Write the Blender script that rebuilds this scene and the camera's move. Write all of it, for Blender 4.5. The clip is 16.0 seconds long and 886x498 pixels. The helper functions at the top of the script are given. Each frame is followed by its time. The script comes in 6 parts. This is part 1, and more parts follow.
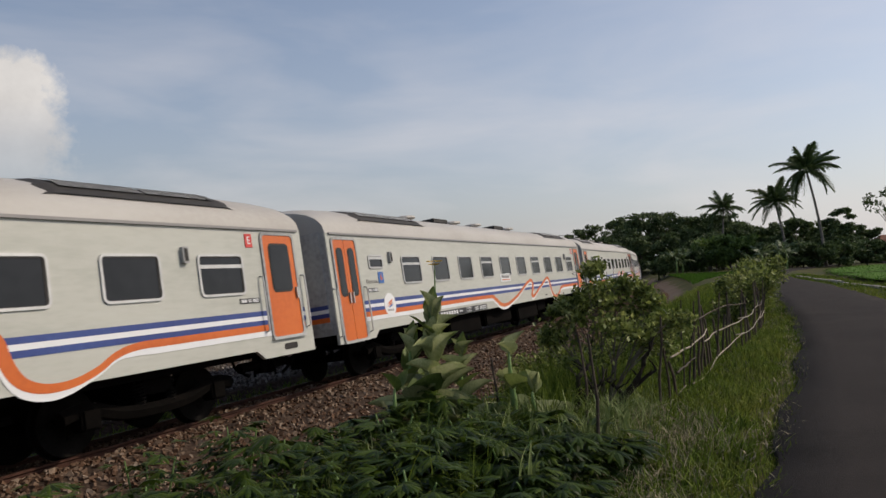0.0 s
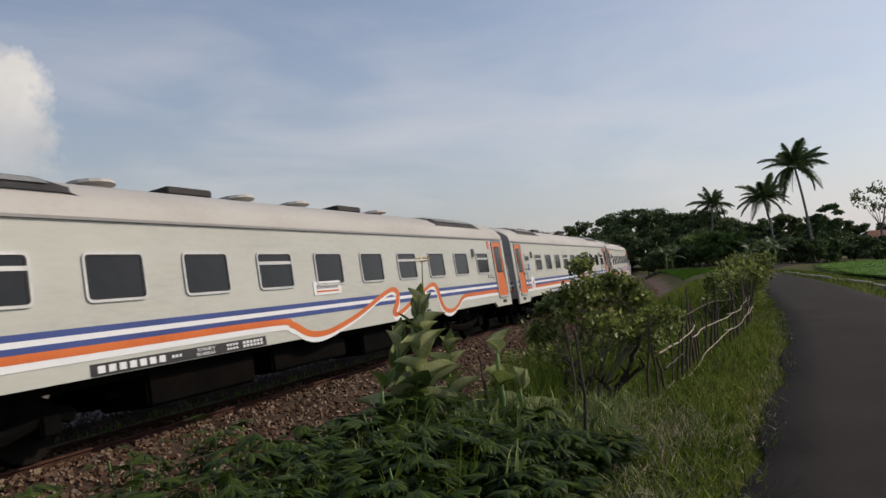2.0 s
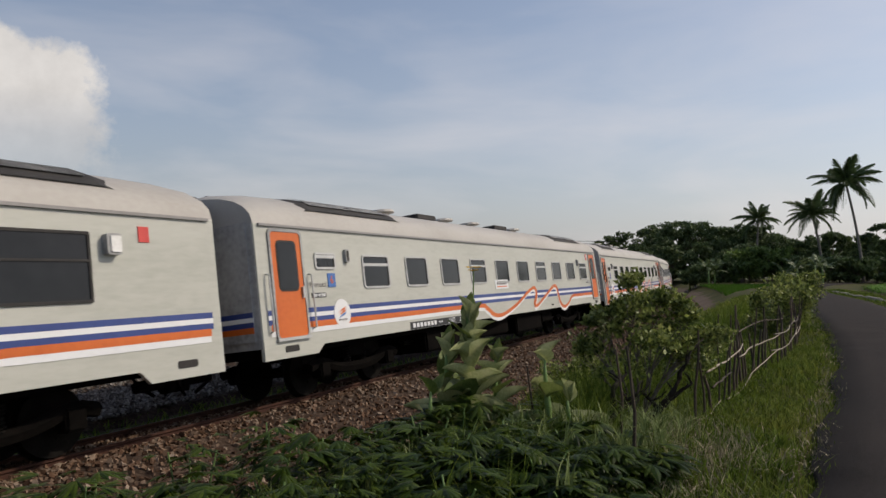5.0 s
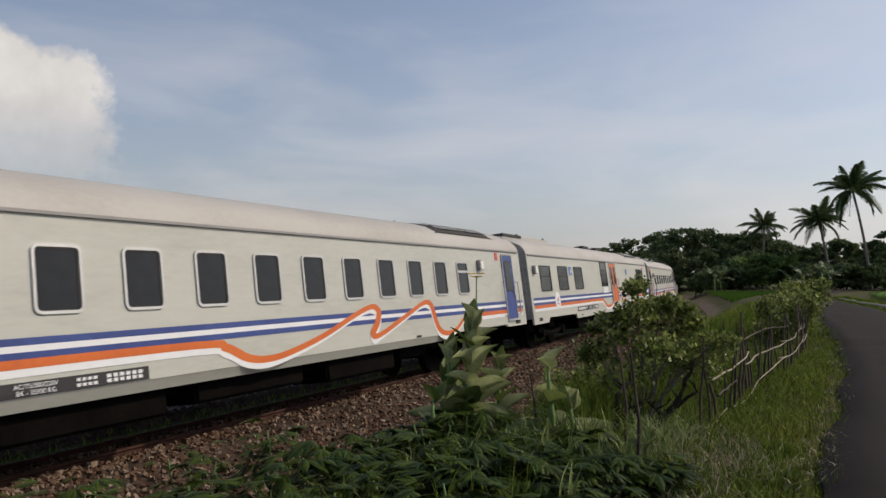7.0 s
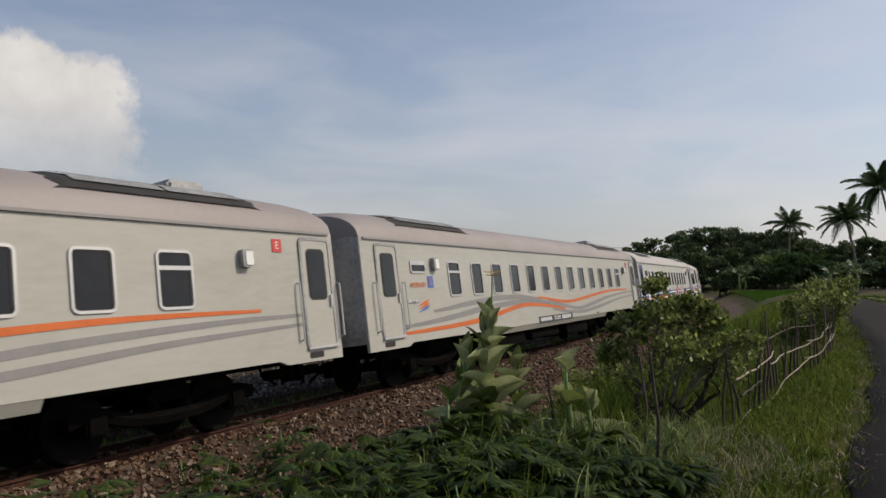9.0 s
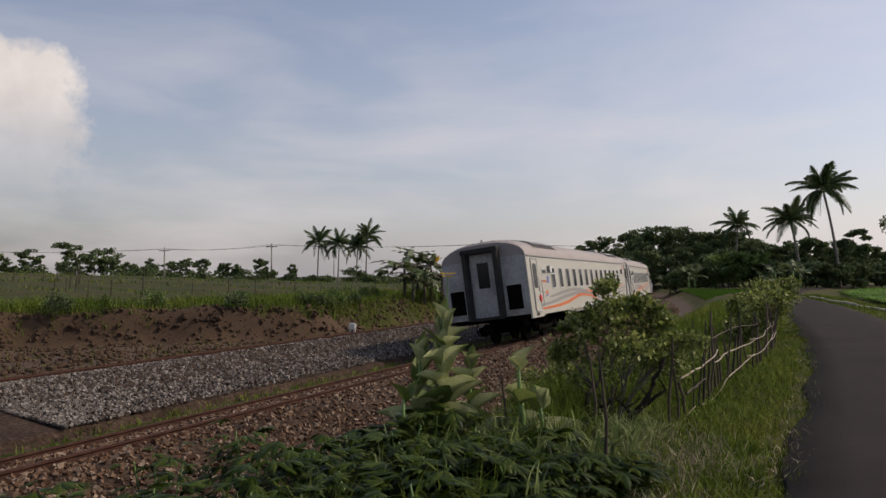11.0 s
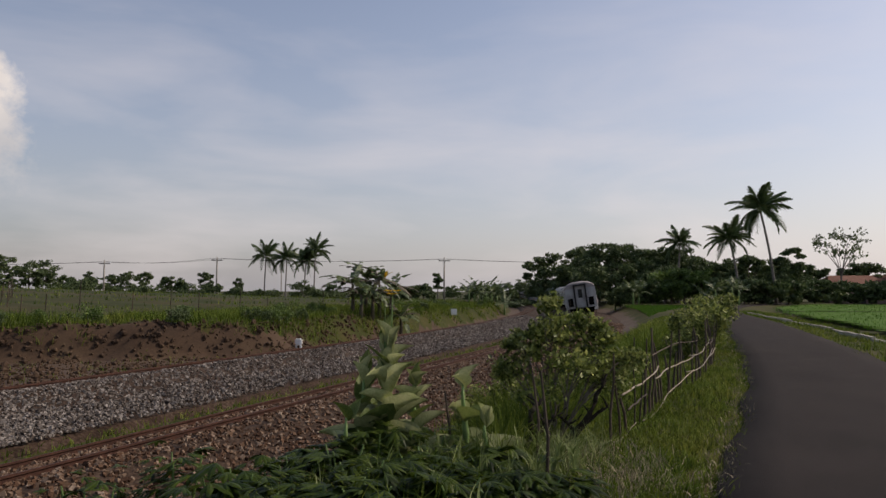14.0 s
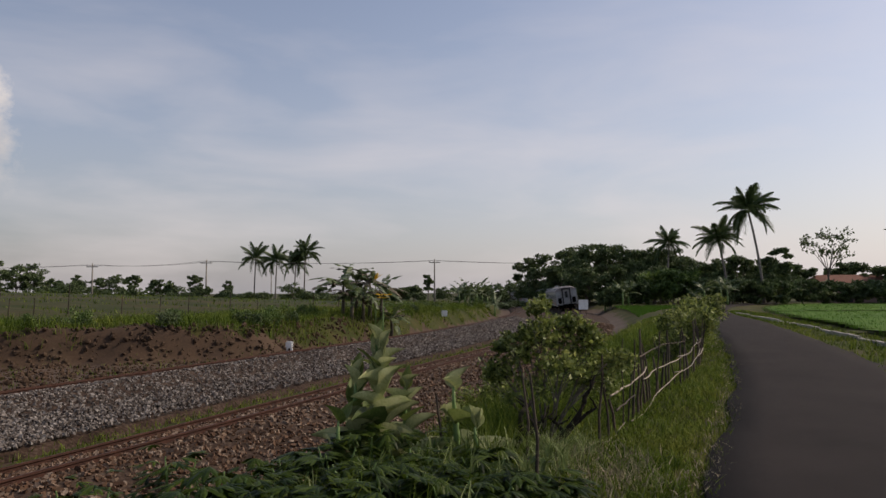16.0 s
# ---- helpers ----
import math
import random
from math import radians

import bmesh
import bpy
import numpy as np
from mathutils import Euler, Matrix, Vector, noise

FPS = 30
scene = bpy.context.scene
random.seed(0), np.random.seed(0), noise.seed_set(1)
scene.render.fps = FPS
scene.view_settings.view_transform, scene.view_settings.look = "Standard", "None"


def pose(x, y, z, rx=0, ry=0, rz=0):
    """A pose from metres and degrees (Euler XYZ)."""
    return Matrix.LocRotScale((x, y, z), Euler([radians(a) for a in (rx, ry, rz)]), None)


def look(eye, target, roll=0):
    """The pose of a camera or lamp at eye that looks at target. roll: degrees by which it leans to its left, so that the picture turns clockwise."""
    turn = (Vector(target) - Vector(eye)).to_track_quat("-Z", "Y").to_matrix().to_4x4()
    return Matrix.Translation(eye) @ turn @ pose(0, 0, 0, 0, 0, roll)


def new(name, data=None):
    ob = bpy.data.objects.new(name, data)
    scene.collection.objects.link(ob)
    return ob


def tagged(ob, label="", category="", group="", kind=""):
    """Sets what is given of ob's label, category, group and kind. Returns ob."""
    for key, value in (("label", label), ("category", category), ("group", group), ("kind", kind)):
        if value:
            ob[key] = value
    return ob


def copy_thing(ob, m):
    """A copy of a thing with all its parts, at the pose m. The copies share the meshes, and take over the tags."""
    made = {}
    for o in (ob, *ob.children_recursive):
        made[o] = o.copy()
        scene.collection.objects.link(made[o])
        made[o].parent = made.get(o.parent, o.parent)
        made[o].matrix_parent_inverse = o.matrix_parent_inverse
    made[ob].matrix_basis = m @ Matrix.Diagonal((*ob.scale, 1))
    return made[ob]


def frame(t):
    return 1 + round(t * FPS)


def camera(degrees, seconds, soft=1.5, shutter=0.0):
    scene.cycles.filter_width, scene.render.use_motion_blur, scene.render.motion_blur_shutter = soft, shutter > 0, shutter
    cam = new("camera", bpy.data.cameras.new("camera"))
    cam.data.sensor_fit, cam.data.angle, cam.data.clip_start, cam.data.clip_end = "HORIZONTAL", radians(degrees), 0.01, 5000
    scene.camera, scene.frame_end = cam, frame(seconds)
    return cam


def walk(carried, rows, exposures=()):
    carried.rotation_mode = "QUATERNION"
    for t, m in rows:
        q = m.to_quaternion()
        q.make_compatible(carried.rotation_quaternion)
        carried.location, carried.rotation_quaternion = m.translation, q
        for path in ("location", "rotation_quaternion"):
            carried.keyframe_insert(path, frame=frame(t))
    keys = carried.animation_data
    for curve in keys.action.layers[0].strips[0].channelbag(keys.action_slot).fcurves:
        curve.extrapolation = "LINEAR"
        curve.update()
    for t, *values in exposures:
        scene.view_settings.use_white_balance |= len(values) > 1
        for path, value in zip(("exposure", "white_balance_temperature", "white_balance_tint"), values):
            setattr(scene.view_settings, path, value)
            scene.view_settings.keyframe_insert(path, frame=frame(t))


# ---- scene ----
EXPO, TINT = -0.24, 12
# camera: seconds, place, yaw to the left, pitch up, roll
cam = camera(64.0, 16.0, shutter=0.05)
PATH = [(0, -0.016, 0.040, 2.617, 1.96, 1.74, -2.37),
        (0.5, -0.022, 0.031, 2.620, 1.84, 1.34, -2.88),
        (1, 0.008, 0.081, 2.611, 1.80, 0.72, -2.84),
        (1.5, 0.013, 0.087, 2.612, 0.75, 0.88, -2.15),
        (2, 0.015, 0.069, 2.615, 1.23, 1.47, -2.59),
        (2.5, -0.004, 0.024, 2.637, 3.42, 1.51, -2.79),
        (3, -0.030, -0.015, 2.647, 5.83, 2.01, -2.59),
        (3.5, -0.054, -0.057, 2.657, 5.55, 2.35, -1.64),
        (6, -0.145, 0.019, 2.663, 4.17, 1.66, -0.17),
        (6.5, -0.114, 0.035, 2.654, 5.50, 2.54, -0.47),
        (7, -0.104, 0.015, 2.660, 4.67, 2.43, -0.24),
        (7.5, -0.064, 0.046, 2.668, 4.28, 3.55, -1.12),
        (8, -0.074, 0.014, 2.674, 4.20, 3.66, -0.52),
        (8.5, -0.076, 0.017, 2.658, 4.69, 3.73, -0.67),
        (9, -0.051, 0.128, 2.640, 6.38, 2.49, -0.47),
        (9.2, -0.067, 0.084, 2.647, 7.04, 2.24, -0.30),
        (11.3, -0.026, 0.019, 2.694, 1.32, 2.25, 0.01),
        (11.5, -0.016, 0.019, 2.701, 0.30, 2.56, 0.11),
        (12, -0.033, -0.021, 2.699, -0.56, 2.25, -0.12),
        (12.5, -0.027, -0.031, 2.712, -0.55, 3.32, -0.27),
        (13, -0.020, 0.008, 2.700, -1.46, 3.03, 0.28),
        (13.5, -0.029, -0.028, 2.708, -1.01, 3.26, 0.30),
        (14, 0.003, 0.023, 2.705, -1.21, 3.42, 0.10),
        (14.5, 0.000, 0.000, 2.700, -1.20, 3.75, 0.00),
        (15, -0.018, -0.021, 2.701, -1.19, 3.22, -0.35),
        (15.5, -0.026, -0.073, 2.723, -1.69, 3.44, 0.07),
        (16, 0.001, -0.068, 2.728, -2.00, 3.53, -0.23)]


def aim(x, y, z, yaw, pitch, roll):
    a, b = radians(yaw), radians(pitch)
    return look((x, y, z), (x - math.sin(a) * math.cos(b), y + math.cos(a) * math.cos(b), z + math.sin(b)), roll)


walk(cam, [(t, aim(*r)) for t, *r in PATH], exposures=[(0.0, EXPO, 6750, TINT), (9.2, EXPO, 6750, TINT), (11.3, EXPO + 0.06, 7000, TINT + 5), (16.0, EXPO + 0.02, 7000, TINT + 5)])

# ---- light ----
SUN_AZ, SUN_EL = 76.0, 42.0     # degrees from +y to the right, above the horizon
world = bpy.data.worlds.new("sky")
scene.world = world
world.use_nodes = True
wn, wl = world.node_tree.nodes, world.node_tree.links
wn.clear()


def wnode(kind, **kw):
    n = wn.new(kind)
    for k, v in kw.items():
        n.inputs[k].default_value = v
    return n


def wmath(op, a, b=0.0, clamp=False):
    n = wn.new("ShaderNodeMath")
    n.operation, n.use_clamp = op, clamp
    for i, v in enumerate((a, b)):
        if isinstance(v, (int, float)):
            n.inputs[i].default_value = v
        else:
            wl.new(v, n.inputs[i])
    return n.outputs[0]


w_out = wn.new("ShaderNodeOutputWorld")
w_bg = wn.new("ShaderNodeBackground")
w_sky = wn.new("ShaderNodeTexSky")
w_sky.sky_type, w_sky.sun_disc = "NISHITA", False
w_sky.sun_elevation, w_sky.sun_rotation = radians(SUN_EL), radians(SUN_AZ)
w_sky.air_density, w_sky.dust_density, w_sky.ozone_density = 1.0, 2.0, 1.5
w_geo = wn.new("ShaderNodeTexCoord")
w_sep = wn.new("ShaderNodeSeparateXYZ")
wl.new(w_geo.outputs["Generated"], w_sep.inputs[0])
# thin streaked cloud over the whole sky
w_map = wn.new("ShaderNodeMapping")
w_map.inputs["Scale"].default_value = (1.5, 1.5, 5.5)
wl.new(w_geo.outputs["Generated"], w_map.inputs[0])
w_n1 = wnode("ShaderNodeTexNoise", Scale=1.6, Detail=5.0, Roughness=0.52, Distortion=0.3)
wl.new(w_map.outputs[0], w_n1.inputs["Vector"])
w_thin = wmath("MULTIPLY", wmath("SUBTRACT", w_n1.outputs[0], 0.44), 2.6, True)
w_low = wmath("SUBTRACT", 1.0, wmath("MULTIPLY", w_sep.outputs[2], 1.7), True)
w_veil = wmath("MULTIPLY", w_thin, wmath("ADD", wmath("MULTIPLY", w_low, 0.75), 0.05), True)
# one tall cumulus
w_dir = Vector((-0.585, 0.785, 0.175)).normalized()
w_dot = wn.new("ShaderNodeVectorMath")
w_dot.operation = "DISTANCE"
w_dot.inputs[1].default_value = w_dir
w_sq = wn.new("ShaderNodeMapping")
w_sq.inputs["Scale"].default_value = (1, 1, 1.0)
wl.new(w_geo.outputs["Generated"], w_sq.inputs[0])
wl.new(w_sq.outputs[0], w_dot.inputs[0])
w_n2 = wnode("ShaderNodeTexNoise", Scale=15.0, Detail=8.0, Roughness=0.62)
wl.new(w_geo.outputs["Generated"], w_n2.inputs["Vector"])
w_edge = wmath("ADD", w_dot.outputs["Value"], wmath("MULTIPLY", wmath("SUBTRACT", w_n2.outputs[0], 0.5), 0.13))
w_cum = wmath("MULTIPLY", wmath("SUBTRACT", 0.130, w_edge), 40.0, True)
w_n3 = wnode("ShaderNodeTexNoise", Scale=14.0, Detail=6.0, Roughness=0.6)
wl.new(w_geo.outputs["Generated"], w_n3.inputs["Vector"])
w_shade = wmath("ADD", wmath("MULTIPLY", w_n3.outputs[0], 3.4), 3.9)
w_fall = wmath("MULTIPLY", wmath("SUBTRACT", w_sep.outputs[2], 0.10), 8.0, True)


def wmix(fac, a, b):
    n = wn.new("ShaderNodeMix")
    n.data_type = "RGBA"
    for sock, v in ((n.inputs[0], fac), (n.inputs[6], a), (n.inputs[7], b)):
        if isinstance(v, (tuple, float, int)):
            sock.default_value = v
        else:
            wl.new(v, sock)
    return n.outputs[2]


w_haze = wmath("POWER", wmath("SUBTRACT", 1.0, wmath("MAXIMUM", w_sep.outputs[2], 0.0)), 7.0)
w_c = wmix(wmath("MULTIPLY", w_low, 0.30), w_sky.outputs[0], (5.3, 5.65, 6.3, 1))
w_side = wmath("ADD", wmath("MULTIPLY", w_sep.outputs[0], 0.75), 0.82)
w_glow = wn.new("ShaderNodeCombineXYZ")
for i, k in enumerate((4.5, 4.6, 5.0)):
    wl.new(wmath("MULTIPLY", w_side, k), w_glow.inputs[i])
w_c = wmix(wmath("MULTIPLY", w_haze, 0.66), w_c, w_glow.outputs[0])
w_c = wmix(w_veil, w_c, (6.3, 6.15, 6.3, 1))
w_white = wn.new("ShaderNodeCombineXYZ")
for i, k in enumerate((1.0, 0.985, 0.96)):
    wl.new(wmath("MULTIPLY", w_shade, k), w_white.inputs[i])
w_c = wmix(wmath("MULTIPLY", w_cum, wmath("ADD", wmath("MULTIPLY", w_fall, 0.85), 0.1)), w_c, w_white.outputs[0])
wl.new(w_c, w_bg.inputs["Color"])
w_bg.inputs["Strength"].default_value = 0.140
wl.new(w_bg.outputs[0], w_out.inputs["Surface"])

sun_data = bpy.data.lights.new("sun", "SUN")
sun_data.energy, sun_data.angle, sun_data.color = 3.3, radians(0.6), (1.0, 0.91, 0.77)
sun = new("sun", sun_data)
sa, se = radians(SUN_AZ), radians(SUN_EL)
SUN_DIR = Vector((math.sin(sa) * math.cos(se), math.cos(sa) * math.cos(se), math.sin(se)))
sun.matrix_world = look(SUN_DIR * 50, (0, 0, 0))


# ---- materials ----
def mat(name, stops, scale=4.0, fine=40.0, rough=0.8, metal=0.0, bump=0.3, bump_scale=None, mixfine=0.4, random_tone=0.0,
        island_tone=0.0, spec=0.5, trans=0.0, stretch=(1, 1, 1), generated=False):
    """Two scales of noise through a colour ramp, relief, and tone by object or island."""
    m = bpy.data.materials.new(name)
    m.use_nodes = True
    n, l = m.node_tree.nodes, m.node_tree.links
    b = n["Principled BSDF"]
    b.inputs["Roughness"].default_value, b.inputs["Metallic"].default_value = rough, metal
    b.inputs["Specular IOR Level"].default_value = spec
    tc = n.new("ShaderNodeTexCoord")
    mp = n.new("ShaderNodeMapping")
    mp.inputs["Scale"].default_value = stretch
    l.new(tc.outputs["Object"], mp.inputs[0])
    n1, n2 = n.new("ShaderNodeTexNoise"), n.new("ShaderNodeTexNoise")
    n1.inputs["Scale"].default_value, n2.inputs["Scale"].default_value = scale, fine
    n1.inputs["Detail"].default_value = n2.inputs["Detail"].default_value = 5
    for q in (n1, n2):
        l.new(mp.outputs[0], q.inputs["Vector"])
    mx = n.new("ShaderNodeMix")
    mx.inputs[0].default_value = mixfine
    l.new(n1.outputs[0], mx.inputs[2])
    l.new(n2.outputs[0], mx.inputs[3])
    r = n.new("ShaderNodeValToRGB")
    e = r.color_ramp.elements
    lo, hi = 0.34, 0.66
    for i, c in enumerate(stops):
        p = lo + (hi - lo) * i / max(1, len(stops) - 1)
        if i < 2:
            e[i].position = p
        else:
            e.new(p)
        e[i].color = (*c, 1)
    l.new(mx.outputs[0], r.inputs[0])
    col = r.outputs[0]
    if random_tone or island_tone:
        hs = n.new("ShaderNodeHueSaturation")
        if island_tone:
            src = n.new("ShaderNodeNewGeometry").outputs["Random Per Island"]
        else:
            src = n.new("ShaderNodeObjectInfo").outputs["Random"]
        mr = n.new("ShaderNodeMapRange")
        k = random_tone or island_tone
        mr.inputs[3].default_value, mr.inputs[4].default_value = 1 - k, 1 + k
        l.new(src, mr.inputs[0])
        l.new(mr.outputs[0], hs.inputs["Value"])
        mh = n.new("ShaderNodeMapRange")
        mh.inputs[3].default_value, mh.inputs[4].default_value = 0.5 + 0.03 * k, 0.5 - 0.03 * k
        l.new(src, mh.inputs[0])
        l.new(mh.outputs[0], hs.inputs["Hue"])
        l.new(col, hs.inputs["Color"])
        col = hs.outputs[0]
    l.new(col, b.inputs["Base Color"])
    if bump:
        bp = n.new("ShaderNodeBump")
        bp.inputs["Strength"].default_value, bp.inputs["Distance"].default_value = bump, 0.02
        if bump_scale:
            n3 = n.new("ShaderNodeTexNoise")
            n3.inputs["Scale"].default_value = bump_scale
            l.new(mp.outputs[0], n3.inputs["Vector"])
            l.new(n3.outputs[0], bp.inputs["Height"])
        else:
            l.new(mx.outputs[0], bp.inputs["Height"])
        l.new(bp.outputs[0], b.inputs["Normal"])
    if trans:
        t = n.new("ShaderNodeBsdfTranslucent")
        l.new(col, t.inputs["Color"])
        ms = n.new("ShaderNodeMixShader")
        ms.inputs[0].default_value = trans
        l.new(b.outputs[0], ms.inputs[1])
        l.new(t.outputs[0], ms.inputs[2])
        l.new(ms.outputs[0], n["Material Output"].inputs["Surface"])
    return m


def stone_mat(name, stops):
    """Crushed stone: each piece takes its own tone, with a fine grain over it."""
    m = mat(name, [(0.30, 0.29, 0.28), (0.5, 0.5, 0.5), (0.66, 0.65, 0.64)], 12, 60, 0.9, bump=0.4, spec=0.2)
    n, l = m.node_tree.nodes, m.node_tree.links
    r = n.new("ShaderNodeValToRGB")
    e = r.color_ramp.elements
    for i, c in enumerate(stops):
        if i < 2:
            e[i].position = i / (len(stops) - 1)
        else:
            e.new(i / (len(stops) - 1))
        e[i].color = (*c, 1)
    l.new(n.new("ShaderNodeNewGeometry").outputs["Random Per Island"], r.inputs[0])
    mx = n.new("ShaderNodeMix")
    mx.data_type, mx.blend_type = "RGBA", "OVERLAY"
    mx.inputs[0].default_value = 0.5
    b = n["Principled BSDF"]
    l.new(r.outputs[0], mx.inputs[6])
    l.new(b.inputs["Base Color"].links[0].from_socket, mx.inputs[7])
    l.new(mx.outputs[2], b.inputs["Base Color"])
    return m


M_GRASSLAND = mat("grassland", [(0.02441, 0.03255, 0.007812), (0.0434, 0.04774, 0.01302), (0.07053, 0.05642, 0.0217)], 0.5, 9, 0.95, bump=0.5, spec=0.12)
M_SOIL = mat("bare_soil", [(0.0308, 0.01621, 0.007784), (0.05237, 0.028, 0.01297), (0.06776, 0.04127, 0.02122)], 0.6, 12, 0.95, bump=0.6)
M_DRYFIELD = mat("dry_field", [(0.0217, 0.0341, 0.01116), (0.0434, 0.04836, 0.01984), (0.06944, 0.0496, 0.02976)], 0.09, 1.6, 0.95, bump=0.3, stretch=(0.18, 1, 1), spec=0.1)
M_RICE = mat("rice_sheet", [(0.04155, 0.09392, 0.013), (0.05816, 0.1228, 0.01806), (0.08309, 0.1445, 0.02529)], 0.15, 6, 0.9, bump=0.5, spec=0.06)
M_RICEBLADE = mat("rice_blade", [(0.03927, 0.0952, 0.01071), (0.0589, 0.1309, 0.01606)], 2, 20, 0.6, bump=0, island_tone=0.3, trans=0.35, spec=0.1)
M_ASPHALT = mat("asphalt", [(0.01344, 0.01098, 0.01053), (0.02072, 0.01702, 0.01602), (0.02912, 0.02408, 0.0224)], 0.7, 60, 0.95, bump=0.5, bump_scale=120, mixfine=0.5, spec=0.12)
M_BALLAST_BED = mat("ballast_bed", [(0.016, 0.010, 0.007), (0.040, 0.025, 0.017), (0.085, 0.060, 0.044)], 1.5, 14, 0.95, bump=1.0, bump_scale=16, mixfine=0.65, spec=0.15)
M_STONE_BROWN = stone_mat("ballast_brown", [(0.03312, 0.01656, 0.0092), (0.08464, 0.04508, 0.02576), (0.1178, 0.07084, 0.04508), (0.1656, 0.1122, 0.07728), (0.2484, 0.1932, 0.1472)])
M_STONE_GREY = stone_mat("ballast_grey", [(0.038, 0.029, 0.023), (0.084, 0.070, 0.060), (0.125, 0.108, 0.094), (0.180, 0.158, 0.140), (0.27, 0.245, 0.22)])
M_RUST = mat("rusted_rail", [(0.026, 0.0105, 0.0064), (0.050, 0.0195, 0.0115), (0.074, 0.031, 0.019)], 6, 50, 0.75, metal=0.1, spec=0.25)
M_CONCRETE = mat("concrete", [(0.18, 0.165, 0.14), (0.26, 0.24, 0.205), (0.33, 0.31, 0.265)], 2, 30, 0.9)
M_WHITE = mat("white_wash", [(0.62, 0.62, 0.60), (0.75, 0.75, 0.73), (0.82, 0.82, 0.80)], 3, 30, 0.8, bump=0.1)
M_CREAM = mat("cream_coach_paint", [(0.3952, 0.4005, 0.3545), (0.456, 0.459, 0.4109), (0.4864, 0.4905, 0.4427)], 0.7, 9, 0.38, bump=0.02, stretch=(0.4, 1, 1.6))
M_CREAM2 = mat("warm_cream_paint", [(0.3511, 0.3441, 0.2992), (0.3971, 0.3895, 0.3414), (0.4264, 0.4182, 0.3696)], 0.7, 9, 0.38, bump=0.02, stretch=(0.4, 1, 1.6))
M_ROOF = mat("pale_roof_paint", [(0.3096, 0.2881, 0.2623), (0.3698, 0.3526, 0.3268), (0.4042, 0.3913, 0.3698)], 0.5, 14, 0.6, bump=0.03, mixfine=0.2, stretch=(0.6, 1.5, 1))
M_ROOF2 = mat("brown_grey_roof", [(0.2236, 0.1978, 0.1849), (0.2666, 0.2365, 0.2236), (0.2967, 0.2666, 0.2537)], 0.5, 14, 0.6, bump=0.03, mixfine=0.2, stretch=(0.6, 1.5, 1))
M_ENDGREY = mat("grimy_end_panel", [(0.20, 0.20, 0.20), (0.32, 0.32, 0.315), (0.41, 0.41, 0.405)], 1.5, 12, 0.6, bump=0.1)
M_ORANGE = mat("orange_paint", [(0.5036, 0.1001, 0.01035), (0.5686, 0.12, 0.01411), (0.6011, 0.14, 0.01881)], 1.2, 12, 0.4, bump=0.02)
M_BLUE = mat("blue_paint", [(0.018, 0.039, 0.172), (0.024, 0.0495, 0.208), (0.03225, 0.06375, 0.232)], 1.2, 12, 0.4, bump=0.02)
M_STRIPEWHITE = mat("white_stripe", [(0.6813, 0.6906, 0.6997), (0.7366, 0.7458, 0.7549)], 2, 14, 0.4, bump=0.0)
M_GREY = mat("grey_stripe", [(0.20, 0.19, 0.185), (0.25, 0.24, 0.235)], 2, 14, 0.4, bump=0.0)
M_ALU = mat("brushed_aluminium", [(0.44, 0.44, 0.43), (0.56, 0.56, 0.55)], 5, 60, 0.45, metal=0.5, bump=0.03)
M_GLASS = mat("tinted_glass", [(0.010, 0.012, 0.014), (0.02, 0.022, 0.025)], 0.8, 4, 0.1, bump=0.0, spec=0.28)
M_BLACK = mat("black_grime", [(0.012, 0.011, 0.011), (0.022, 0.02, 0.019), (0.035, 0.031, 0.028)], 3, 30, 0.8)
# near-black base: the shade beneath the coaches is put into this colour
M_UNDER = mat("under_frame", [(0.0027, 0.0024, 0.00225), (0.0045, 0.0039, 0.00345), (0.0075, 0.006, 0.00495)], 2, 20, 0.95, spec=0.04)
# steel darkened far below its own tone, with under-train shade in the colour
M_STEEL = mat("shade_dark_wheel_steel", [(0.004, 0.0034, 0.003), (0.008, 0.007, 0.006), (0.014, 0.012, 0.0105)], 4, 40, 0.85, spec=0.08)
M_PLATE = mat("black_plate", [(0.012, 0.012, 0.013), (0.02, 0.02, 0.022)], 4, 40, 0.5, bump=0)
M_RED = mat("red_plate", [(0.50, 0.035, 0.03), (0.60, 0.05, 0.04)], 4, 40, 0.5, bump=0)
M_SIGNBLUE = mat("sign_blue", [(0.04, 0.12, 0.35), (0.05, 0.15, 0.42)], 4, 40, 0.5, bump=0)
M_BARK = mat("bark", [(0.06, 0.05, 0.042), (0.12, 0.10, 0.085), (0.18, 0.16, 0.14)], 5, 40, 0.95, bump=0.8, stretch=(1, 1, 0.3))
M_DARKBARK = mat("dark_weathered_bark", [(0.012, 0.010, 0.008), (0.026, 0.021, 0.017), (0.050, 0.042, 0.034)], 8, 50, 0.95, bump=0.9, stretch=(1, 1, 0.3), spec=0.15)
M_PALMBARK = mat("palm_trunk", [(0.10, 0.09, 0.08), (0.16, 0.145, 0.13), (0.22, 0.20, 0.18)], 2, 20, 0.95, bump=0.6, stretch=(1, 1, 3))
M_STICK = mat("weathered_stick", [(0.028, 0.020, 0.014), (0.055, 0.040, 0.028), (0.10, 0.076, 0.054)], 8, 60, 0.95, random_tone=0.4, stretch=(1, 1, 0.2))
M_BAMBOO = mat("bleached_bamboo", [(0.12, 0.095, 0.065), (0.21, 0.175, 0.128), (0.30, 0.265, 0.21)], 6, 50, 0.7, random_tone=0.25)
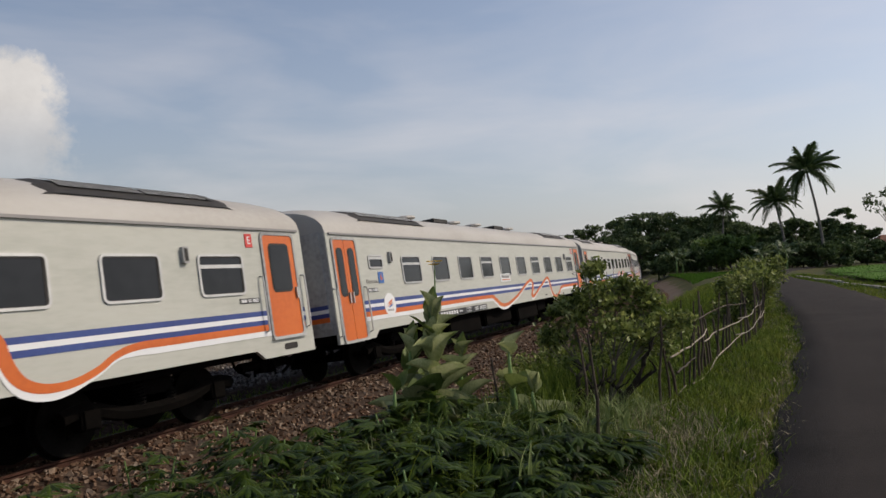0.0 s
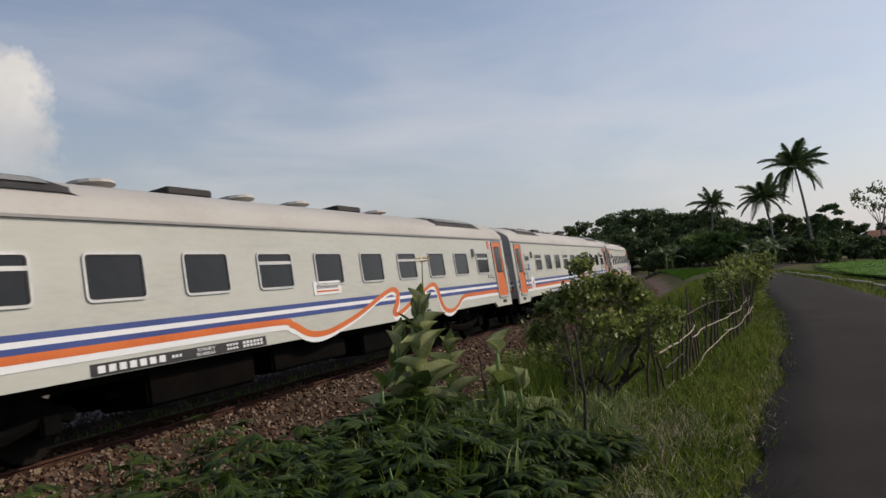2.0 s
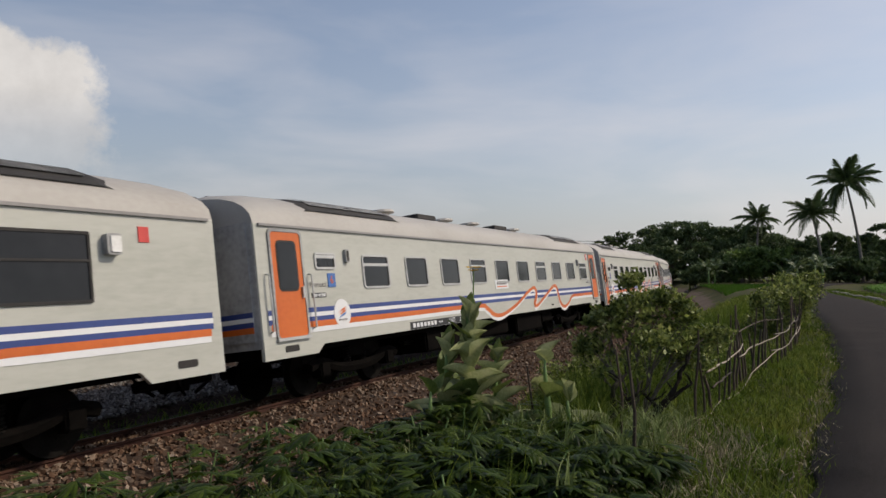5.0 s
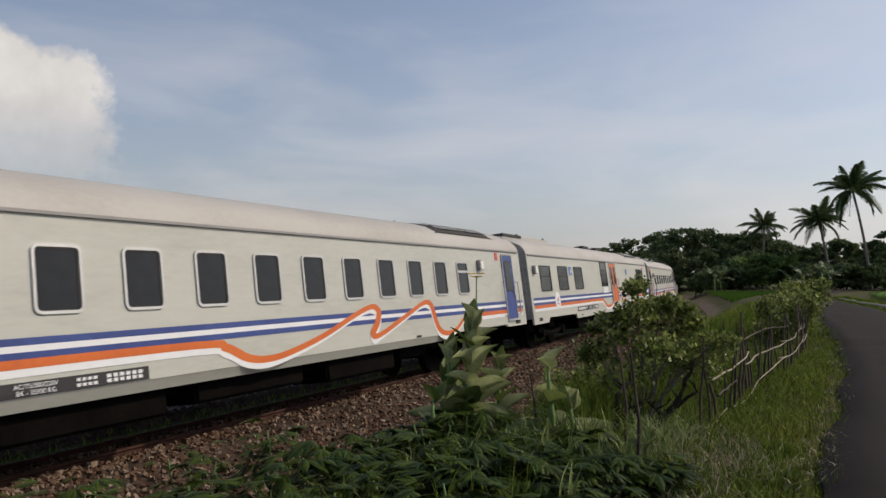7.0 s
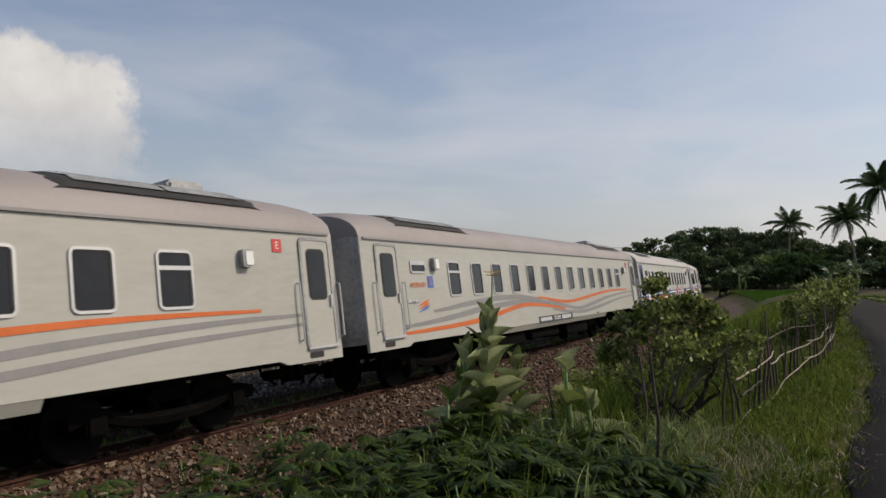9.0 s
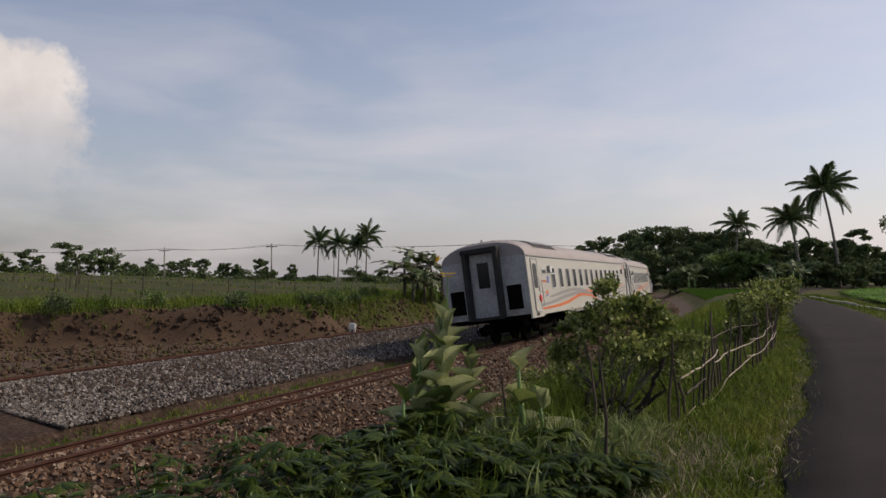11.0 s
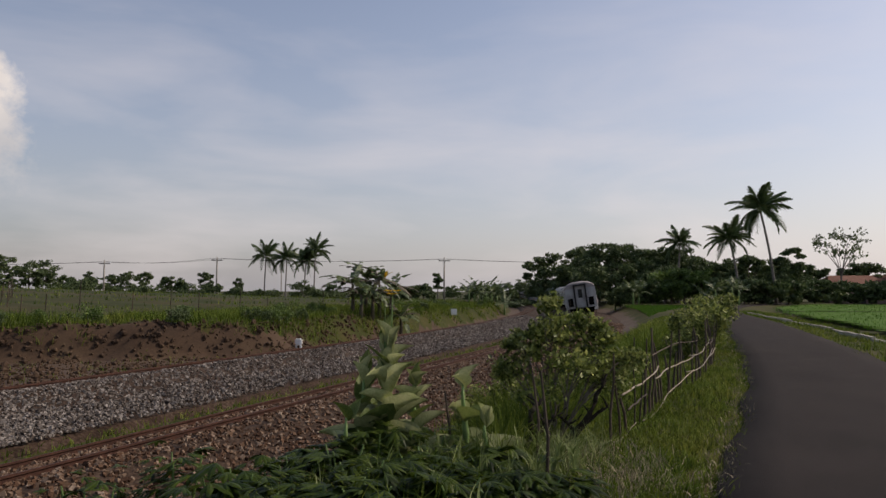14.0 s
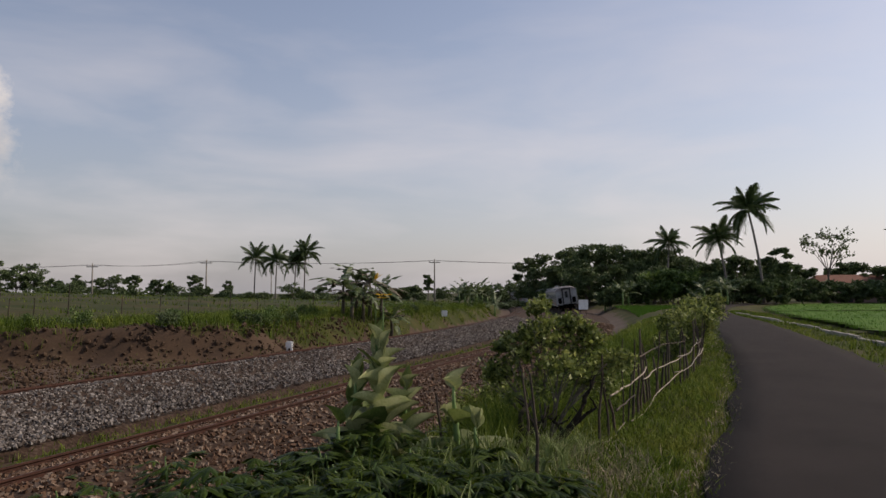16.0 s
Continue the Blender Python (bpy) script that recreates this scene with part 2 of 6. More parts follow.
M_LEAFBIG = mat("broad_leaf", [(0.0714, 0.11, 0.02652), (0.1166, 0.1593, 0.0408), (0.1785, 0.2132, 0.06732)], 5, 40, 0.5, bump=0.3, random_tone=0.4, trans=0.28, spec=0.2)
M_LEAFPALE = mat("pale_leaf_underside", [(0.2275, 0.2658, 0.09828), (0.3201, 0.3514, 0.1512), (0.4381, 0.4544, 0.2268)], 5, 40, 0.65, bump=0.3, random_tone=0.3, trans=0.25)
M_SPRIG = mat("pale_weed_sprig", [(0.11, 0.155, 0.045), (0.17, 0.215, 0.075), (0.27, 0.30, 0.14)], 5, 40, 0.6, bump=0, island_tone=0.4, trans=0.25, spec=0.2)
M_DEADLEAF = mat("dead_banana_leaf", [(0.045, 0.038, 0.026), (0.085, 0.070, 0.048), (0.13, 0.115, 0.085)], 2, 14, 0.9, bump=0.2, island_tone=0.4)
M_STALK = mat("green_stalk", [(0.11, 0.19, 0.05), (0.16, 0.25, 0.075)], 5, 40, 0.6, bump=0.1)
M_CASSAVA = mat("dark_palmate_leaf", [(0.01607, 0.03322, 0.00375), (0.02893, 0.0525, 0.006428), (0.04928, 0.075, 0.01179)], 3, 30, 0.42, bump=0.1, island_tone=0.7, trans=0.35, spec=0.15)
M_SHRUB = mat("shrub_leaf", [(0.090, 0.130, 0.028), (0.155, 0.195, 0.050), (0.27, 0.295, 0.11)], 3, 30, 0.45, bump=0.1, island_tone=0.75, trans=0.35, spec=0.18)
M_GRASS = mat("grass_blade", [(0.05336, 0.09568, 0.01288), (0.09568, 0.1417, 0.02024), (0.1527, 0.173, 0.03496)], 0.42, 6, 0.7, bump=0, island_tone=0.65, trans=0.3, spec=0.12)
M_STRAW = mat("dry_straw", [(0.24, 0.20, 0.12), (0.34, 0.29, 0.19)], 2, 20, 0.9, bump=0, island_tone=0.3)
M_TREE = mat("tree_foliage", [(0.04326, 0.07182, 0.02394), (0.06883, 0.106, 0.0342), (0.1082, 0.1454, 0.04788)], 0.4, 3, 0.7, bump=0, island_tone=0.5, trans=0.2)
M_TREEB = mat("bright_bush_foliage", [(0.0702, 0.1235, 0.0234), (0.1092, 0.169, 0.0364)], 0.4, 3, 0.7, bump=0, island_tone=0.45, trans=0.25)
M_FROND = mat("palm_frond", [(0.0448, 0.0768, 0.0288), (0.072, 0.1152, 0.0416), (0.104, 0.144, 0.056)], 0.6, 5, 0.6, bump=0, island_tone=0.35, trans=0.2)
M_BANANA = mat("banana_leaf", [(0.05, 0.09, 0.03), (0.09, 0.13, 0.05), (0.14, 0.17, 0.09)], 1.5, 12, 0.55, bump=0.1, island_tone=0.4, trans=0.3)
M_YELLOW = mat("yellow_petal", [(0.60, 0.38, 0.03), (0.75, 0.50, 0.05)], 8, 40, 0.6, bump=0, trans=0.2)
M_TILE = mat("clay_tile_roof", [(0.1056, 0.036, 0.0216), (0.144, 0.0528, 0.0312), (0.1728, 0.0768, 0.048)], 1.5, 14, 0.9)
M_WALL = mat("house_plaster", [(0.18, 0.12, 0.096), (0.24, 0.174, 0.144)], 1, 10, 0.9)


# ---- mesh helpers ----
def mesh_ob(name, verts, faces, material, parent=None, smooth=False):
    me = bpy.data.meshes.new(name)
    me.from_pydata([tuple(v) for v in verts], [], [tuple(f) for f in faces])
    mats = material if isinstance(material, (list, tuple)) else [material]
    for m in mats:
        me.materials.append(m)
    if smooth:
        me.shade_smooth()
    me.update()
    ob = new(name, me)
    ob.parent = parent
    return ob


def from_bm(name, bm, material, parent=None, label="", smooth=False):
    bmesh.ops.recalc_face_normals(bm, faces=bm.faces)
    me = bpy.data.meshes.new(name)
    bm.to_mesh(me)
    bm.free()
    me.materials.append(material)
    if smooth:
        me.shade_smooth()
    ob = new(name, me)
    ob.parent = parent
    if label:
        tagged(ob, label)
    return ob


part = from_bm


def empty(name, m=None):
    ob = new(name)
    ob.empty_display_size = 0.2
    if m is not None:
        ob.matrix_basis = m
    return ob


def box_in(bm, x0, x1, y0, y1, z0, z1, bevel=0.0):
    r = bmesh.ops.create_cube(bm, size=1.0, matrix=Matrix.Translation(((x0 + x1) / 2, (y0 + y1) / 2, (z0 + z1) / 2)) @ Matrix.Diagonal((x1 - x0, y1 - y0, z1 - z0, 1)))
    if bevel:
        es = list({e for v in r["verts"] for e in v.link_edges})
        bmesh.ops.bevel(bm, geom=es, offset=bevel, segments=2, affect="EDGES")


def box(x0, x1, y0, y1, z0, z1, bevel=0.0):
    bm = bmesh.new()
    box_in(bm, x0, x1, y0, y1, z0, z1, bevel)
    return bm


def tube_in(bm, pts, radii, sides=8, cap=True):
    """A tapered tube along points."""
    pts = [Vector(p) for p in pts]
    rings = []
    for i, p in enumerate(pts):
        d = (pts[min(i + 1, len(pts) - 1)] - pts[max(i - 1, 0)]).normalized()
        a = d.cross(Vector((0.31, 0.17, 0.93)) if abs(d.z) < 0.9 else Vector((1, 0.2, 0))).normalized()
        b = d.cross(a)
        r = radii[i] if isinstance(radii, (list, tuple)) else radii
        rings.append([bm.verts.new(p + (a * math.cos(k * 2 * math.pi / sides) + b * math.sin(k * 2 * math.pi / sides)) * r) for k in range(sides)])
    for u, v in zip(rings, rings[1:]):
        for k in range(sides):
            bm.faces.new((u[k], u[(k + 1) % sides], v[(k + 1) % sides], v[k]))
    if cap:
        bm.faces.new(rings[0][::-1])
        bm.faces.new(rings[-1])


def tube(pts, radii, sides=8):
    bm = bmesh.new()
    tube_in(bm, pts, radii, sides)
    return bm


def curve_pts(ctrl, steps=6):
    """Points of a Catmull-Rom curve."""
    c = [Vector(p) for p in ctrl]
    c = [c[0] * 2 - c[1]] + c + [c[-1] * 2 - c[-2]]
    out = []
    for i in range(1, len(c) - 2):
        for k in range(steps):
            t = k / steps
            a, b, d, e = c[i - 1], c[i], c[i + 1], c[i + 2]
            out.append(0.5 * ((2 * b) + (d - a) * t + (2 * a - 5 * b + 4 * d - e) * t * t + (3 * b - a - 3 * d + e) * t ** 3))
    out.append(c[-2])
    return out


rng = random.Random(7)
nrng = np.random.default_rng(5)

# ---- the railway's line: place, heading and distance along it ----
PITCH, BODY = 20.92, 20.2
RAIL_Z, GRADE, CANT = 0.390, -0.0035, 0.1295
SPEED, S_START = 16.184, -7.648
TS = np.arange(-330.0, 460.0, 1.0)
T_K = np.interp(TS, [-60, -20, 10, 35, 60, 85, 110, 150, 200], [-0.0138, -0.0328, 0.2611, 0.3695, 0.2282, 0.2662, 0.2201, 0.0672, -0.0662]) / 100
T_K[TS > 260] = 0.0
T_K[TS < -60] = 0.0
_h = np.cumsum(T_K)
TH = -0.3907 + _h - np.interp(0, TS, _h)
TX, TY = np.cumsum(-np.sin(TH)), np.cumsum(np.cos(TH))
_i = int(np.argmin(abs(TS)))
TX, TY = TX - TX[_i] - 0.929, TY - TY[_i] + 20.333


def on_track(s, d=0.0):
    """The place d metres to the right of the near track's centre, s along it."""
    h = np.interp(s, TS, TH)
    return np.interp(s, TS, TX) + d * math.cos(h), np.interp(s, TS, TY) + d * math.sin(h), h


def rail_z(s):
    return RAIL_Z + GRADE * np.maximum(s, 0)


def track_sd(x, y):
    """Distance along and to the right of the track for arrays of places."""
    x, y = np.atleast_1d(x).astype(float), np.atleast_1d(y).astype(float)
    s, d = np.empty(len(x)), np.empty(len(x))
    for i in range(0, len(x), 4000):
        xx, yy = x[i:i + 4000, None], y[i:i + 4000, None]
        j = np.argmin((xx - TX) ** 2 + (yy - TY) ** 2, 1)
        dx, dy = xx[:, 0] - TX[j], yy[:, 0] - TY[j]
        d[i:i + 4000] = dx * np.cos(TH[j]) + dy * np.sin(TH[j])
        s[i:i + 4000] = TS[j] - dx * np.sin(TH[j]) + dy * np.cos(TH[j])
    return s, d


# ---- the road's line ----
RL = [(-10.5, -30), (-5.2, -12), (-1.0, -1.0), (1.7, 4.45), (3.0, 7.1), (5.6, 12.5), (7.9, 17.9), (11.1, 26.1), (15.9, 39.3), (19.0, 49), (24, 62), (33, 80), (48, 100)]
ROAD_W = 3.1
ROAD_Z = 1.10
_rc = np.array([tuple(p) for p in curve_pts([(*p, 0) for p in RL], 14)])[:, :2]
_rd = np.gradient(_rc, axis=0)
_rd /= np.linalg.norm(_rd, axis=1)[:, None]
_rn = np.stack([_rd[:, 1], -_rd[:, 0]], 1)
ROAD_L, ROAD_R = _rc, _rc + _rn * ROAD_W


def road_d(x, y):
    """Signed distance from the road's edge nearest to the railway; right of it is positive."""
    x, y = np.atleast_1d(x).astype(float), np.atleast_1d(y).astype(float)
    out = np.empty(len(x))
    for i in range(0, len(x), 4000):
        j = np.argmin((x[i:i + 4000, None] - _rc[:, 0]) ** 2 + (y[i:i + 4000, None] - _rc[:, 1]) ** 2, 1)
        out[i:i + 4000] = (x[i:i + 4000] - _rc[j, 0]) * _rn[j, 0] + (y[i:i + 4000] - _rc[j, 1]) * _rn[j, 1]
    return out


def smooth(a, b, v):
    t = np.clip((v - a) / (b - a), 0, 1)
    return t * t * (3 - 2 * t)


def foot(s):
    return np.interp(s, [-60, 0, 5, 9, 60, 100], [-21, -18.5, -13, -9.6, -9.4, -10])


def ground_z(x, y, rough=True):
    s, d = track_sd(x, y)
    r = road_d(x, y)
    zt = RAIL_Z + GRADE * np.clip(s, 0, 150)
    z = zt - 0.52 + 0 * d
    # right of the railway: rice land, and the road's bank
    field = 0.62 + 0.4 * smooth(60, 160, s)
    bank = 1.02
    land = field + (bank - field) * smooth(-5.0, -1.8, r)
    land = np.where(r > ROAD_W + 1.2, bank - 0.18 * smooth(ROAD_W + 1.2, ROAD_W + 2.5, r), land)
    z = z + (land - z) * smooth(2.9, 6.3, d)
    # left: cutting, then fields that climb a little
    f = foot(s)
    top = np.interp(s, [-40, 20, 60, 100, 200], [1.30, 1.25, 1.05, 0.9, 0.6])
    up = smooth(0.0, 1.7, f - d)
    climb = np.clip(f - 2.5 - d, 0, 135) * 0.031 * smooth(150, 60, s)
    z = z + up * (top - z) + climb
    if rough:
        n = np.sin(x * 0.9 + 1.3 * np.sin(y * 0.6)) * np.cos(y * 0.8 + np.sin(x * 0.5))
        m = np.sin(x * 2.7 + 2 * np.sin(y * 1.9)) * np.sin(y * 3.1 + x)
        z = z + 0.16 * m * up * (1 - up) * 4 * smooth(30, 12, s) + 0.03 * m * (d < f + 4) * (d < -9)
        z = z + 0.05 * n * (abs(d) > 3.5) * ((r < -0.3) | (r > ROAD_W + 0.3)) * (1 + 2 * up)
    z = np.where((r > -0.05) & (r < ROAD_W + 0.05) & (d > 4), ROAD_Z - 0.05, z)
    return z


# ---- ground: one sheet to the horizon ----
def ground():
    def axis(lo, hi, a, b, fine):
        mid = list(np.arange(a, b + 1e-6, fine))
        left, right, st = [], [], fine
        v = a
        while v > lo:
            st *= 1.16
            v -= st
            left.append(v)
        v, st = b, fine
        while v < hi:
            st *= 1.16
            v += st
            right.append(v)
        return np.array(left[::-1] + mid + right)
    xs, ys = axis(-2600, 2600, -24, 26, 0.45), axis(-500, 4200, 0, 62, 0.45)
    gx, gy = np.meshgrid(xs, ys)
    x, y = gx.ravel(), gy.ravel()
    z = ground_z(x, y)
    nx, ny = len(xs), len(ys)
    i = np.arange(nx * ny).reshape(ny, nx)
    faces = np.stack([i[:-1, :-1], i[:-1, 1:], i[1:, 1:], i[1:, :-1]], -1).reshape(-1, 4)
    ob = mesh_ob("ground", np.stack([x, y, z], 1).tolist(), faces.tolist(), [M_GRASSLAND, M_SOIL, M_DRYFIELD], smooth=True)
    c = np.stack([x, y], 1)[faces].mean(1)
    s, d = track_sd(c[:, 0], c[:, 1])
    f = foot(s)
    wob = np.sin(c[:, 0] * 1.7) * np.cos(c[:, 1] * 1.3) * 0.7
    idx = np.zeros(len(faces), int)
    soil = (d < 4.6) & (d + wob * 0.6 > f - np.interp(s, [0, 6, 10, 14], [1.9, 1.9, 1.0, 0.35]))
    idx[soil] = 1
    idx[(d > -2.6) & (d < -1.2)] = 0
    idx[(d < f - 7)] = 2
    idx[(s > 22) & (d > 1) & (d < 4.6 + wob * 0.5) & (s < 130)] = 1
    ob.data.polygons.foreach_set("material_index", idx.tolist())
    tagged(ob, "uneven ground of grass, bare soil and stubble fields", "ground", kind="structure")


ground()


# ---- road ----
def road():
    n = len(ROAD_L)
    v, f = [], []
    cols = 7
    for i in range(n):
        for k in range(cols):
            t = k / (cols - 1)
            p = ROAD_L[i] + (ROAD_R[i] - ROAD_L[i]) * t
            e = 0.035 * (math.sin(i * 0.55) + math.sin(i * 0.83 + 1) + 0.8 * math.sin(i * 0.21))
            p = p + _rn[i] * e * (1 if k == 0 else -1 if k == cols - 1 else 0)
            v.append((p[0], p[1], ROAD_Z + 0.03 * math.sin(t * math.pi)))
    for i in range(n - 1):
        for k in range(cols - 1):
            f.append((i * cols + k, i * cols + k + 1, (i + 1) * cols + k + 1, (i + 1) * cols + k))
    b = len(v)
    for i in range(n):
        v.append((*v[i * cols][:2], ROAD_Z - 0.16))
        v.append((*v[i * cols + cols - 1][:2], ROAD_Z - 0.16))
    for i in range(n - 1):
        f.append((i * cols, (i + 1) * cols, b + 2 * i + 2, b + 2 * i))
        f.append((i * cols + cols - 1, b + 2 * i + 1, b + 2 * i + 3, (i + 1) * cols + cols - 1))
    tagged(mesh_ob("road", v, f, M_ASPHALT, smooth=True), "narrow dark asphalt village road with ragged edges", "road", kind="structure")


road()


# ---- tracks ----
def sweep(s0, s1, step, d0, profile, lean=0.0, z_off=0.0):
    """A profile of (right, up) swept along the line d0 to the right of the near track."""
    v, f = [], []
    ss = np.arange(s0, s1 + 0.01, step)
    m = len(profile)
    cl, sl = math.cos(lean), math.sin(lean)
    for s in ss:
        for a, b in profile:
            x, y, h = on_track(s, d0 + a * cl - b * sl)
            v.append((x, y, float(rail_z(s)) + z_off + b * cl + a * sl))
    for i in range(len(ss) - 1):
        for k in range(m):
            f.append((i * m + k, i * m + (k + 1) % m, (i + 1) * m + (k + 1) % m, (i + 1) * m + k))
    return v, f


RAIL_PROFILE = [(-0.06, -0.155), (0.06, -0.155), (0.06, -0.135), (0.012, -0.115), (0.012, -0.045), (0.034, -0.03), (0.034, 0.0), (-0.034, 0.0), (-0.034, -0.03), (-0.012, -0.045), (-0.012, -0.115), (-0.06, -0.135)]
FAR_D = -6.945
LEAN = CANT * 0.95


def track(d0, material, label, stone, count, lo, hi, zo):
    bed = ([(-1.6, -0.75), (4.3, -1.05), (3.6, -0.88), (2.0, -0.46), (1.25, -0.13), (0.9, -0.10), (-0.9, -0.10), (-1.25, -0.22)] if d0 == 0 else
           [(-2.0, -0.75), (4.4, -1.2), (4.15, -0.95), (2.4, -0.54), (1.3, -0.13), (0.9, -0.10), (-0.9, -0.10), (-1.3, -0.22)])
    v, f = sweep(-300, 440, 2.0, d0, bed, LEAN, zo)
    tagged(mesh_ob("ballast_bed", v, f, M_BALLAST_BED), "packed bed of crushed stone under the rails", "ballast", kind="structure")
    rail = empty("railway_track")
    tagged(rail, label, "railway track", group="parallel railway tracks", kind="structure")
    for g in (-0.565, 0.565):
        v, f = sweep(-300, 440, 1.0, d0, [(a + g, b) for a, b in RAIL_PROFILE], LEAN, zo)
        mesh_ob("rail", v, f, M_RUST, rail)
    sl = None
    for s in np.arange(-16, 80, 0.62):
        x, y, h = on_track(s, d0)
        m = pose(x, y, float(rail_z(s)) + zo, 0, -math.degrees(LEAN), math.degrees(h))
        if sl is None:
            sl = from_bm("sleeper", box(-1.0, 1.0, -0.11, 0.11, -0.34, -0.172, 0.015), M_CONCRETE, rail)
            sl.matrix_basis = m
        else:
            o = new("sleeper", sl.data)
            o.parent, o.matrix_basis = rail, m
    # loose stones lying on the bed
    bm = bmesh.new()
    bmesh.ops.create_cube(bm, size=1.5)
    base = np.array([v.co[:] for v in bm.verts])
    tri = np.array([[v.index for v in q.verts] for q in bm.faces])
    bm.free()
    V, Fc = [], []
    for i in range(count):
        u = nrng.random()
        s = lo + (hi - lo) * u ** 1.9
        a = nrng.uniform(-1.35, 3.9 if d0 == 0 else 4.2)
        if abs(abs(a) - 0.565) < 0.07:
            continue
        b = np.interp(a, *(([-1.6, -1.25, -0.9, 0.9, 1.25, 2.0, 3.6, 4.3], [-0.5, -0.215, -0.095, -0.095, -0.125, -0.45, -0.87, -1.04]) if d0 == 0 else ([-2, -1.3, -0.9, 0.9, 1.3, 2.4, 4.6], [-0.7, -0.215, -0.095, -0.095, -0.125, -0.53, -0.97])))
        x, y, h = on_track(s, d0 + a * math.cos(LEAN) - b * math.sin(LEAN))
        z = float(rail_z(s)) + zo + b + a * math.sin(LEAN)
        r = nrng.uniform(0.019, 0.040) * (1 + 0.35 * max(0, (s + 5) / 40))
        jit = base * (1 + nrng.uniform(-0.35, 0.3, (len(base), 1))) * nrng.uniform(0.65, 1.25, 3) * r @ np.array(Euler(nrng.uniform(0, 6.28, 3)).to_matrix())
        V.append(jit + (x, y, z + r * 0.2))
        Fc.append(tri + len(base) * len(Fc))
    ob = mesh_ob("ballast_stones", np.concatenate(V).tolist(), np.concatenate(Fc).tolist(), stone)
    tagged(ob, "loose crushed stone ballast heaped along the rails", "ballast", kind="stuff")


track(0.0, M_RUST, "rust-brown rails of the canted near track on concrete sleepers", M_STONE_BROWN, 40000, -17, 46, 0.0)
track(FAR_D, M_RUST, "rust-brown rails of the second track on grey ballast", M_STONE_GREY, 28000, -10, 52, 0.06)


# ---- train ----
HALF, EAVE, CROWN = 1.49, 2.87, 3.56


def roof_line(n=12):
    """Half-section of the roof, from the eave to the crown and over."""
    pts = []
    for i in range(n + 1):
        a = math.pi * i / n
        c, s = math.cos(a), math.sin(a)
        pts.append((HALF * math.copysign(abs(c) ** 0.78, c), EAVE + (CROWN - EAVE) * abs(s) ** 0.95))
    return pts


def ribbon(centre, widths, side, material, car, name="livery_band", lift=0.006, label=""):
    """A painted band on the coach's side: centre line of (along, up), its widths."""
    pts = [Vector((a, 0, b)) for a, b in centre]
    v, f = [], []
    for i, p in enumerate(pts):
        d = (pts[min(i + 1, len(pts) - 1)] - pts[max(i - 1, 0)]).normalized()
        n = Vector((-d.z, 0, d.x)) * (widths[i] / 2)
        y = side * (HALF + lift)
        v += [(p.x + n.x, y, p.z + n.z), (p.x - n.x, y, p.z - n.z)]
    for i in range(len(pts) - 1):
        q = (2 * i, 2 * i + 1, 2 * i + 3, 2 * i + 2)
        f.append(q if side < 0 else q[::-1])
    ob = mesh_ob(name, v, f, material, car)
    if label:
        tagged(ob, label)
    return ob


def band(x0, x1, z0, z1, side, material, car, lift=0.005, name="livery_band"):
    return ribbon([(x0, (z0 + z1) / 2), (x1, (z0 + z1) / 2)], [z1 - z0] * 2, side, material, car, name, lift)


def rounded(x0, x1, z0, z1, r, n=4):
    out = []
    for cx, cz, a0 in ((x1 - r, z1 - r, 0), (x0 + r, z1 - r, 90), (x0 + r, z0 + r, 180), (x1 - r, z0 + r, 270)):
        for k in range(n + 1):
            a = radians(a0 + 90 * k / n)
            out.append((cx + r * math.cos(a), cz + r * math.sin(a)))
    return out


SHARED = {}


def plate(key, outline, y0, y1, side, material, parent, name, at=(0, 0)):
    """A flat piece with the given outline, standing on the side from y0 to y1."""
    k = (name, key, side, material.name)
    if k not in SHARED:
        bm = bmesh.new()
        a = [bm.verts.new((x, side * y0, z)) for x, z in outline]
        b = [bm.verts.new((x, side * y1, z)) for x, z in outline]
        bm.faces.new(a)
        bm.faces.new(b)
        for i in range(len(a)):
            j = (i + 1) % len(a)
            bm.faces.new((a[i], a[j], b[j], b[i]))
        bmesh.ops.recalc_face_normals(bm, faces=bm.faces)
        me = bpy.data.meshes.new(name)
        bm.to_mesh(me)
        bm.free()
        me.materials.append(material)
        SHARED[k] = me
    ob = new(name, SHARED[k])
    ob.parent = parent
    ob.location = (at[0], 0, at[1])
    return ob


def frame_ring(key, outer, inner, y0, y1, side, material, parent, name, at=(0, 0)):
    k = (name, key, side, material.name, "ring")
    if k not in SHARED:
        bm = bmesh.new()
        rings = []
        for outline, y in ((outer, y0), (outer, y1), (inner, y1), (inner, y0)):
            rings.append([bm.verts.new((x, side * y, z)) for x, z in outline])
        m = len(outer)
        for u, w in zip(rings, rings[1:] + rings[:1]):
            for i in range(m):
                j = (i + 1) % m
                bm.faces.new((u[i], u[j], w[j], w[i]))
        bmesh.ops.recalc_face_normals(bm, faces=bm.faces)
        me = bpy.data.meshes.new(name)
        bm.to_mesh(me)
        bm.free()
        me.materials.append(material)
        SHARED[k] = me
    ob = new(name, SHARED[k])
    ob.parent = parent
    ob.location = (at[0], 0, at[1])
    return ob


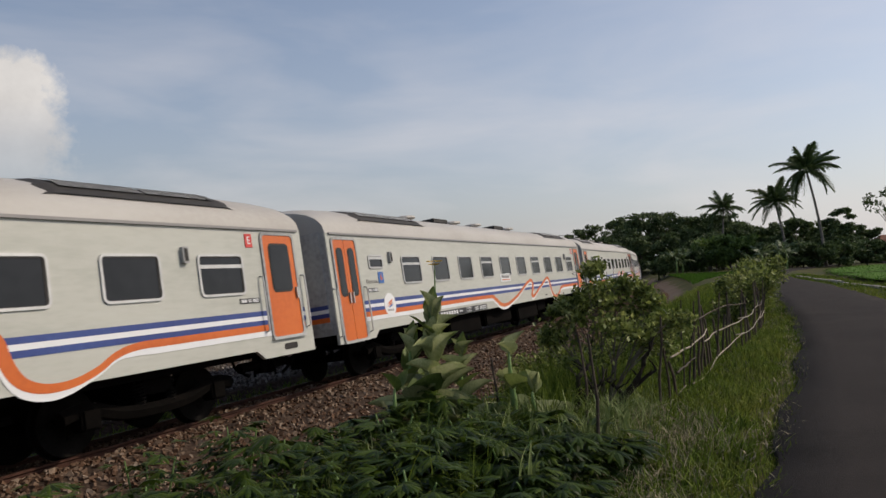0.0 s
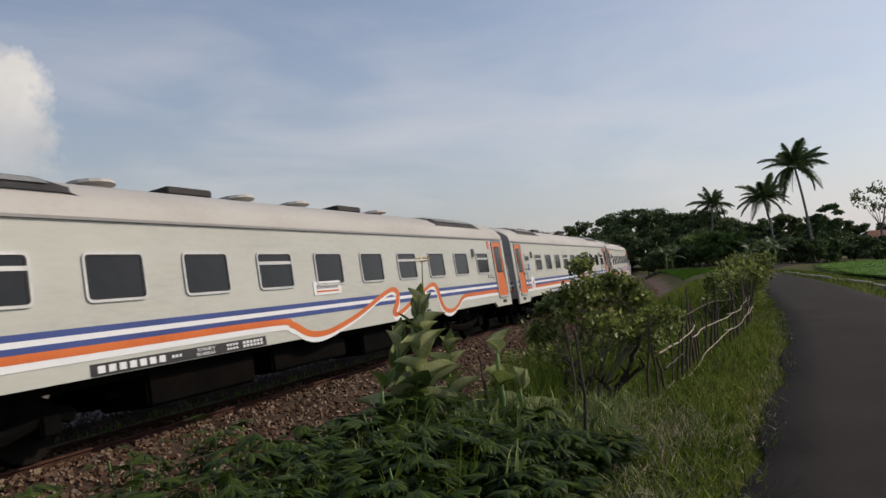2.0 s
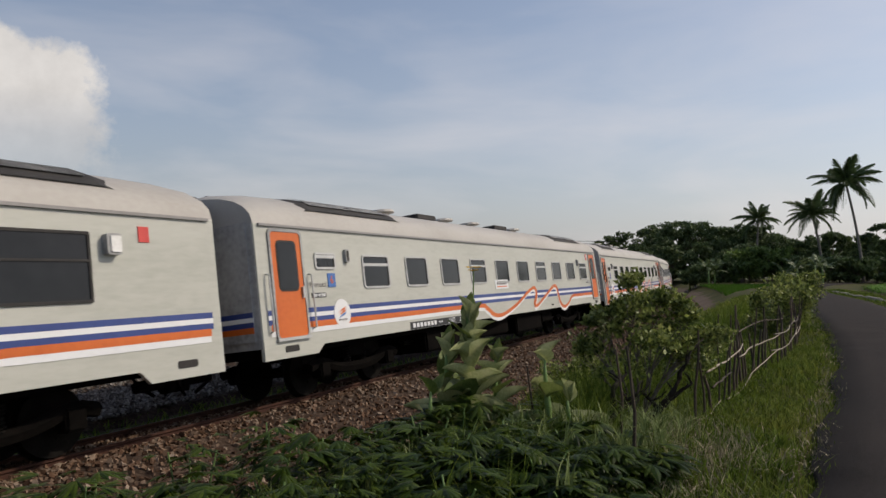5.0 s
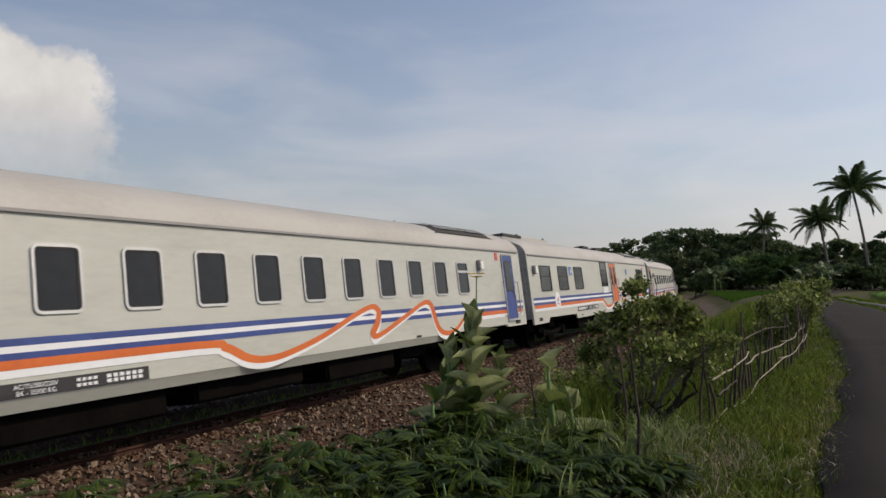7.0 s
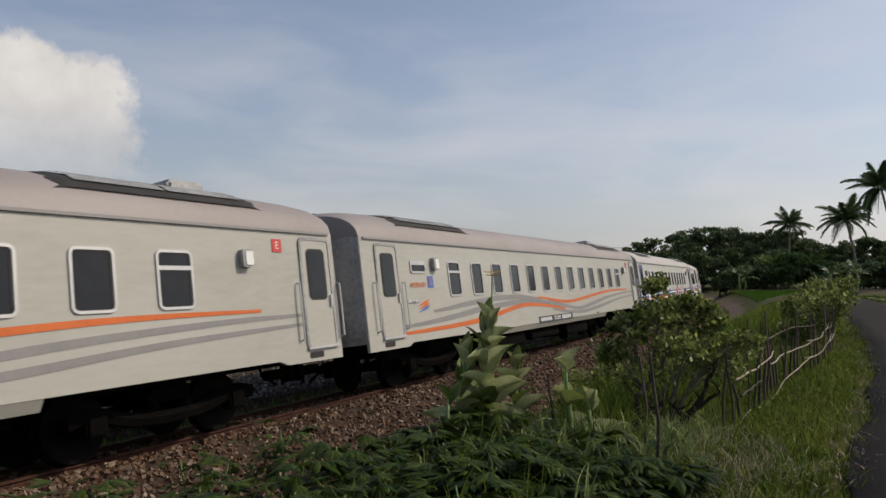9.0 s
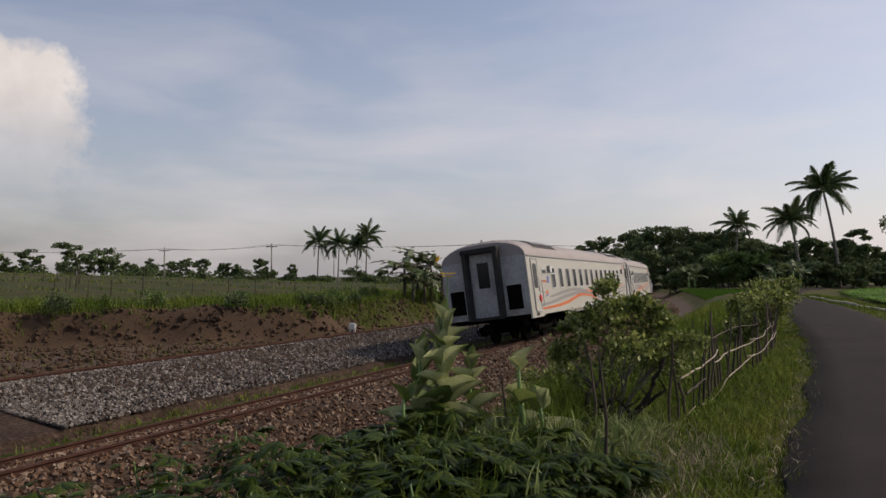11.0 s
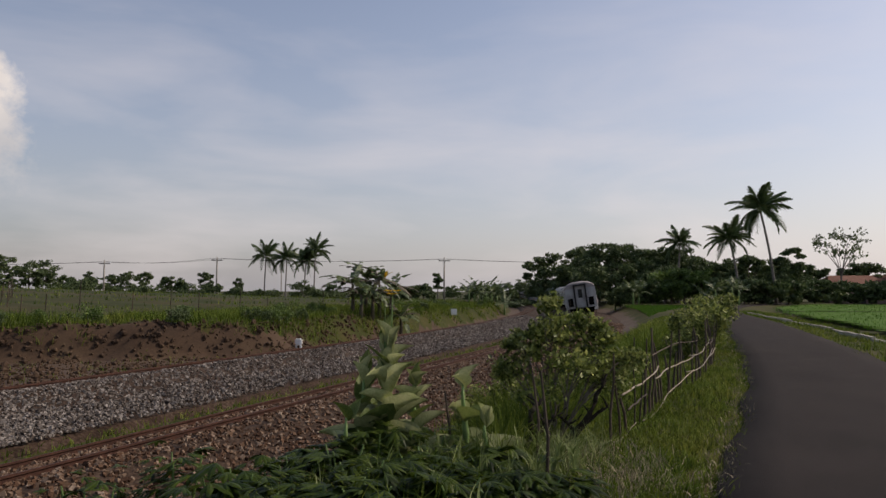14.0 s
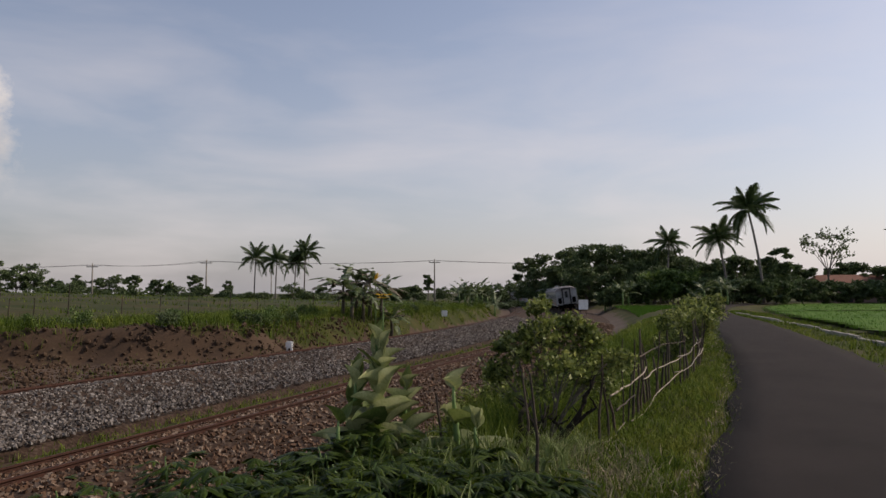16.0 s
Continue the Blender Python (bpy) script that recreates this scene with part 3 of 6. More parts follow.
def window(car, side, x0, x1, z0, z1, r=0.10, split=False, dark=False, name="window"):
    w, h = x1 - x0, z1 - z0
    key = (round(w, 2), round(h, 2), r, dark)
    fm = M_BLACK if dark else M_ALU
    b = 0.036
    at = ((x0 + x1) / 2, (z0 + z1) / 2)
    ring = frame_ring(key, rounded(-w / 2, w / 2, -h / 2, h / 2, r), rounded(-w / 2 + b, w / 2 - b, -h / 2 + b, h / 2 - b, max(r - b, 0.02)), HALF - 0.01, HALF + 0.022, side, fm, car, name, at)
    if not dark:
        g = b + 0.032
        frame_ring(key, rounded(-w / 2 + b, w / 2 - b, -h / 2 + b, h / 2 - b, max(r - b, 0.02)), rounded(-w / 2 + b + 0.012, w / 2 - g, -h / 2 + b + 0.01, h / 2 - b - 0.02, max(r - g, 0.02)), HALF - 0.01, HALF + 0.014, side, M_BLACK, ring, "gasket")
    pane = plate(key, rounded(-w / 2 + b, w / 2 - b, -h / 2 + b, h / 2 - b, max(r - b, 0.02)), HALF - 0.02, HALF + 0.008, side, M_GLASS, ring, "pane")
    if split:
        plate(key, [(-w / 2 + b, h * 0.16), (w / 2 - b, h * 0.16), (w / 2 - b, h * 0.16 + 0.055), (-w / 2 + b, h * 0.16 + 0.055)], HALF, HALF + 0.02, side, fm, ring, "transom")
    return ring


def door(car, side, x0, x1, z0, z1, material, double=False, label=""):
    w, h = x1 - x0, z1 - z0
    at = ((x0 + x1) / 2, z0)
    key = (round(w, 2), round(h, 2), double)
    rim = frame_ring(key, rounded(-w / 2 - 0.05, w / 2 + 0.05, -0.04, h + 0.05, 0.10), rounded(-w / 2, w / 2, 0.0, h, 0.07), HALF - 0.01, HALF + 0.026, side, M_ENDGREY, car, "door", at)
    leaves = [(-w / 2, w / 2)] if not double else [(-w / 2, -0.006), (0.006, w / 2)]
    for a, b in leaves:
        leaf = plate((key, a), rounded(a, b, 0.0, h, 0.05), HALF - 0.03, HALF + 0.014, side, material, rim, "leaf")
        if label:
            tagged(leaf, label)
        ww = (b - a)
        c = (a + b) / 2
        g = 0.34 * ww if not double else 0.30 * ww
        plate((key, a), rounded(c - g, c + g, h * 0.43, h * 0.92, min(0.09, g * 0.9)), HALF - 0.01, HALF + 0.019, side, M_BLACK, leaf, "seal")
        plate((key, a, 1), rounded(c - g + 0.03, c + g - 0.03, h * 0.43 + 0.03, h * 0.92 - 0.03, min(0.07, g * 0.7)), HALF - 0.01, HALF + 0.023, side, M_GLASS, leaf, "pane")
        hx = b - 0.05 if a < 0 or not double else a + 0.06
        plate((key, a, 2), [(hx - 0.018, h * 0.36), (hx + 0.018, h * 0.36), (hx + 0.018, h * 0.47), (hx - 0.018, h * 0.47)], HALF, HALF + 0.05, side, M_ALU, leaf, "handle")
    plate((key, "sill"), [(-w / 2 - 0.04, -0.05), (w / 2 + 0.04, -0.05), (w / 2 + 0.04, -0.005), (-w / 2 - 0.04, -0.005)], HALF - 0.02, HALF + 0.05, side, M_ALU, rim, "sill")
    for gx in (-w / 2 - 0.16, w / 2 + 0.16):
        gk = ("grab", side)
        if gk not in SHARED:
            bm = bmesh.new()
            y = side * HALF
            tube_in(bm, [(0, y, 0), (0, y + side * 0.07, 0.02), (0, y + side * 0.075, 0.45), (0, y + side * 0.07, 0.88), (0, y, 0.90)], 0.017, 6)
            bmesh.ops.recalc_face_normals(bm, faces=bm.faces)
            me = bpy.data.meshes.new("grab_rail")
            bm.to_mesh(me)
            bm.free()
            me.materials.append(M_ALU)
            SHARED[gk] = me
        o = new("grab_rail", SHARED[gk])
        o.parent, o.location = rim, (gx, 0, 0.10)


def body(car, kind, paint, roofing):
    """Side walls with their stepped lower edge, roof, ends and floor."""
    if kind == "economy":
        low = [(-10.1, 0.76), (-8.78, 0.76), (-8.6, 0.90), (8.6, 0.90), (8.78, 0.76), (10.1, 0.76)]
    elif kind == "power":
        low = [(-10.1, 0.77), (-8.68, 0.77), (-8.52, 0.92), (-5.36, 0.89), (-5.24, 0.73), (5.9, 0.71), (6.1, 0.88), (8.7, 0.88), (8.86, 0.72), (10.1, 0.72)]
    else:
        low = [(-10.1, 0.80), (-8.78, 0.80), (-8.6, 0.87), (-5.2, 0.86), (5.2, 0.86), (8.6, 0.87), (8.78, 0.80), (10.1, 0.80)]
    L = BODY / 2
    for side in (-1, 1):
        outline = [(x * L / 10.1, z) for x, z in low] + [(L, EAVE), (-L, EAVE)]
        plate(("side", kind), outline, HALF - 0.06, HALF, side, paint, car, "side_wall")
        if kind in ("business", "executive"):
            # valance between the bogies, leaning inwards under the side
            q = []
            for z, y in ((0.862, HALF - 0.004), (0.72, HALF - 0.085), (0.72, HALF - 0.12), (0.862, HALF - 0.05)):
                q += [(-5.04, side * y, z), (5.04, side * y, z)]
            mesh_ob("valance", q, [(2 * i, 2 * i + 1, (2 * i + 3) % 8, (2 * i + 2) % 8) for i in range(4)] + [(0, 2, 4, 6), (1, 7, 5, 3)], paint, car)
        plate(("rain", kind), [(-L + 0.1, EAVE - 0.035), (L - 0.1, EAVE - 0.035), (L - 0.1, EAVE + 0.005), (-L + 0.1, EAVE + 0.005)], HALF - 0.01, HALF + 0.035, side, M_GREY, car, "rain_strip")
    k = ("roof", roofing.name)
    if k not in SHARED:
        line = roof_line()
        xs = [-L, -L + 0.12, -L + 0.5, -L + 1.2, 0, L - 1.2, L - 0.5, L - 0.12, L]
        drop = [0.20, 0.10, 0.03, 0, 0, 0, 0.03, 0.10, 0.20]
        v, f = [], []
        for x, dr in zip(xs, drop):
            for y, z in line:
                v.append((x, y, EAVE + (z - EAVE) * (1 - dr)))
        m = len(line)
        for i in range(len(xs) - 1):
            for j in range(m - 1):
                f.append((i * m + j, (i + 1) * m + j, (i + 1) * m + j + 1, i * m + j + 1))
        f.append(tuple(range(m))[::-1])
        f.append(tuple((len(xs) - 1) * m + j for j in range(m)))
        me = bpy.data.meshes.new("roof")
        me.from_pydata(v, [], f)
        me.materials.append(roofing)
        me.shade_smooth()
        me.set_sharp_from_angle(angle=radians(40))
        SHARED[k] = me
    o = new("roof", SHARED[k])
    o.parent = car
    # ends: wall, corner posts, gangway
    for e in (-1, 1):
        k = ("end", e)
        if k not in SHARED:
            bm = bmesh.new()
            box_in(bm, e * (L - 0.05), e * (L + 0.015), -HALF + 0.02, HALF - 0.02, 0.95, EAVE, 0.0)
            box_in(bm, e * L, e * (L + 0.05), -HALF + 0.10, -0.62, 1.05, 2.9, 0.02)
            box_in(bm, e * L, e * (L + 0.05), 0.62, HALF - 0.10, 1.05, 2.9, 0.02)
            bmesh.ops.recalc_face_normals(bm, faces=bm.faces)
            me = bpy.data.meshes.new("end_wall")
            bm.to_mesh(me)
            bm.free()
            me.materials.append(M_ENDGREY)
            SHARED[k] = me
            bm = bmesh.new()
            for y0, y1, z0, z1 in ((-0.62, -0.46, 0.95, 3.22), (0.46, 0.62, 0.95, 3.22), (-0.66, 0.66, 3.12, 3.28), (-0.62, 0.62, 0.90, 1.0)):
                box_in(bm, e * (L + 0.0), e * (L + 0.33), y0, y1, z0, z1, 0.03)
            bmesh.ops.recalc_face_normals(bm, faces=bm.faces)
            me = bpy.data.meshes.new("gangway")
            bm.to_mesh(me)
            bm.free()
            me.materials.append(M_BLACK)
            SHARED[("gang", e)] = me
            for nm, mt, bx in (("end_door", M_ENDGREY, (-0.44, 0.44, 1.0, 3.1)), ("end_pane", M_GLASS, (-0.2, 0.2, 1.95, 2.8))):
                bm = box(e * (L + 0.016), e * (L + (0.05 if nm == "end_door" else 0.06)), *bx, 0.008)
                bmesh.ops.recalc_face_normals(bm, faces=bm.faces)
                me = bpy.data.meshes.new(nm)
                bm.to_mesh(me)
                bm.free()
                me.materials.append(mt)
                SHARED[(nm, e)] = me
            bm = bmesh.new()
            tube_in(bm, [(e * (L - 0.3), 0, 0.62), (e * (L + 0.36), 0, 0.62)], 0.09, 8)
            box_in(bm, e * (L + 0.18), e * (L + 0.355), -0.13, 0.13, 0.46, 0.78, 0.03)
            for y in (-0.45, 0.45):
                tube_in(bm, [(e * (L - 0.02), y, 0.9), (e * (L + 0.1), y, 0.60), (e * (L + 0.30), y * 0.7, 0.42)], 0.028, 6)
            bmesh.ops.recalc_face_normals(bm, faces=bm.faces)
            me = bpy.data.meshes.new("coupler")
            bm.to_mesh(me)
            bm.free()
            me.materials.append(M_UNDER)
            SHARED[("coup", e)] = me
        for kk, nm in ((("end", e), "end_wall"), (("gang", e), "gangway"), (("end_door", e), "end_door"), (("coup", e), "coupler")):
            o = new(nm, SHARED[kk])
            o.parent = car
            if nm == "end_door":
                p = new("pane", SHARED[("end_pane", e)])
                p.parent = o
    k = "under"
    if k not in SHARED:
        bm = bmesh.new()
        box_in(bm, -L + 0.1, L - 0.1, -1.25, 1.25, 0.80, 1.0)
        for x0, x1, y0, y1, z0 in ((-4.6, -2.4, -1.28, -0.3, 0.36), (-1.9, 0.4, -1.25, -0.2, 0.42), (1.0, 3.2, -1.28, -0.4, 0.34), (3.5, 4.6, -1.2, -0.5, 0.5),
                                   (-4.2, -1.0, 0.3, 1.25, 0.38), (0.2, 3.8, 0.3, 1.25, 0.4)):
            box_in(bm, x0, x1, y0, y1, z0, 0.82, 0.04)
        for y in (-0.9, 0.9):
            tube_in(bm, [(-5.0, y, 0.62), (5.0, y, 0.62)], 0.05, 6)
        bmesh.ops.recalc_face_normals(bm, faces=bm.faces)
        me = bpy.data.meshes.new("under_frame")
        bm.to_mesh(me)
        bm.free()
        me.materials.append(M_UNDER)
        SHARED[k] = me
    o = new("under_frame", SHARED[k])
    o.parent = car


WHEEL_R = 0.43


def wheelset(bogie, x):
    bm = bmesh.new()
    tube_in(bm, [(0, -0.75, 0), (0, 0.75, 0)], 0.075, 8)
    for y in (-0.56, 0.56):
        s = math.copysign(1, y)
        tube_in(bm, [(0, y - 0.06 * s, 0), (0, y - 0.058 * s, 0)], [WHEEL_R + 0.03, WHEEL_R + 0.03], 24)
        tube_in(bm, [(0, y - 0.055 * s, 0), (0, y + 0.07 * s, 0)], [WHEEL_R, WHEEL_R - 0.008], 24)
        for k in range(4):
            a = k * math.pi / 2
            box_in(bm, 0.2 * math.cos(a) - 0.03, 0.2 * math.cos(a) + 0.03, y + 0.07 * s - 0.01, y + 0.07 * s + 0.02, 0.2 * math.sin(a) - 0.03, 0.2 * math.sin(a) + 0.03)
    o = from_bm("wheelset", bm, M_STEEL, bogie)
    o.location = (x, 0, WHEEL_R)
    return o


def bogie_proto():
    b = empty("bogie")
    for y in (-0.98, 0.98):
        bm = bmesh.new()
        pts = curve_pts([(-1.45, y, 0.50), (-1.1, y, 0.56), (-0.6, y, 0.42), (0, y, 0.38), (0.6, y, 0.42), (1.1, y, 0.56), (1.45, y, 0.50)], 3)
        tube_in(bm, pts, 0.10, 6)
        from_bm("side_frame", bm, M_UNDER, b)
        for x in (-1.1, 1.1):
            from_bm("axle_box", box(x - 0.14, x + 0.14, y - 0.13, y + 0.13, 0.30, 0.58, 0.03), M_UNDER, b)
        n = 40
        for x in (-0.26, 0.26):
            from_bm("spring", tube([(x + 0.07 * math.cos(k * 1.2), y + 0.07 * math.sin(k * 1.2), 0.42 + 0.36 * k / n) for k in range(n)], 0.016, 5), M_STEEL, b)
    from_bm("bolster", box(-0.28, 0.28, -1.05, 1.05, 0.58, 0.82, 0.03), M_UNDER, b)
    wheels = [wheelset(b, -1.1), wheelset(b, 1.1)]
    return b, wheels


def copy_part(ob, parent, m):
    c = copy_thing(ob, m)
    c.parent = parent
    return c


def roof_kit(car, kind):
    L = BODY / 2

    def put(key, build, material, name, x, y=0.0, z=0.0, flip=False):
        k = ("kit", key)
        if k not in SHARED:
            bm = build()
            bmesh.ops.recalc_face_normals(bm, faces=bm.faces)
            me = bpy.data.meshes.new(name)
            bm.to_mesh(me)
            bm.free()
            me.materials.append(material)
            SHARED[k] = me
        o = new(name, SHARED[k])
        o.parent, o.location = car, (x, y, z)
        if flip:
            o.rotation_euler = (0, 0, math.pi)
        return o

    def ac():
        bm = bmesh.new()
        v = []
        for x, sc in ((-1.75, 1.0), (-1.45, 1.04), (1.45, 1.04), (1.75, 1.0)):
            row = []
            for i in range(9):
                a = math.pi * (0.14 + 0.72 * i / 8)
                c, s = math.cos(a), math.sin(a)
                row.append(bm.verts.new((x, HALF * math.copysign(abs(c) ** 0.78, c) * (1.0 if sc > 1 else 0.99), EAVE + (CROWN - EAVE) * abs(s) ** 0.95 + (0.03 if sc > 1 else -0.02))))
            v.append(row)
        for u, w in zip(v, v[1:]):
            for i in range(8):
                bm.faces.new((u[i], u[i + 1], w[i + 1], w[i]))
        return bm

    def ac_panel(side, x0, x1):
        bm = bmesh.new()
        rows = []
        for x in (x0, x1):
            row = []
            for i in range(4):
                a = math.pi * (0.20 + 0.17 * i / 3)
                row.append(bm.verts.new((x, side * HALF * math.cos(a) ** 0.78, EAVE + (CROWN - EAVE) * math.sin(a) ** 0.95 + 0.05)))
            rows.append(row)
        for i in range(3):
            bm.faces.new((rows[0][i], rows[0][i + 1], rows[1][i + 1], rows[1][i]))
        bmesh.ops.solidify(bm, geom=bm.faces[:], thickness=0.015)
        return bm

    def ac_lid():
        bm = bmesh.new()
        box_in(bm, -1.4, 1.4, -0.45, 0.45, CROWN - 0.05, CROWN + 0.045, 0.02)
        return bm

    def ac_strip():
        return box(-1.35, 1.35, -0.09, 0.09, EAVE + 0.36, EAVE + 0.47, 0.02)

    def vent():
        bm = bmesh.new()
        tube_in(bm, [(0, 0, CROWN - 0.05), (0, 0, CROWN + 0.06), (0, 0, CROWN + 0.08), (0, 0, CROWN + 0.13), (0, 0, CROWN + 0.16)], [0.22, 0.22, 0.36, 0.34, 0.18], 14)
        return bm

    def slab():
        bm = bmesh.new()
        box_in(bm, -0.5, 0.5, -0.42, 0.42, CROWN - 0.03, CROWN + 0.10, 0.02)
        return bm

    def clutter():
        bm = bmesh.new()
        for y in (-0.35, 0.35):
            tube_in(bm, [(-0.9, y, CROWN + 0.03), (0.9, y, CROWN + 0.03)], 0.022, 5)
        for x in (-0.7, 0.0, 0.7):
            tube_in(bm, curve_pts([(x - 0.08, 0.1, CROWN), (x - 0.06, 0.1, CROWN + 0.11), (x + 0.06, 0.1, CROWN + 0.11), (x + 0.08, 0.1, CROWN)], 3), 0.014, 5)
        box_in(bm, -0.25, 0.25, -0.2, 0.2, CROWN - 0.02, CROWN + 0.07, 0.01)
        return bm

    for e in ((-1, 1) if kind != "power" else (1,)):
        put("ac", ac, M_BLACK, "air_conditioner", e * (L - 3.1))
        for sd in (-1, 1):
            for x0, x1 in ((-1.32, -0.03), (0.03, 1.32)):
                put(("ac_panel", sd, x0), lambda: ac_panel(sd, x0, x1), M_ENDGREY, "air_conditioner_panel", e * (L - 3.1))
        put("lid", ac_lid, M_ENDGREY, "air_conditioner_cover", e * (L - 3.1))
        for y in (-1.12, 1.12):
            put("strip", ac_strip, M_ALU, "cover_strip", e * (L - 3.1), y)
        put("clutter", clutter, M_BLACK, "roof_pipes", e * (L - 1.15), z=-0.09)
    if kind == "economy":
        for i, x in enumerate((-4.2, -2.6, -1.0, 0.8, 2.4, 4.2)):
            if i in (1, 4):
                put("slab", slab, M_BLACK, "roof_ventilator", x, -0.2, 0.02)
            else:
                put("vent", vent, M_ROOF, "roof_ventilator", x, -0.2, 0.02)
    if kind == "executive":
        put("slab2", lambda: box(-0.35, 0.35, -0.3, 0.3, CROWN - 0.02, CROWN + 0.26, 0.05), M_ENDGREY, "roof_box", 8.2)
    if kind == "power":
        for x in (-1.2, 1.2):
            put("slab", slab, M_BLACK, "roof_ventilator", x + 2.0, -0.2, 0.02)
        put("hatch", lambda: box(-9.9, -5.15, -0.75, 0.75, CROWN - 0.10, CROWN + 0.055, 0.02), M_ROOF, "roof_hatch", 0)
        put("hatch_seam", lambda: box(-9.9, -8.2, -0.78, 0.78, CROWN - 0.02, CROWN + 0.07, 0.01), M_BLACK, "roof_grille", 0)
        put("soot", lambda: tube([(-6.6, -0.2, CROWN + 0.02), (-6.6, -0.2, CROWN + 0.10)], [0.16, 0.12], 12), M_BLACK, "exhaust_stub", 0)
        for x in (-8.1, -5.3):
            put("eye", lambda: tube(curve_pts([(-0.07, -0.6, CROWN), (-0.06, -0.6, CROWN + 0.13), (0.06, -0.6, CROWN + 0.13), (0.07, -0.6, CROWN)], 4), 0.018, 6), M_BLACK, "lifting_eye", x)


WAVE = [(-9.9, 1.245), (-6, 1.245), (-2.3, 1.245), (-1.75, 1.17), (-1.35, 0.99), (-0.95, 0.93), (-0.4, 0.98), (0.5, 1.18), (1.4, 1.46), (1.85, 1.58), (2.1, 1.60), (2.24, 1.50), (2.16, 1.30), (1.98, 1.12),
        (2.06, 1.05), (2.35, 1.10), (2.9, 1.27), (3.5, 1.46), (3.95, 1.60), (4.22, 1.62), (4.38, 1.50), (4.46, 1.25), (4.6, 1.03), (4.85, 0.92), (5.2, 0.92), (5.55, 1.02), (5.85, 1.17), (6.2, 1.24), (6.9, 1.245), (9.9, 1.245)]


def wave_livery(car, side, z=0.0, sx=0.0):
    band(-9.95, 9.95, 1.44 + z, 1.52 + z, side, M_BLUE, car)
    band(-9.95, 9.95, 1.37 + z, 1.44 + z, side, M_STRIPEWHITE, car)
    band(-9.95, 9.95, 1.29 + z, 1.37 + z, side, M_BLUE, car)
    ctrl = [(a + (sx if -9 < a < 9 else 0), 0, b + z) for a, b in WAVE]
    pts = [(p.x, p.z) for p in curve_pts(ctrl, 5)]
    wid = []
    for i in range(len(pts)):
        a, b = pts[max(i - 1, 0)], pts[min(i + 1, len(pts) - 1)]
        t = math.atan2(b[1] - a[1], b[0] - a[0])
        wid.append(0.10 + 0.07 * max(0, -math.sin(t)) - 0.035 * max(0, math.sin(t)))
    low = []
    for i, (a, b) in enumerate(pts):
        c, d = pts[max(i - 1, 0)], pts[min(i + 1, len(pts) - 1)]
        rise = max(0.0, math.sin(math.atan2(d[1] - c[1], d[0] - c[0])))
        low.append((a - 0.012, b - 0.085 + 0.05 * min(1.0, 3 * rise)))
    ribbon(low, wid, side, M_STRIPEWHITE, car, "livery_shadow_band", 0.0075)
    ribbon(pts, wid, side, M_ORANGE, car, "livery_wave", 0.010)


def swoosh_livery(car, side):
    """Orange and two grey tapering bands that cross in the middle of the coach."""
    def sw(ctrl, w0, m):
        pts = [(p.x, p.z) for p in curve_pts([(a, 0, b) for a, b in ctrl], 8)]
        n = len(pts) - 1
        ribbon(pts, [0.012 + w0 * math.sin(math.pi * (0.08 + 0.84 * i / n)) ** 0.7 for i in range(n + 1)], side, m, car, "livery_swoosh", 0.008 if m is M_ORANGE else 0.005)
    sw([(-1.7, 1.57), (-1.1, 1.53), (-0.3, 1.45), (0.85, 1.38), (2.2, 1.42), (3.8, 1.53), (5.3, 1.61), (6.6, 1.64), (8.3, 1.64)], 0.085, M_ORANGE)
    sw([(-0.9, 1.46), (-0.3, 1.39), (1.05, 1.20), (2.1, 1.13), (3.7, 1.25), (5.4, 1.40), (7.6, 1.51), (9.3, 1.54)], 0.10, M_GREY)
    sw([(-0.6, 1.20), (0.6, 1.08), (2.4, 1.01), (4.6, 1.13), (6.7, 1.29), (9.3, 1.40)], 0.095, M_GREY)
    sw([(-9.2, 1.05), (-8.0, 1.065), (-6.7, 1.09), (-5.9, 1.12), (-4.9, 1.19), (-3.7, 1.32), (-2.8, 1.39), (-1.9, 1.37), (-0.7, 1.29), (0.55, 1.15)], 0.10, M_ORANGE)
    sw([(-7.7, 1.43), (-7.1, 1.46), (-6.3, 1.52), (-5.4, 1.57), (-4.3, 1.62), (-2.8, 1.60), (-1.8, 1.51), (-1.1, 1.41), (-0.3, 1.30), (0.55, 1.18)], 0.12, M_GREY)
    sw([(-9.2, 1.17), (-8.0, 1.21), (-7.1, 1.26), (-6.3, 1.32), (-5.4, 1.39), (-4.3, 1.44), (-3.2, 1.48), (-2.2, 1.46), (-1.5, 1.39), (0.2, 1.21)], 0.12, M_GREY)


def lettering(car, side, text, x, z, size, material, name="lettering"):
    cu = bpy.data.curves.new(name, "FONT")
    cu.body, cu.size, cu.extrude = text, size, 0.002
    cu.align_x, cu.align_y = "CENTER", "CENTER"
    tmp = bpy.data.objects.new("tmp", cu)
    me = bpy.data.meshes.new_from_object(tmp)
    bpy.data.objects.remove(tmp)
    me.materials.clear()
    me.materials.append(material)
    o = new(name, me)
    o.parent = car
    o.matrix_basis = pose(x, side * (HALF + 0.014), z, 90, 0, 0 if side < 0 else 180)
    return o


PLAIN = ((0.05, 0.36, 0.2, 0.8, 6), (0.42, 0.62, 0.55, 0.78, 6), (0.42, 0.62, 0.2, 0.42, 6), (0.66, 0.95, 0.15, 0.85, 5))
LETTERED = ((0.03, 0.37, 0.2, 0.8, 7), (0.39, 0.45, 0.4, 0.65, 3), (0.72, 0.80, 0.58, 0.80, 4), (0.72, 0.80, 0.2, 0.42, 4), (0.83, 0.98, 0.55, 0.82, 6), (0.83, 0.98, 0.2, 0.46, 6))


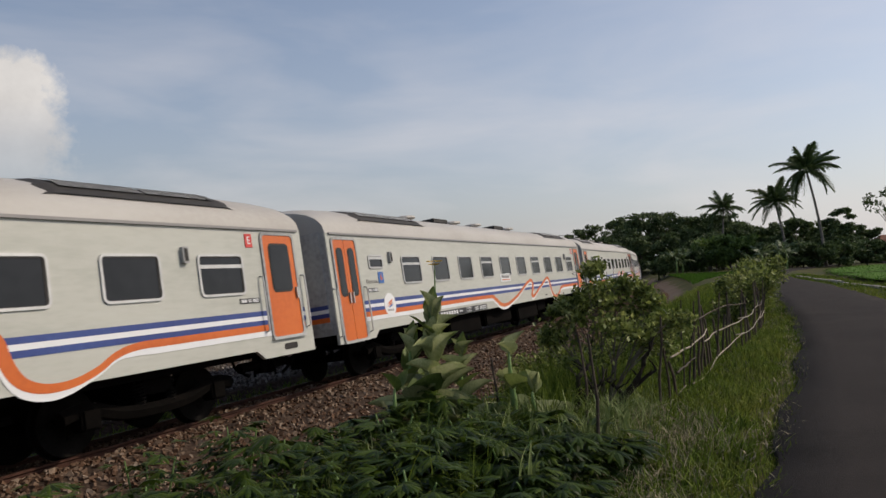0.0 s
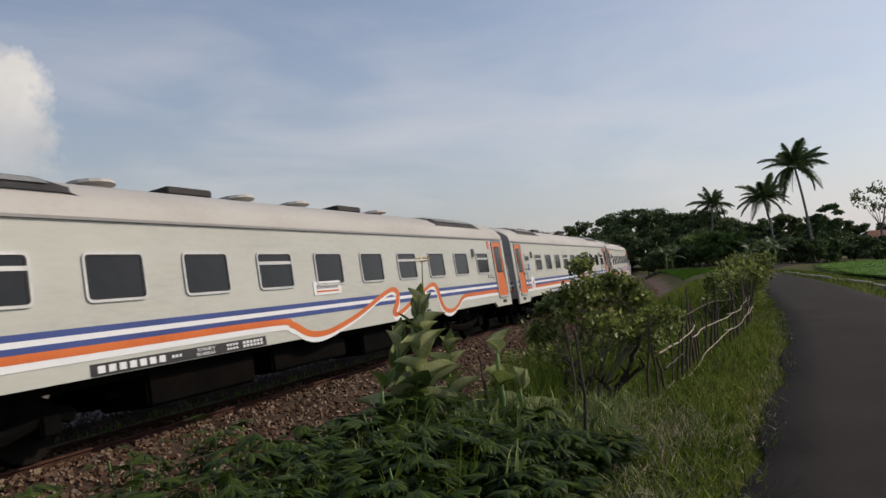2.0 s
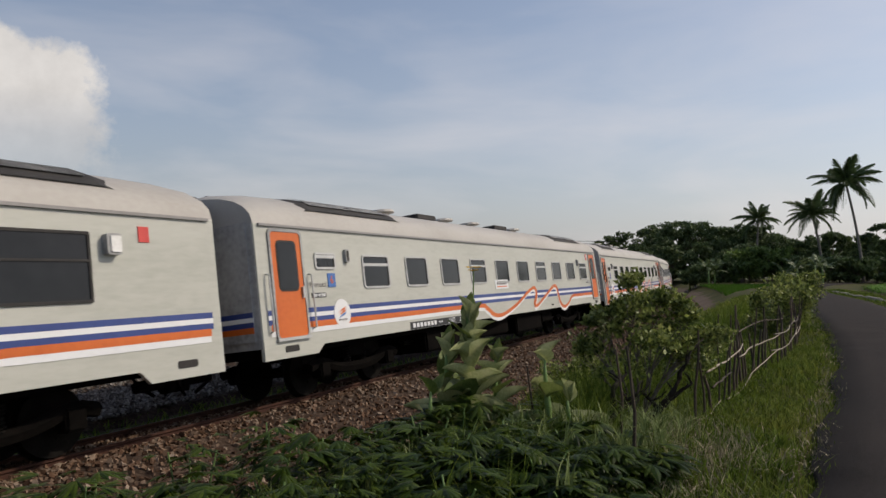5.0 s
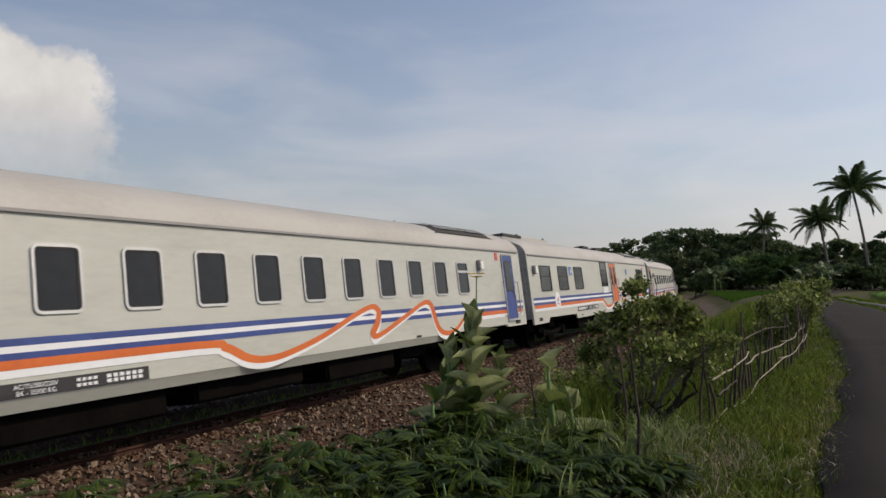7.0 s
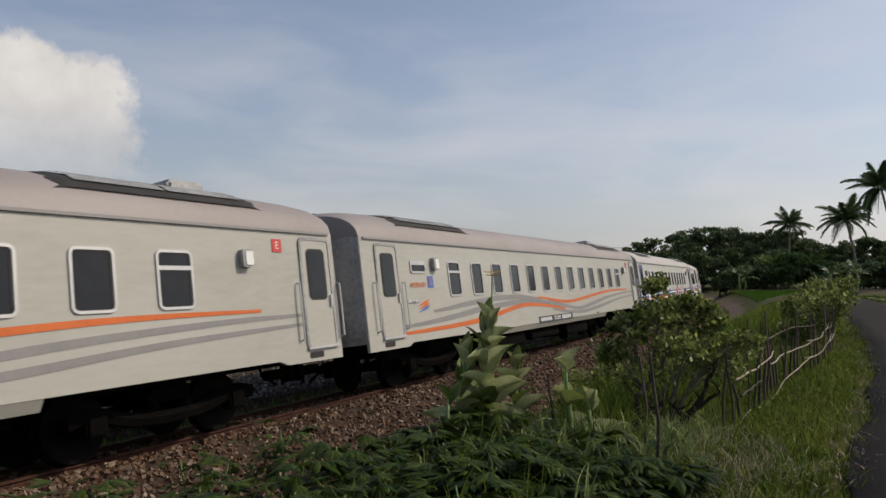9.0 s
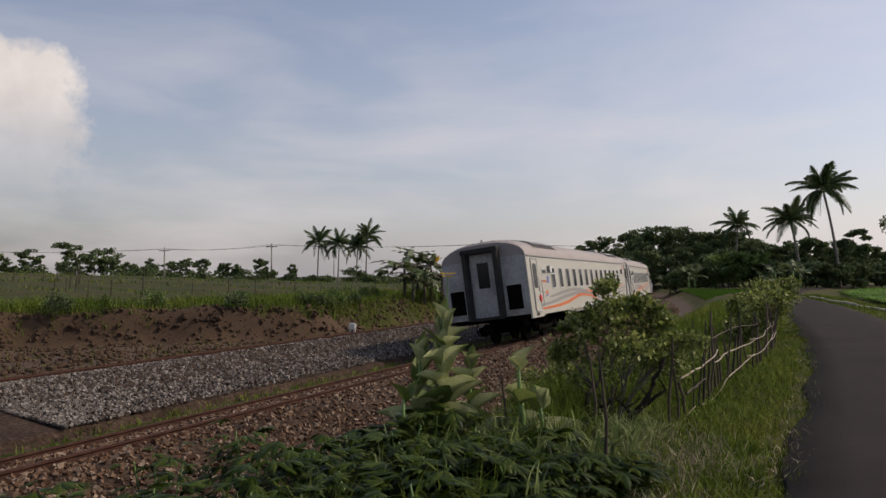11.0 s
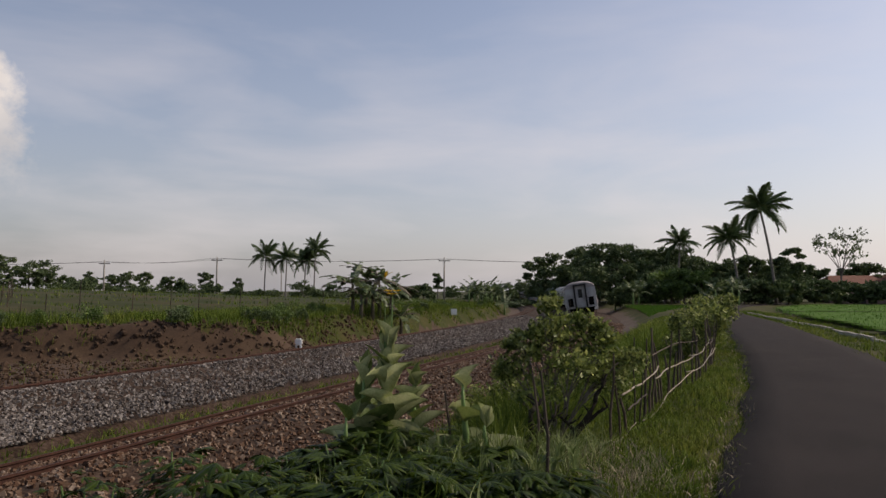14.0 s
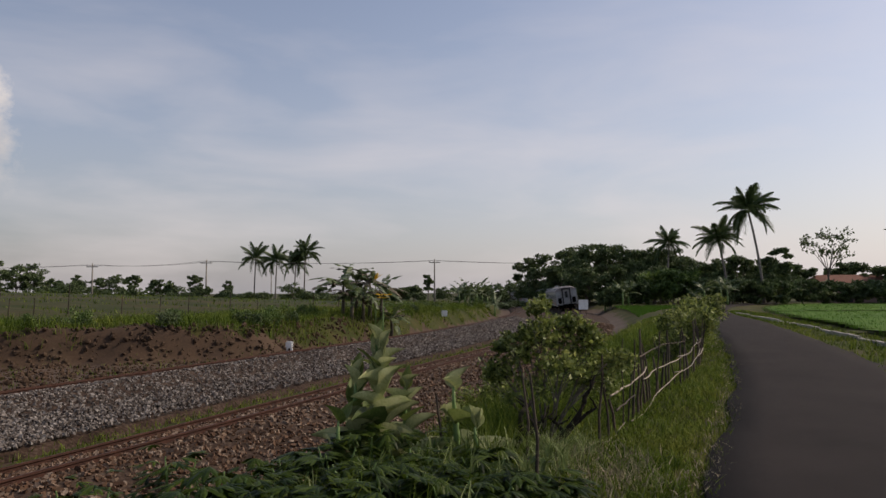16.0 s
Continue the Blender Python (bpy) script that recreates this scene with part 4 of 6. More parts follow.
def data_plate(car, side, x0, x1, z0, z1, spans=PLAIN, text=()):
    p = plate((round(x1 - x0, 2), round(z1 - z0, 2)), [(0, 0), (x1 - x0, 0), (x1 - x0, z1 - z0), (0, z1 - z0)], HALF - 0.01, HALF + 0.01, side, M_PLATE, car, "data_plate", (x0, z0))
    w, h = x1 - x0, z1 - z0
    for a, b, c, d, n in spans:
        for k in range(n):
            u0 = a + (b - a) * k / n
            u1 = u0 + (b - a) / n * 0.66
            plate((round(w, 2), a, c, k), [(u0 * w, c * h), (u1 * w, c * h), (u1 * w, d * h), (u0 * w, d * h)], HALF, HALF + 0.013, side, M_STRIPEWHITE, p, "marking")
    for t, fx, fz in text:
        lettering(p, side, t, fx * w, fz * h, h * 0.44, M_STRIPEWHITE)


def emblem(car, side, x, z, r=0.25):
    p = plate(("emb", r), [(r * math.cos(k * math.pi / 14), r * math.sin(k * math.pi / 14)) for k in range(28)], HALF - 0.01, HALF + 0.013, side, M_STRIPEWHITE, car, "emblem", (x, z))
    for i, (m, dz) in enumerate(((M_ORANGE, 0.06), (M_ORANGE, 0.015), (M_SIGNBLUE, -0.03))):
        plate(("emb", r, i), [(-0.12, dz - 0.05), (0.06, dz), (0.13, dz + 0.055), (0.0, dz + 0.02)], HALF, HALF + 0.016, side, m, p, "flash")
    for k in range(7):
        plate(("embl", r, k), [(-0.13 + 0.038 * k, -0.13), (-0.105 + 0.038 * k, -0.13), (-0.105 + 0.038 * k, -0.095), (-0.13 + 0.038 * k, -0.095)], HALF, HALF + 0.016, side, M_GREY, p, "marking")


def slim_lamp(car, side, x, z):
    p = plate("slim_lamp", rounded(-0.055, 0.055, -0.12, 0.12, 0.02), HALF - 0.01, HALF + 0.06, side, M_ENDGREY, car, "side_lamp", (x, z))
    plate("slim_lens", rounded(-0.03, 0.03, -0.09, 0.09, 0.012), HALF + 0.04, HALF + 0.066, side, M_BLACK, p, "lamp_cover")


def coach_lamp(car, side, x, z):
    plate("lamp", rounded(-0.10, 0.10, -0.13, 0.13, 0.03), HALF - 0.01, HALF + 0.10, side, M_ENDGREY, car, "side_lamp", (x, z))
    plate("lampf", rounded(-0.055, 0.09, -0.10, 0.10, 0.02), HALF + 0.05, HALF + 0.115, side, M_WHITE, car, "lamp_cover", (x, z))


def small_plates(car, side, x, z, m, sx=0.22, sz=0.24, text=""):
    p = plate(("sp", sx, sz), [(-sx / 2, -sz / 2), (sx / 2, -sz / 2), (sx / 2, sz / 2), (-sx / 2, sz / 2)], HALF - 0.01, HALF + 0.012, side, m, car, "sign_plate", (x, z))
    if text:
        lettering(p, side, text, 0, 0, sz * 0.8, M_ORANGE if m is M_SIGNBLUE else M_STRIPEWHITE)
    return p


def bolt_sign(car, side, x, z):
    p = small_plates(car, side, x, z, M_SIGNBLUE, 0.34, 0.30)
    plate("bolt", [(0.03, 0.11), (-0.08, -0.01), (-0.01, -0.01), (-0.04, -0.12), (0.08, 0.02), (0.01, 0.02)], HALF, HALF + 0.016, side, M_STRIPEWHITE, p, "flash")


def coach(kind, front="single", rear="single", number="", bogies=None):
    car = empty("passenger_coach" if kind != "power" else "power_coach")
    paint = M_CREAM2 if kind == "executive" else M_CREAM
    body(car, kind, paint, M_ROOF2 if kind == "executive" else M_ROOF)
    roof_kit(car, kind)
    for x in (-7.0, 7.0):
        copy_part(bogies, car, pose(x, 0, 0))
    if kind in ("economy", "business"):
        dz = 0.0 if kind == "economy" else -0.03
        for e in (-1, 1):
            for z0, z1, m in ((1.44, 1.52, M_BLUE), (1.37, 1.44, M_STRIPEWHITE), (1.29, 1.37, M_BLUE), (1.20, 1.29, M_ORANGE)):
                for y in (-1, 1):
                    k = ("end_stripe", e, z0, kind, y)
                    if k not in SHARED:
                        a, b = sorted((e * (BODY / 2 + 0.046), e * (BODY / 2 + 0.055)))
                        c, d = sorted((y * 0.66, y * (HALF - 0.12)))
                        bm = box(a, b, c, d, z0 + dz, z1 + dz)
                        me = bpy.data.meshes.new("end_stripe")
                        bm.to_mesh(me)
                        bm.free()
                        me.materials.append(m)
                        SHARED[k] = me
                    new("end_stripe", SHARED[k]).parent = car
    for side in (-1, 1):
        if kind == "economy":
            wave_livery(car, side, 0.0, 0.18)
            for e, dk in ((-1, rear), (1, front)):
                if dk == "double":
                    door(car, side, *((-9.92, -9.12) if e < 0 else (9.05, 9.88)), 0.80, 2.74, M_ORANGE, True, "orange folding door leaf")
                else:
                    door(car, side, *((-9.76, -9.02) if e < 0 else (9.04, 9.82)), 1.08, 2.76, M_ORANGE, False, "orange door leaf")
            window(car, side, -8.66, -8.06, 2.16, 2.45, 0.06, True, name="small_window")
            for i in range(10):
                x0 = -7.2 + 1.64 * i
                window(car, side, x0, x0 + 0.96, 1.80, 2.44, 0.09, i in (0, 3, 6, 9))
            slim_lamp(car, side, -7.72, 2.40)
            slim_lamp(car, side, 7.32, 2.42)
            emblem(car, side, -8.0, 1.38)
            data_plate(car, side, -5.62, -2.32, 0.91, 1.06, LETTERED, (("TS 220/380 V", 0.585, 0.70), ("BK-38000 KG", 0.585, 0.27)))
            lettering(car, side, "Ekonomi", -8.62, 1.90, 0.13, M_GREY)
            small_plates(car, side, -8.22, 1.97, M_SIGNBLUE, 0.22, 0.24, number)
            data_plate(car, side, -8.82, -8.42, 1.68, 1.76)
            data_plate(car, side, 8.35, 8.80, 1.66, 1.74)
            p = small_plates(car, side, -0.32, 1.76, M_STRIPEWHITE, 0.92, 0.25)
            for k in range(8):
                plate(("nm", k), [(-0.36 + 0.09 * k, -0.01), (-0.29 + 0.09 * k, -0.01), (-0.29 + 0.09 * k, 0.06), (-0.36 + 0.09 * k, 0.06)], HALF, HALF + 0.016, side, M_GREY, p, "marking")
            plate("nmr", [(-0.36, -0.075), (0.36, -0.075), (0.36, -0.045), (-0.36, -0.045)], HALF, HALF + 0.016, side, M_ORANGE, p, "marking")
            small_plates(car, side, 8.72, 2.66, M_RED, 0.16, 0.22, "E")
        elif kind == "power":
            wave_livery(car, side, 0.035, 0.8)
            for x0, x1, z0, z1 in ((-9.02, -7.92, 1.74, 2.55), (-7.06, -5.93, 1.74, 2.56), (-5.03, -3.90, 1.745, 2.56), (-0.90, 0.20, 1.80, 2.83), (6.97, 8.13, 1.76, 2.60)):
                window(car, side, x0, x1, z0, z1, 0.03, False, True)
                plate(("tr", x1 - x0), [(x0, z1 - 0.36), (x1, z1 - 0.36), (x1, z1 - 0.33), (x0, z1 - 0.33)], HALF, HALF + 0.025, side, M_BLACK, car, "transom")
            door(car, side, 0.84, 1.98, 1.12, 2.78, M_ORANGE, True, "orange double door leaf")
            bolt_sign(car, side, -5.5, 2.40)
            small_plates(car, side, 4.44, 2.44, M_SIGNBLUE, 0.26, 0.26)
            emblem(car, side, -7.46, 1.42, 0.28)
            data_plate(car, side, -5.12, -2.03, 0.96, 1.12, LETTERED, (("TS 220 / 380 V", 0.585, 0.70), ("BK - 42,500 KG", 0.585, 0.27)))
            small_plates(car, side, -0.30, 1.66, M_STRIPEWHITE, 0.9, 0.24)
            coach_lamp(car, side, 8.4, 2.45)
            coach_lamp(car, side, -9.6, 2.4)
            small_plates(car, side, 8.9, 2.6, M_RED, 0.16, 0.2)
        elif kind == "business":
            wave_livery(car, side, -0.03, 0.22)
            for e in (-1, 1):
                door(car, side, *((-9.75, -9.05) if e < 0 else (8.80, 9.45)), 1.0, 2.73, M_BLUE, False, "blue door leaf")
            for i in range(13):
                x0 = -7.68 + 1.14 * i
                window(car, side, x0, x0 + 0.60, 1.725, 2.51, 0.09, i in (0, 12))
            coach_lamp(car, side, 7.27, 2.44)
            coach_lamp(car, side, -8.2, 2.38)
            small_plates(car, side, 8.45, 2.69, M_RED, 0.16, 0.2)
            emblem(car, side, -8.0, 1.36)
            data_plate(car, side, -6.3, -2.85, 0.87, 1.03, LETTERED, (("AC/TS/380/220V", 0.585, 0.70), ("BK - 35500 KG", 0.585, 0.27)))
            lettering(car, side, "Eksekutif", -8.75, 1.95, 0.12, M_SIGNBLUE)
            small_plates(car, side, -8.25, 2.0, M_SIGNBLUE, 0.22, 0.24)
        else:
            swoosh_livery(car, side)
            for e in (-1, 1):
                door(car, side, *((-9.62, -8.95) if e < 0 else (9.28, 9.95)), 1.04, 2.73, paint, False, "cream door leaf")
            window(car, side, -8.45, -7.85, 2.22, 2.47, 0.06, True, name="small_window")
            for i in range(13):
                x0 = (-6.88 if number == "2" else -7.22) + 1.147 * i
                window(car, side, x0, x0 + 0.57, 1.72, 2.49, 0.09, i in (0, 12))
            coach_lamp(car, side, -7.51, 2.41)
            coach_lamp(car, side, 8.05, 2.40)
            small_plates(car, side, 8.75, 2.62, M_RED, 0.2, 0.2, "E")
            lettering(car, side, "EKSEKUTIF", -8.2, 1.98, 0.13, M_ORANGE)
            small_plates(car, side, -7.69, 2.04, M_SIGNBLUE, 0.22, 0.24, number)
            for i, (m, dz) in enumerate(((M_ORANGE, 0.09), (M_ORANGE, 0.03), (M_SIGNBLUE, -0.03))):
                plate(("mark", i), [(-0.25, dz - 0.06), (0.12, dz), (0.22, dz + 0.08), (0.0, dz + 0.03)], HALF, HALF + 0.01, side, m, car, "emblem", (-8.05, 1.52))
            data_plate(car, side, -1.8, 1.12, 0.85, 1.02)
            data_plate(car, side, -8.65, -8.25, 1.62, 1.68)
        for x in (-4.6, 3.9):
            plate("step", [(-0.1, -0.02), (0.1, -0.02), (0.1, 0.02), (-0.1, 0.02)], HALF - 0.01, HALF + 0.012, side, M_BLACK, car, "jacking_mark", (x, 1.02 if kind == "economy" else 0.82 if kind == "power" else 0.90))
        for e in (-1, 1):
            plate("hole", rounded(-0.17, 0.17, -0.05, 0.05, 0.03), HALF - 0.01, HALF + 0.006, side, M_BLACK, car, "step_opening", (e * 9.45, 0.90))
    return car


BOGIE, WHEELS = bogie_proto()
COACHES = []


def train():
    order = [(-3, "economy", "single", "single", "9"), (-2, "economy", "single", "single", "8"), (-1, "economy", "single", "single", "7"), (0, "economy", "single", "double", "6"),
             (1, "economy", "single", "single", "3"), (2, "economy", "single", "single", "4"), (3, "economy", "double", "double", "5"), (4, "economy", "single", "single", "6"),
             (5, "power", "", "", ""), (6, "business", "", "", ""), (7, "executive", "", "", "2"), (8, "executive", "", "", "1")]
    words = {"economy": "cream railway coach with blue stripes, orange wave and orange doors", "power": "cream railway power coach with dark square windows and orange doors",
             "business": "cream railway coach with orange wave and blue doors", "executive": "cream railway coach with grey and orange swooshes"}
    for k, kind, f, r, num in order:
        car = coach(kind, f, r, num, BOGIE)
        text = words[kind] + (", last in the train" if k == 8 else "")
        tagged(car, text, "railway coach", group="coaches of the passing train")
        COACHES.append((k, car))
    # the last coach's end: dark service panels and a red tail disc
    car = COACHES[-1][1]
    L = BODY / 2
    for y0, y1 in ((-1.25, -0.75), (0.75, 1.25)):
        from_bm("service_panel", box(-L - 0.075, -L - 0.045, y0, y1, 1.15, 1.95, 0.01), M_UNDER, car)
    bm = bmesh.new()
    tube_in(bm, [(-9.0, -HALF, 1.42), (-9.0, -HALF - 0.06, 1.42)], 0.11, 14)
    from_bm("tail_disc", bm, M_RED, car)


train()


SLACK = {3: -0.10, 4: -0.15, 5: -0.2, 7: 0.05, 8: 0.05}   # couplings drawn out or pushed in


def coach_pose(k, t):
    s = S_START + SPEED * t - PITCH * (k - 1) - PITCH / 2 + SLACK.get(k, 0.0)
    ax, ay, _ = on_track(s + 7)
    bx, by, _ = on_track(s - 7)
    h = math.degrees(math.atan2(ay - by, ax - bx))
    return pose((ax + bx) / 2, (ay + by) / 2, float(RAIL_Z + GRADE * max(s, 0)), -math.degrees(CANT), 0, h)


# ---- plants ----
def gz(x, y):
    return float(ground_z(np.array([x]), np.array([y]))[0])


def blades(name, xs, ys, zs, height, width, material, label, category="grass", lean=0.5, joints=2, clump=1, spread=0.05):
    """Many bent grass blades, each a tapering strip."""
    n = len(xs) * clump
    x, y, z = np.repeat(xs, clump), np.repeat(ys, clump), np.repeat(zs, clump)
    x, y = x + nrng.normal(0, spread, n), y + nrng.normal(0, spread, n)
    h = np.repeat(height, clump) if np.ndim(height) else np.full(n, height)
    h = h * nrng.uniform(0.55, 1.2, n)
    a, f = nrng.uniform(0, 2 * np.pi, n), nrng.uniform(0, 2 * np.pi, n)
    ln = nrng.uniform(0.1, 1.0, n) * lean
    w = (np.repeat(width, clump) if np.ndim(width) else np.full(n, width)) * nrng.uniform(0.7, 1.3, n)
    rows = []
    for k in range(joints + 1):
        t = k / joints
        cx, cy = x + np.cos(a) * ln * h * t * t, y + np.sin(a) * ln * h * t * t
        cz = z + h * (t - 0.35 * ln * t * t) - 0.02
        ww = w * (1 - t * 0.92) / 2
        for sgn in (-1, 1):
            rows.append(np.stack([cx + sgn * np.cos(f) * ww, cy + sgn * np.sin(f) * ww, cz], 1))
    m = 2 * (joints + 1)
    v = np.stack(rows, 1).reshape(-1, 3)
    base = (np.arange(n) * m)[:, None]
    fc = np.concatenate([base + np.array([2 * k, 2 * k + 1, 2 * k + 3, 2 * k + 2]) for k in range(joints)])
    ob = mesh_ob(name, v.tolist(), fc.tolist(), material)
    return tagged(ob, label, category, kind="stuff")


def scatter(n, x0, x1, y0, y1, keep, near=1.0):
    """Random places in a box for which keep(x, y, s, d, r) holds, thicker towards small y."""
    x = nrng.uniform(x0, x1, n * 5)
    y = y0 + (y1 - y0) * nrng.random(n * 5) ** near
    s, d = track_sd(x, y)
    r = road_d(x, y)
    ok = keep(x, y, s, d, r)
    x, y = x[ok][:n], y[ok][:n]
    return x, y, ground_z(x, y)


def leaf_grid(length, width, fold=0.25, droop=0.5, curl=0.0, n=7, tip=1.6, lobes=0.0):
    """Points and faces of one broad leaf along +x, hinged at the origin; two halves folded on the midrib, bending down."""
    v, f = [], []
    for i in range(n + 1):
        t = i / n
        w = width / 2 * (math.sin(math.pi * min(1, t ** 0.75)) ** 0.8 if 0 < t < 1 else 0.02) * (1 - 0.45 * t) * 1.15 + 0.004
        a = droop * t
        x = length * (t - 0.18 * droop * t * t)
        z = -length * 0.5 * a * t
        u = curl * t
        wave = 0.05 * width * math.sin(t * 9 + lobes)
        for k, c in ((-1, 1), (-0.5, 0.5), (0, 0), (0.5, 0.5), (1, 1)):
            v.append((x, k * w * math.cos(u), z + fold * w * c * c * 1.2 + abs(k) * w * math.sin(u) + wave * abs(k)))
    for i in range(n):
        for k in range(4):
            f.append((i * 5 + k, i * 5 + k + 1, (i + 1) * 5 + k + 1, (i + 1) * 5 + k))
    return v, f


def leaf_meshes(prefix, specs, material):
    out = []
    for sp in specs:
        v, f = leaf_grid(**sp)
        me = bpy.data.meshes.new(prefix)
        me.from_pydata(v, [], f)
        me.materials.append(material)
        me.shade_smooth()
        out.append(me)
    return out


BROAD = leaf_meshes("leaf", [dict(length=0.44, width=0.24, fold=0.3, droop=0.30, lobes=0), dict(length=0.46, width=0.22, fold=0.7, droop=0.45, lobes=2), dict(length=0.46, width=0.24, fold=1.1, droop=0.8, lobes=1)], M_LEAFBIG)
PALE = leaf_meshes("leaf", [dict(length=0.46, width=0.20, fold=1.0, droop=0.35, curl=0.7, lobes=0), dict(length=0.42, width=0.17, fold=1.5, droop=0.7, curl=1.1, lobes=2)], M_LEAFPALE)


BRACT = leaf_meshes("bract", [dict(length=0.62, width=0.22, fold=0.4, droop=0.4)], M_YELLOW)[0]


def set_leaf(parent, mesh, p, yaw, up, size=1.0, roll=0.0):
    o = new("leaf", mesh)
    o.parent = parent
    o.matrix_basis = pose(*p, 0, 0, yaw) @ pose(0, 0, 0, 0, -up, 0) @ pose(0, 0, 0, roll, 0, 0) @ Matrix.Diagonal((size, size, size, 1))
    return o


def broad_plant(x, y, top, leaves, label, flower=False, seed=1, scale=1.0):
    q = random.Random(seed)
    z = gz(x, y)
    p = empty("broad_leaved_plant", pose(x, y, z))
    h = top - z
    tilt = q.uniform(-0.04, 0.04)
    pts = [(tilt * h * t * t + 0.02 * math.sin(5 * t), 0.03 * math.sin(4 * t), h * t) for t in (0, 0.2, 0.4, 0.6, 0.8, 1)]
    part("stem", tube([(a, b, c * (0.92 if flower else 1.0)) for a, b, c in pts], [0.045, 0.042, 0.036, 0.028, 0.02, 0.01], 8), M_STALK, p, smooth=True)
    # opposite pairs, each turned across the one below, steeper and smaller towards the top
    for i in range(leaves):
        t = 0.16 + 0.80 * (i // 2) / max(1, leaves // 2 - 1)
        yaw = (i // 2) * 90 + (i % 2) * 180 + 35 + q.uniform(-22, 22)
        zc = h * t * (0.92 if flower else 1)
        up = 8 + 58 * t + q.uniform(-16, 16)
        pale = q.random() < 0.5
        me = q.choice(PALE if pale else BROAD)
        o = set_leaf(p, me, (tilt * h * t * t, 0, zc), yaw, up, scale * (1.22 - 0.62 * t) * q.uniform(0.85, 1.15), q.uniform(-18, 18))
        if pale:
            tagged(o, "pale curled leaf showing its underside")
    if leaves > 10:
        set_leaf(p, BROAD[0], (tilt * h, 0, h * (0.90 if flower else 0.97)), 60, 86, scale * 0.62, 10)
    if flower:
        part("flower_stalk", tube([(0, 0, h * 0.9), (0.01, 0.01, h * 1.02), (0.015, 0, h * 1.22)], [0.012, 0.009, 0.005], 6), M_STALK, p)
        bm = bmesh.new()
        for k in range(6):
            a = k * 1.05
            for j in range(2):
                r = 0.035 + 0.025 * j
                c = Vector((0.015 + r * math.cos(a), r * math.sin(a), h * 1.22 + 0.03 * j))
                vs = [bm.verts.new(c + Vector((0.03 * math.cos(a + e), 0.03 * math.sin(a + e), 0.035 * math.sin(e * 2)))) for e in (0, 1.5, 3.0, 4.6)]
                bm.faces.new(vs)
        part("flower", bm, M_YELLOW, p, "small yellow flower head")
    tagged(p, label, "plant")
    return p


broad_plant(-0.36, 7.0, 2.34, 26, "tall broad-leaved plant with pale curled leaves and yellow flower", True, 3, 1.12)
broad_plant(-0.62, 7.1, 1.92, 16, "leafy side shoot of a tall broad-leaved plant", False, 5, 1.0)
broad_plant(-0.14, 7.2, 1.78, 12, "leafy side shoot of a tall broad-leaved plant", False, 6, 0.95)
broad_plant(0.36, 7.0, 1.80, 6, "young broad-leaved plant with a few drooping leaves", False, 10, 1.05)
broad_plant(0.55, 6.7, 1.46, 4, "low broad-leaved seedling among tall grass", False, 12, 1.1)
broad_plant(-0.75, 6.6, 1.55, 6, "low broad-leaved seedling beside a taller plant", False, 15, 0.95)


def palmate(v, f, origin, yaw, up, size, fingers, q):
    """One hand-shaped leaf: narrow fingers fanned from the stalk's end."""
    base = Vector(origin)
    fwd = Vector((math.cos(yaw) * math.cos(up), math.sin(yaw) * math.cos(up), math.sin(up)))
    side = Vector((-math.sin(yaw), math.cos(yaw), 0))
    nrm = fwd.cross(side)
    for k in range(fingers):
        a = (k - (fingers - 1) / 2) * (2.5 / fingers) + q.uniform(-0.08, 0.08)
        L = size * (1 - 0.38 * abs(a) / 1.3) * q.uniform(0.85, 1.1)
        d = (fwd * math.cos(a) + side * math.sin(a)).normalized()
        w = (side * math.cos(a) - fwd * math.sin(a)) * L * 0.115
        b = len(v)
        droop = q.uniform(0.18, 0.42)
        for t, ww in ((0, 0.15), (0.35, 0.9), (0.65, 1.0), (1.0, 0.03)):
            c = base + d * (L * t) - Vector((0, 0, L * droop * t * t))
            lift = nrm * (-0.03 * L * ww)
            v += [tuple(c - w * ww + lift), tuple(c), tuple(c + w * ww + lift)]
        for i in range(3):
            o = b + 3 * i
            f += [(o, o + 1, o + 4, o + 3), (o + 1, o + 2, o + 5, o + 4)]


def cassava(x, y, top, seed, size=0.19, spread=0.42, count=34):
    q = random.Random(seed)
    z = gz(x, y)
    h = max(0.25, top - z)
    p = empty("cassava_plant", pose(x, y, z, 0, 0, q.uniform(0, 360)))
    for st in range(3):
        a = st * 2.1 + q.uniform(-0.4, 0.4)
        ox, oy = 0.10 * math.cos(a), 0.10 * math.sin(a)
        part("stem", tube([(ox * 0.3, oy * 0.3, -0.03), (ox, oy, h * 0.5), (ox * 1.9, oy * 1.9, h * 0.9)], [0.014, 0.011, 0.006], 6), M_STALK, p)
        v, f = [], []
        for i in range(count // 3):
            t = 0.30 + 0.70 * (i / (count // 3)) ** 0.8
            yaw = q.uniform(0, 2 * math.pi)
            reach = spread * (1.15 - 0.75 * t) * q.uniform(0.6, 1.1)
            o = (ox * 2 * t + reach * math.cos(yaw), oy * 2 * t + reach * math.sin(yaw), h * t * 0.97 + 0.06 * q.uniform(-1, 1))
            palmate(v, f, o, yaw, q.uniform(-0.35, 0.35), size * q.uniform(0.75, 1.2), q.choice((5, 5, 7)), q)
        mesh_ob("leaves", v, f, M_CASSAVA, p)
    tagged(p, "dark green bush of hand-shaped leaves on the bank", "bush", group="hand-leaved bushes on the bank")


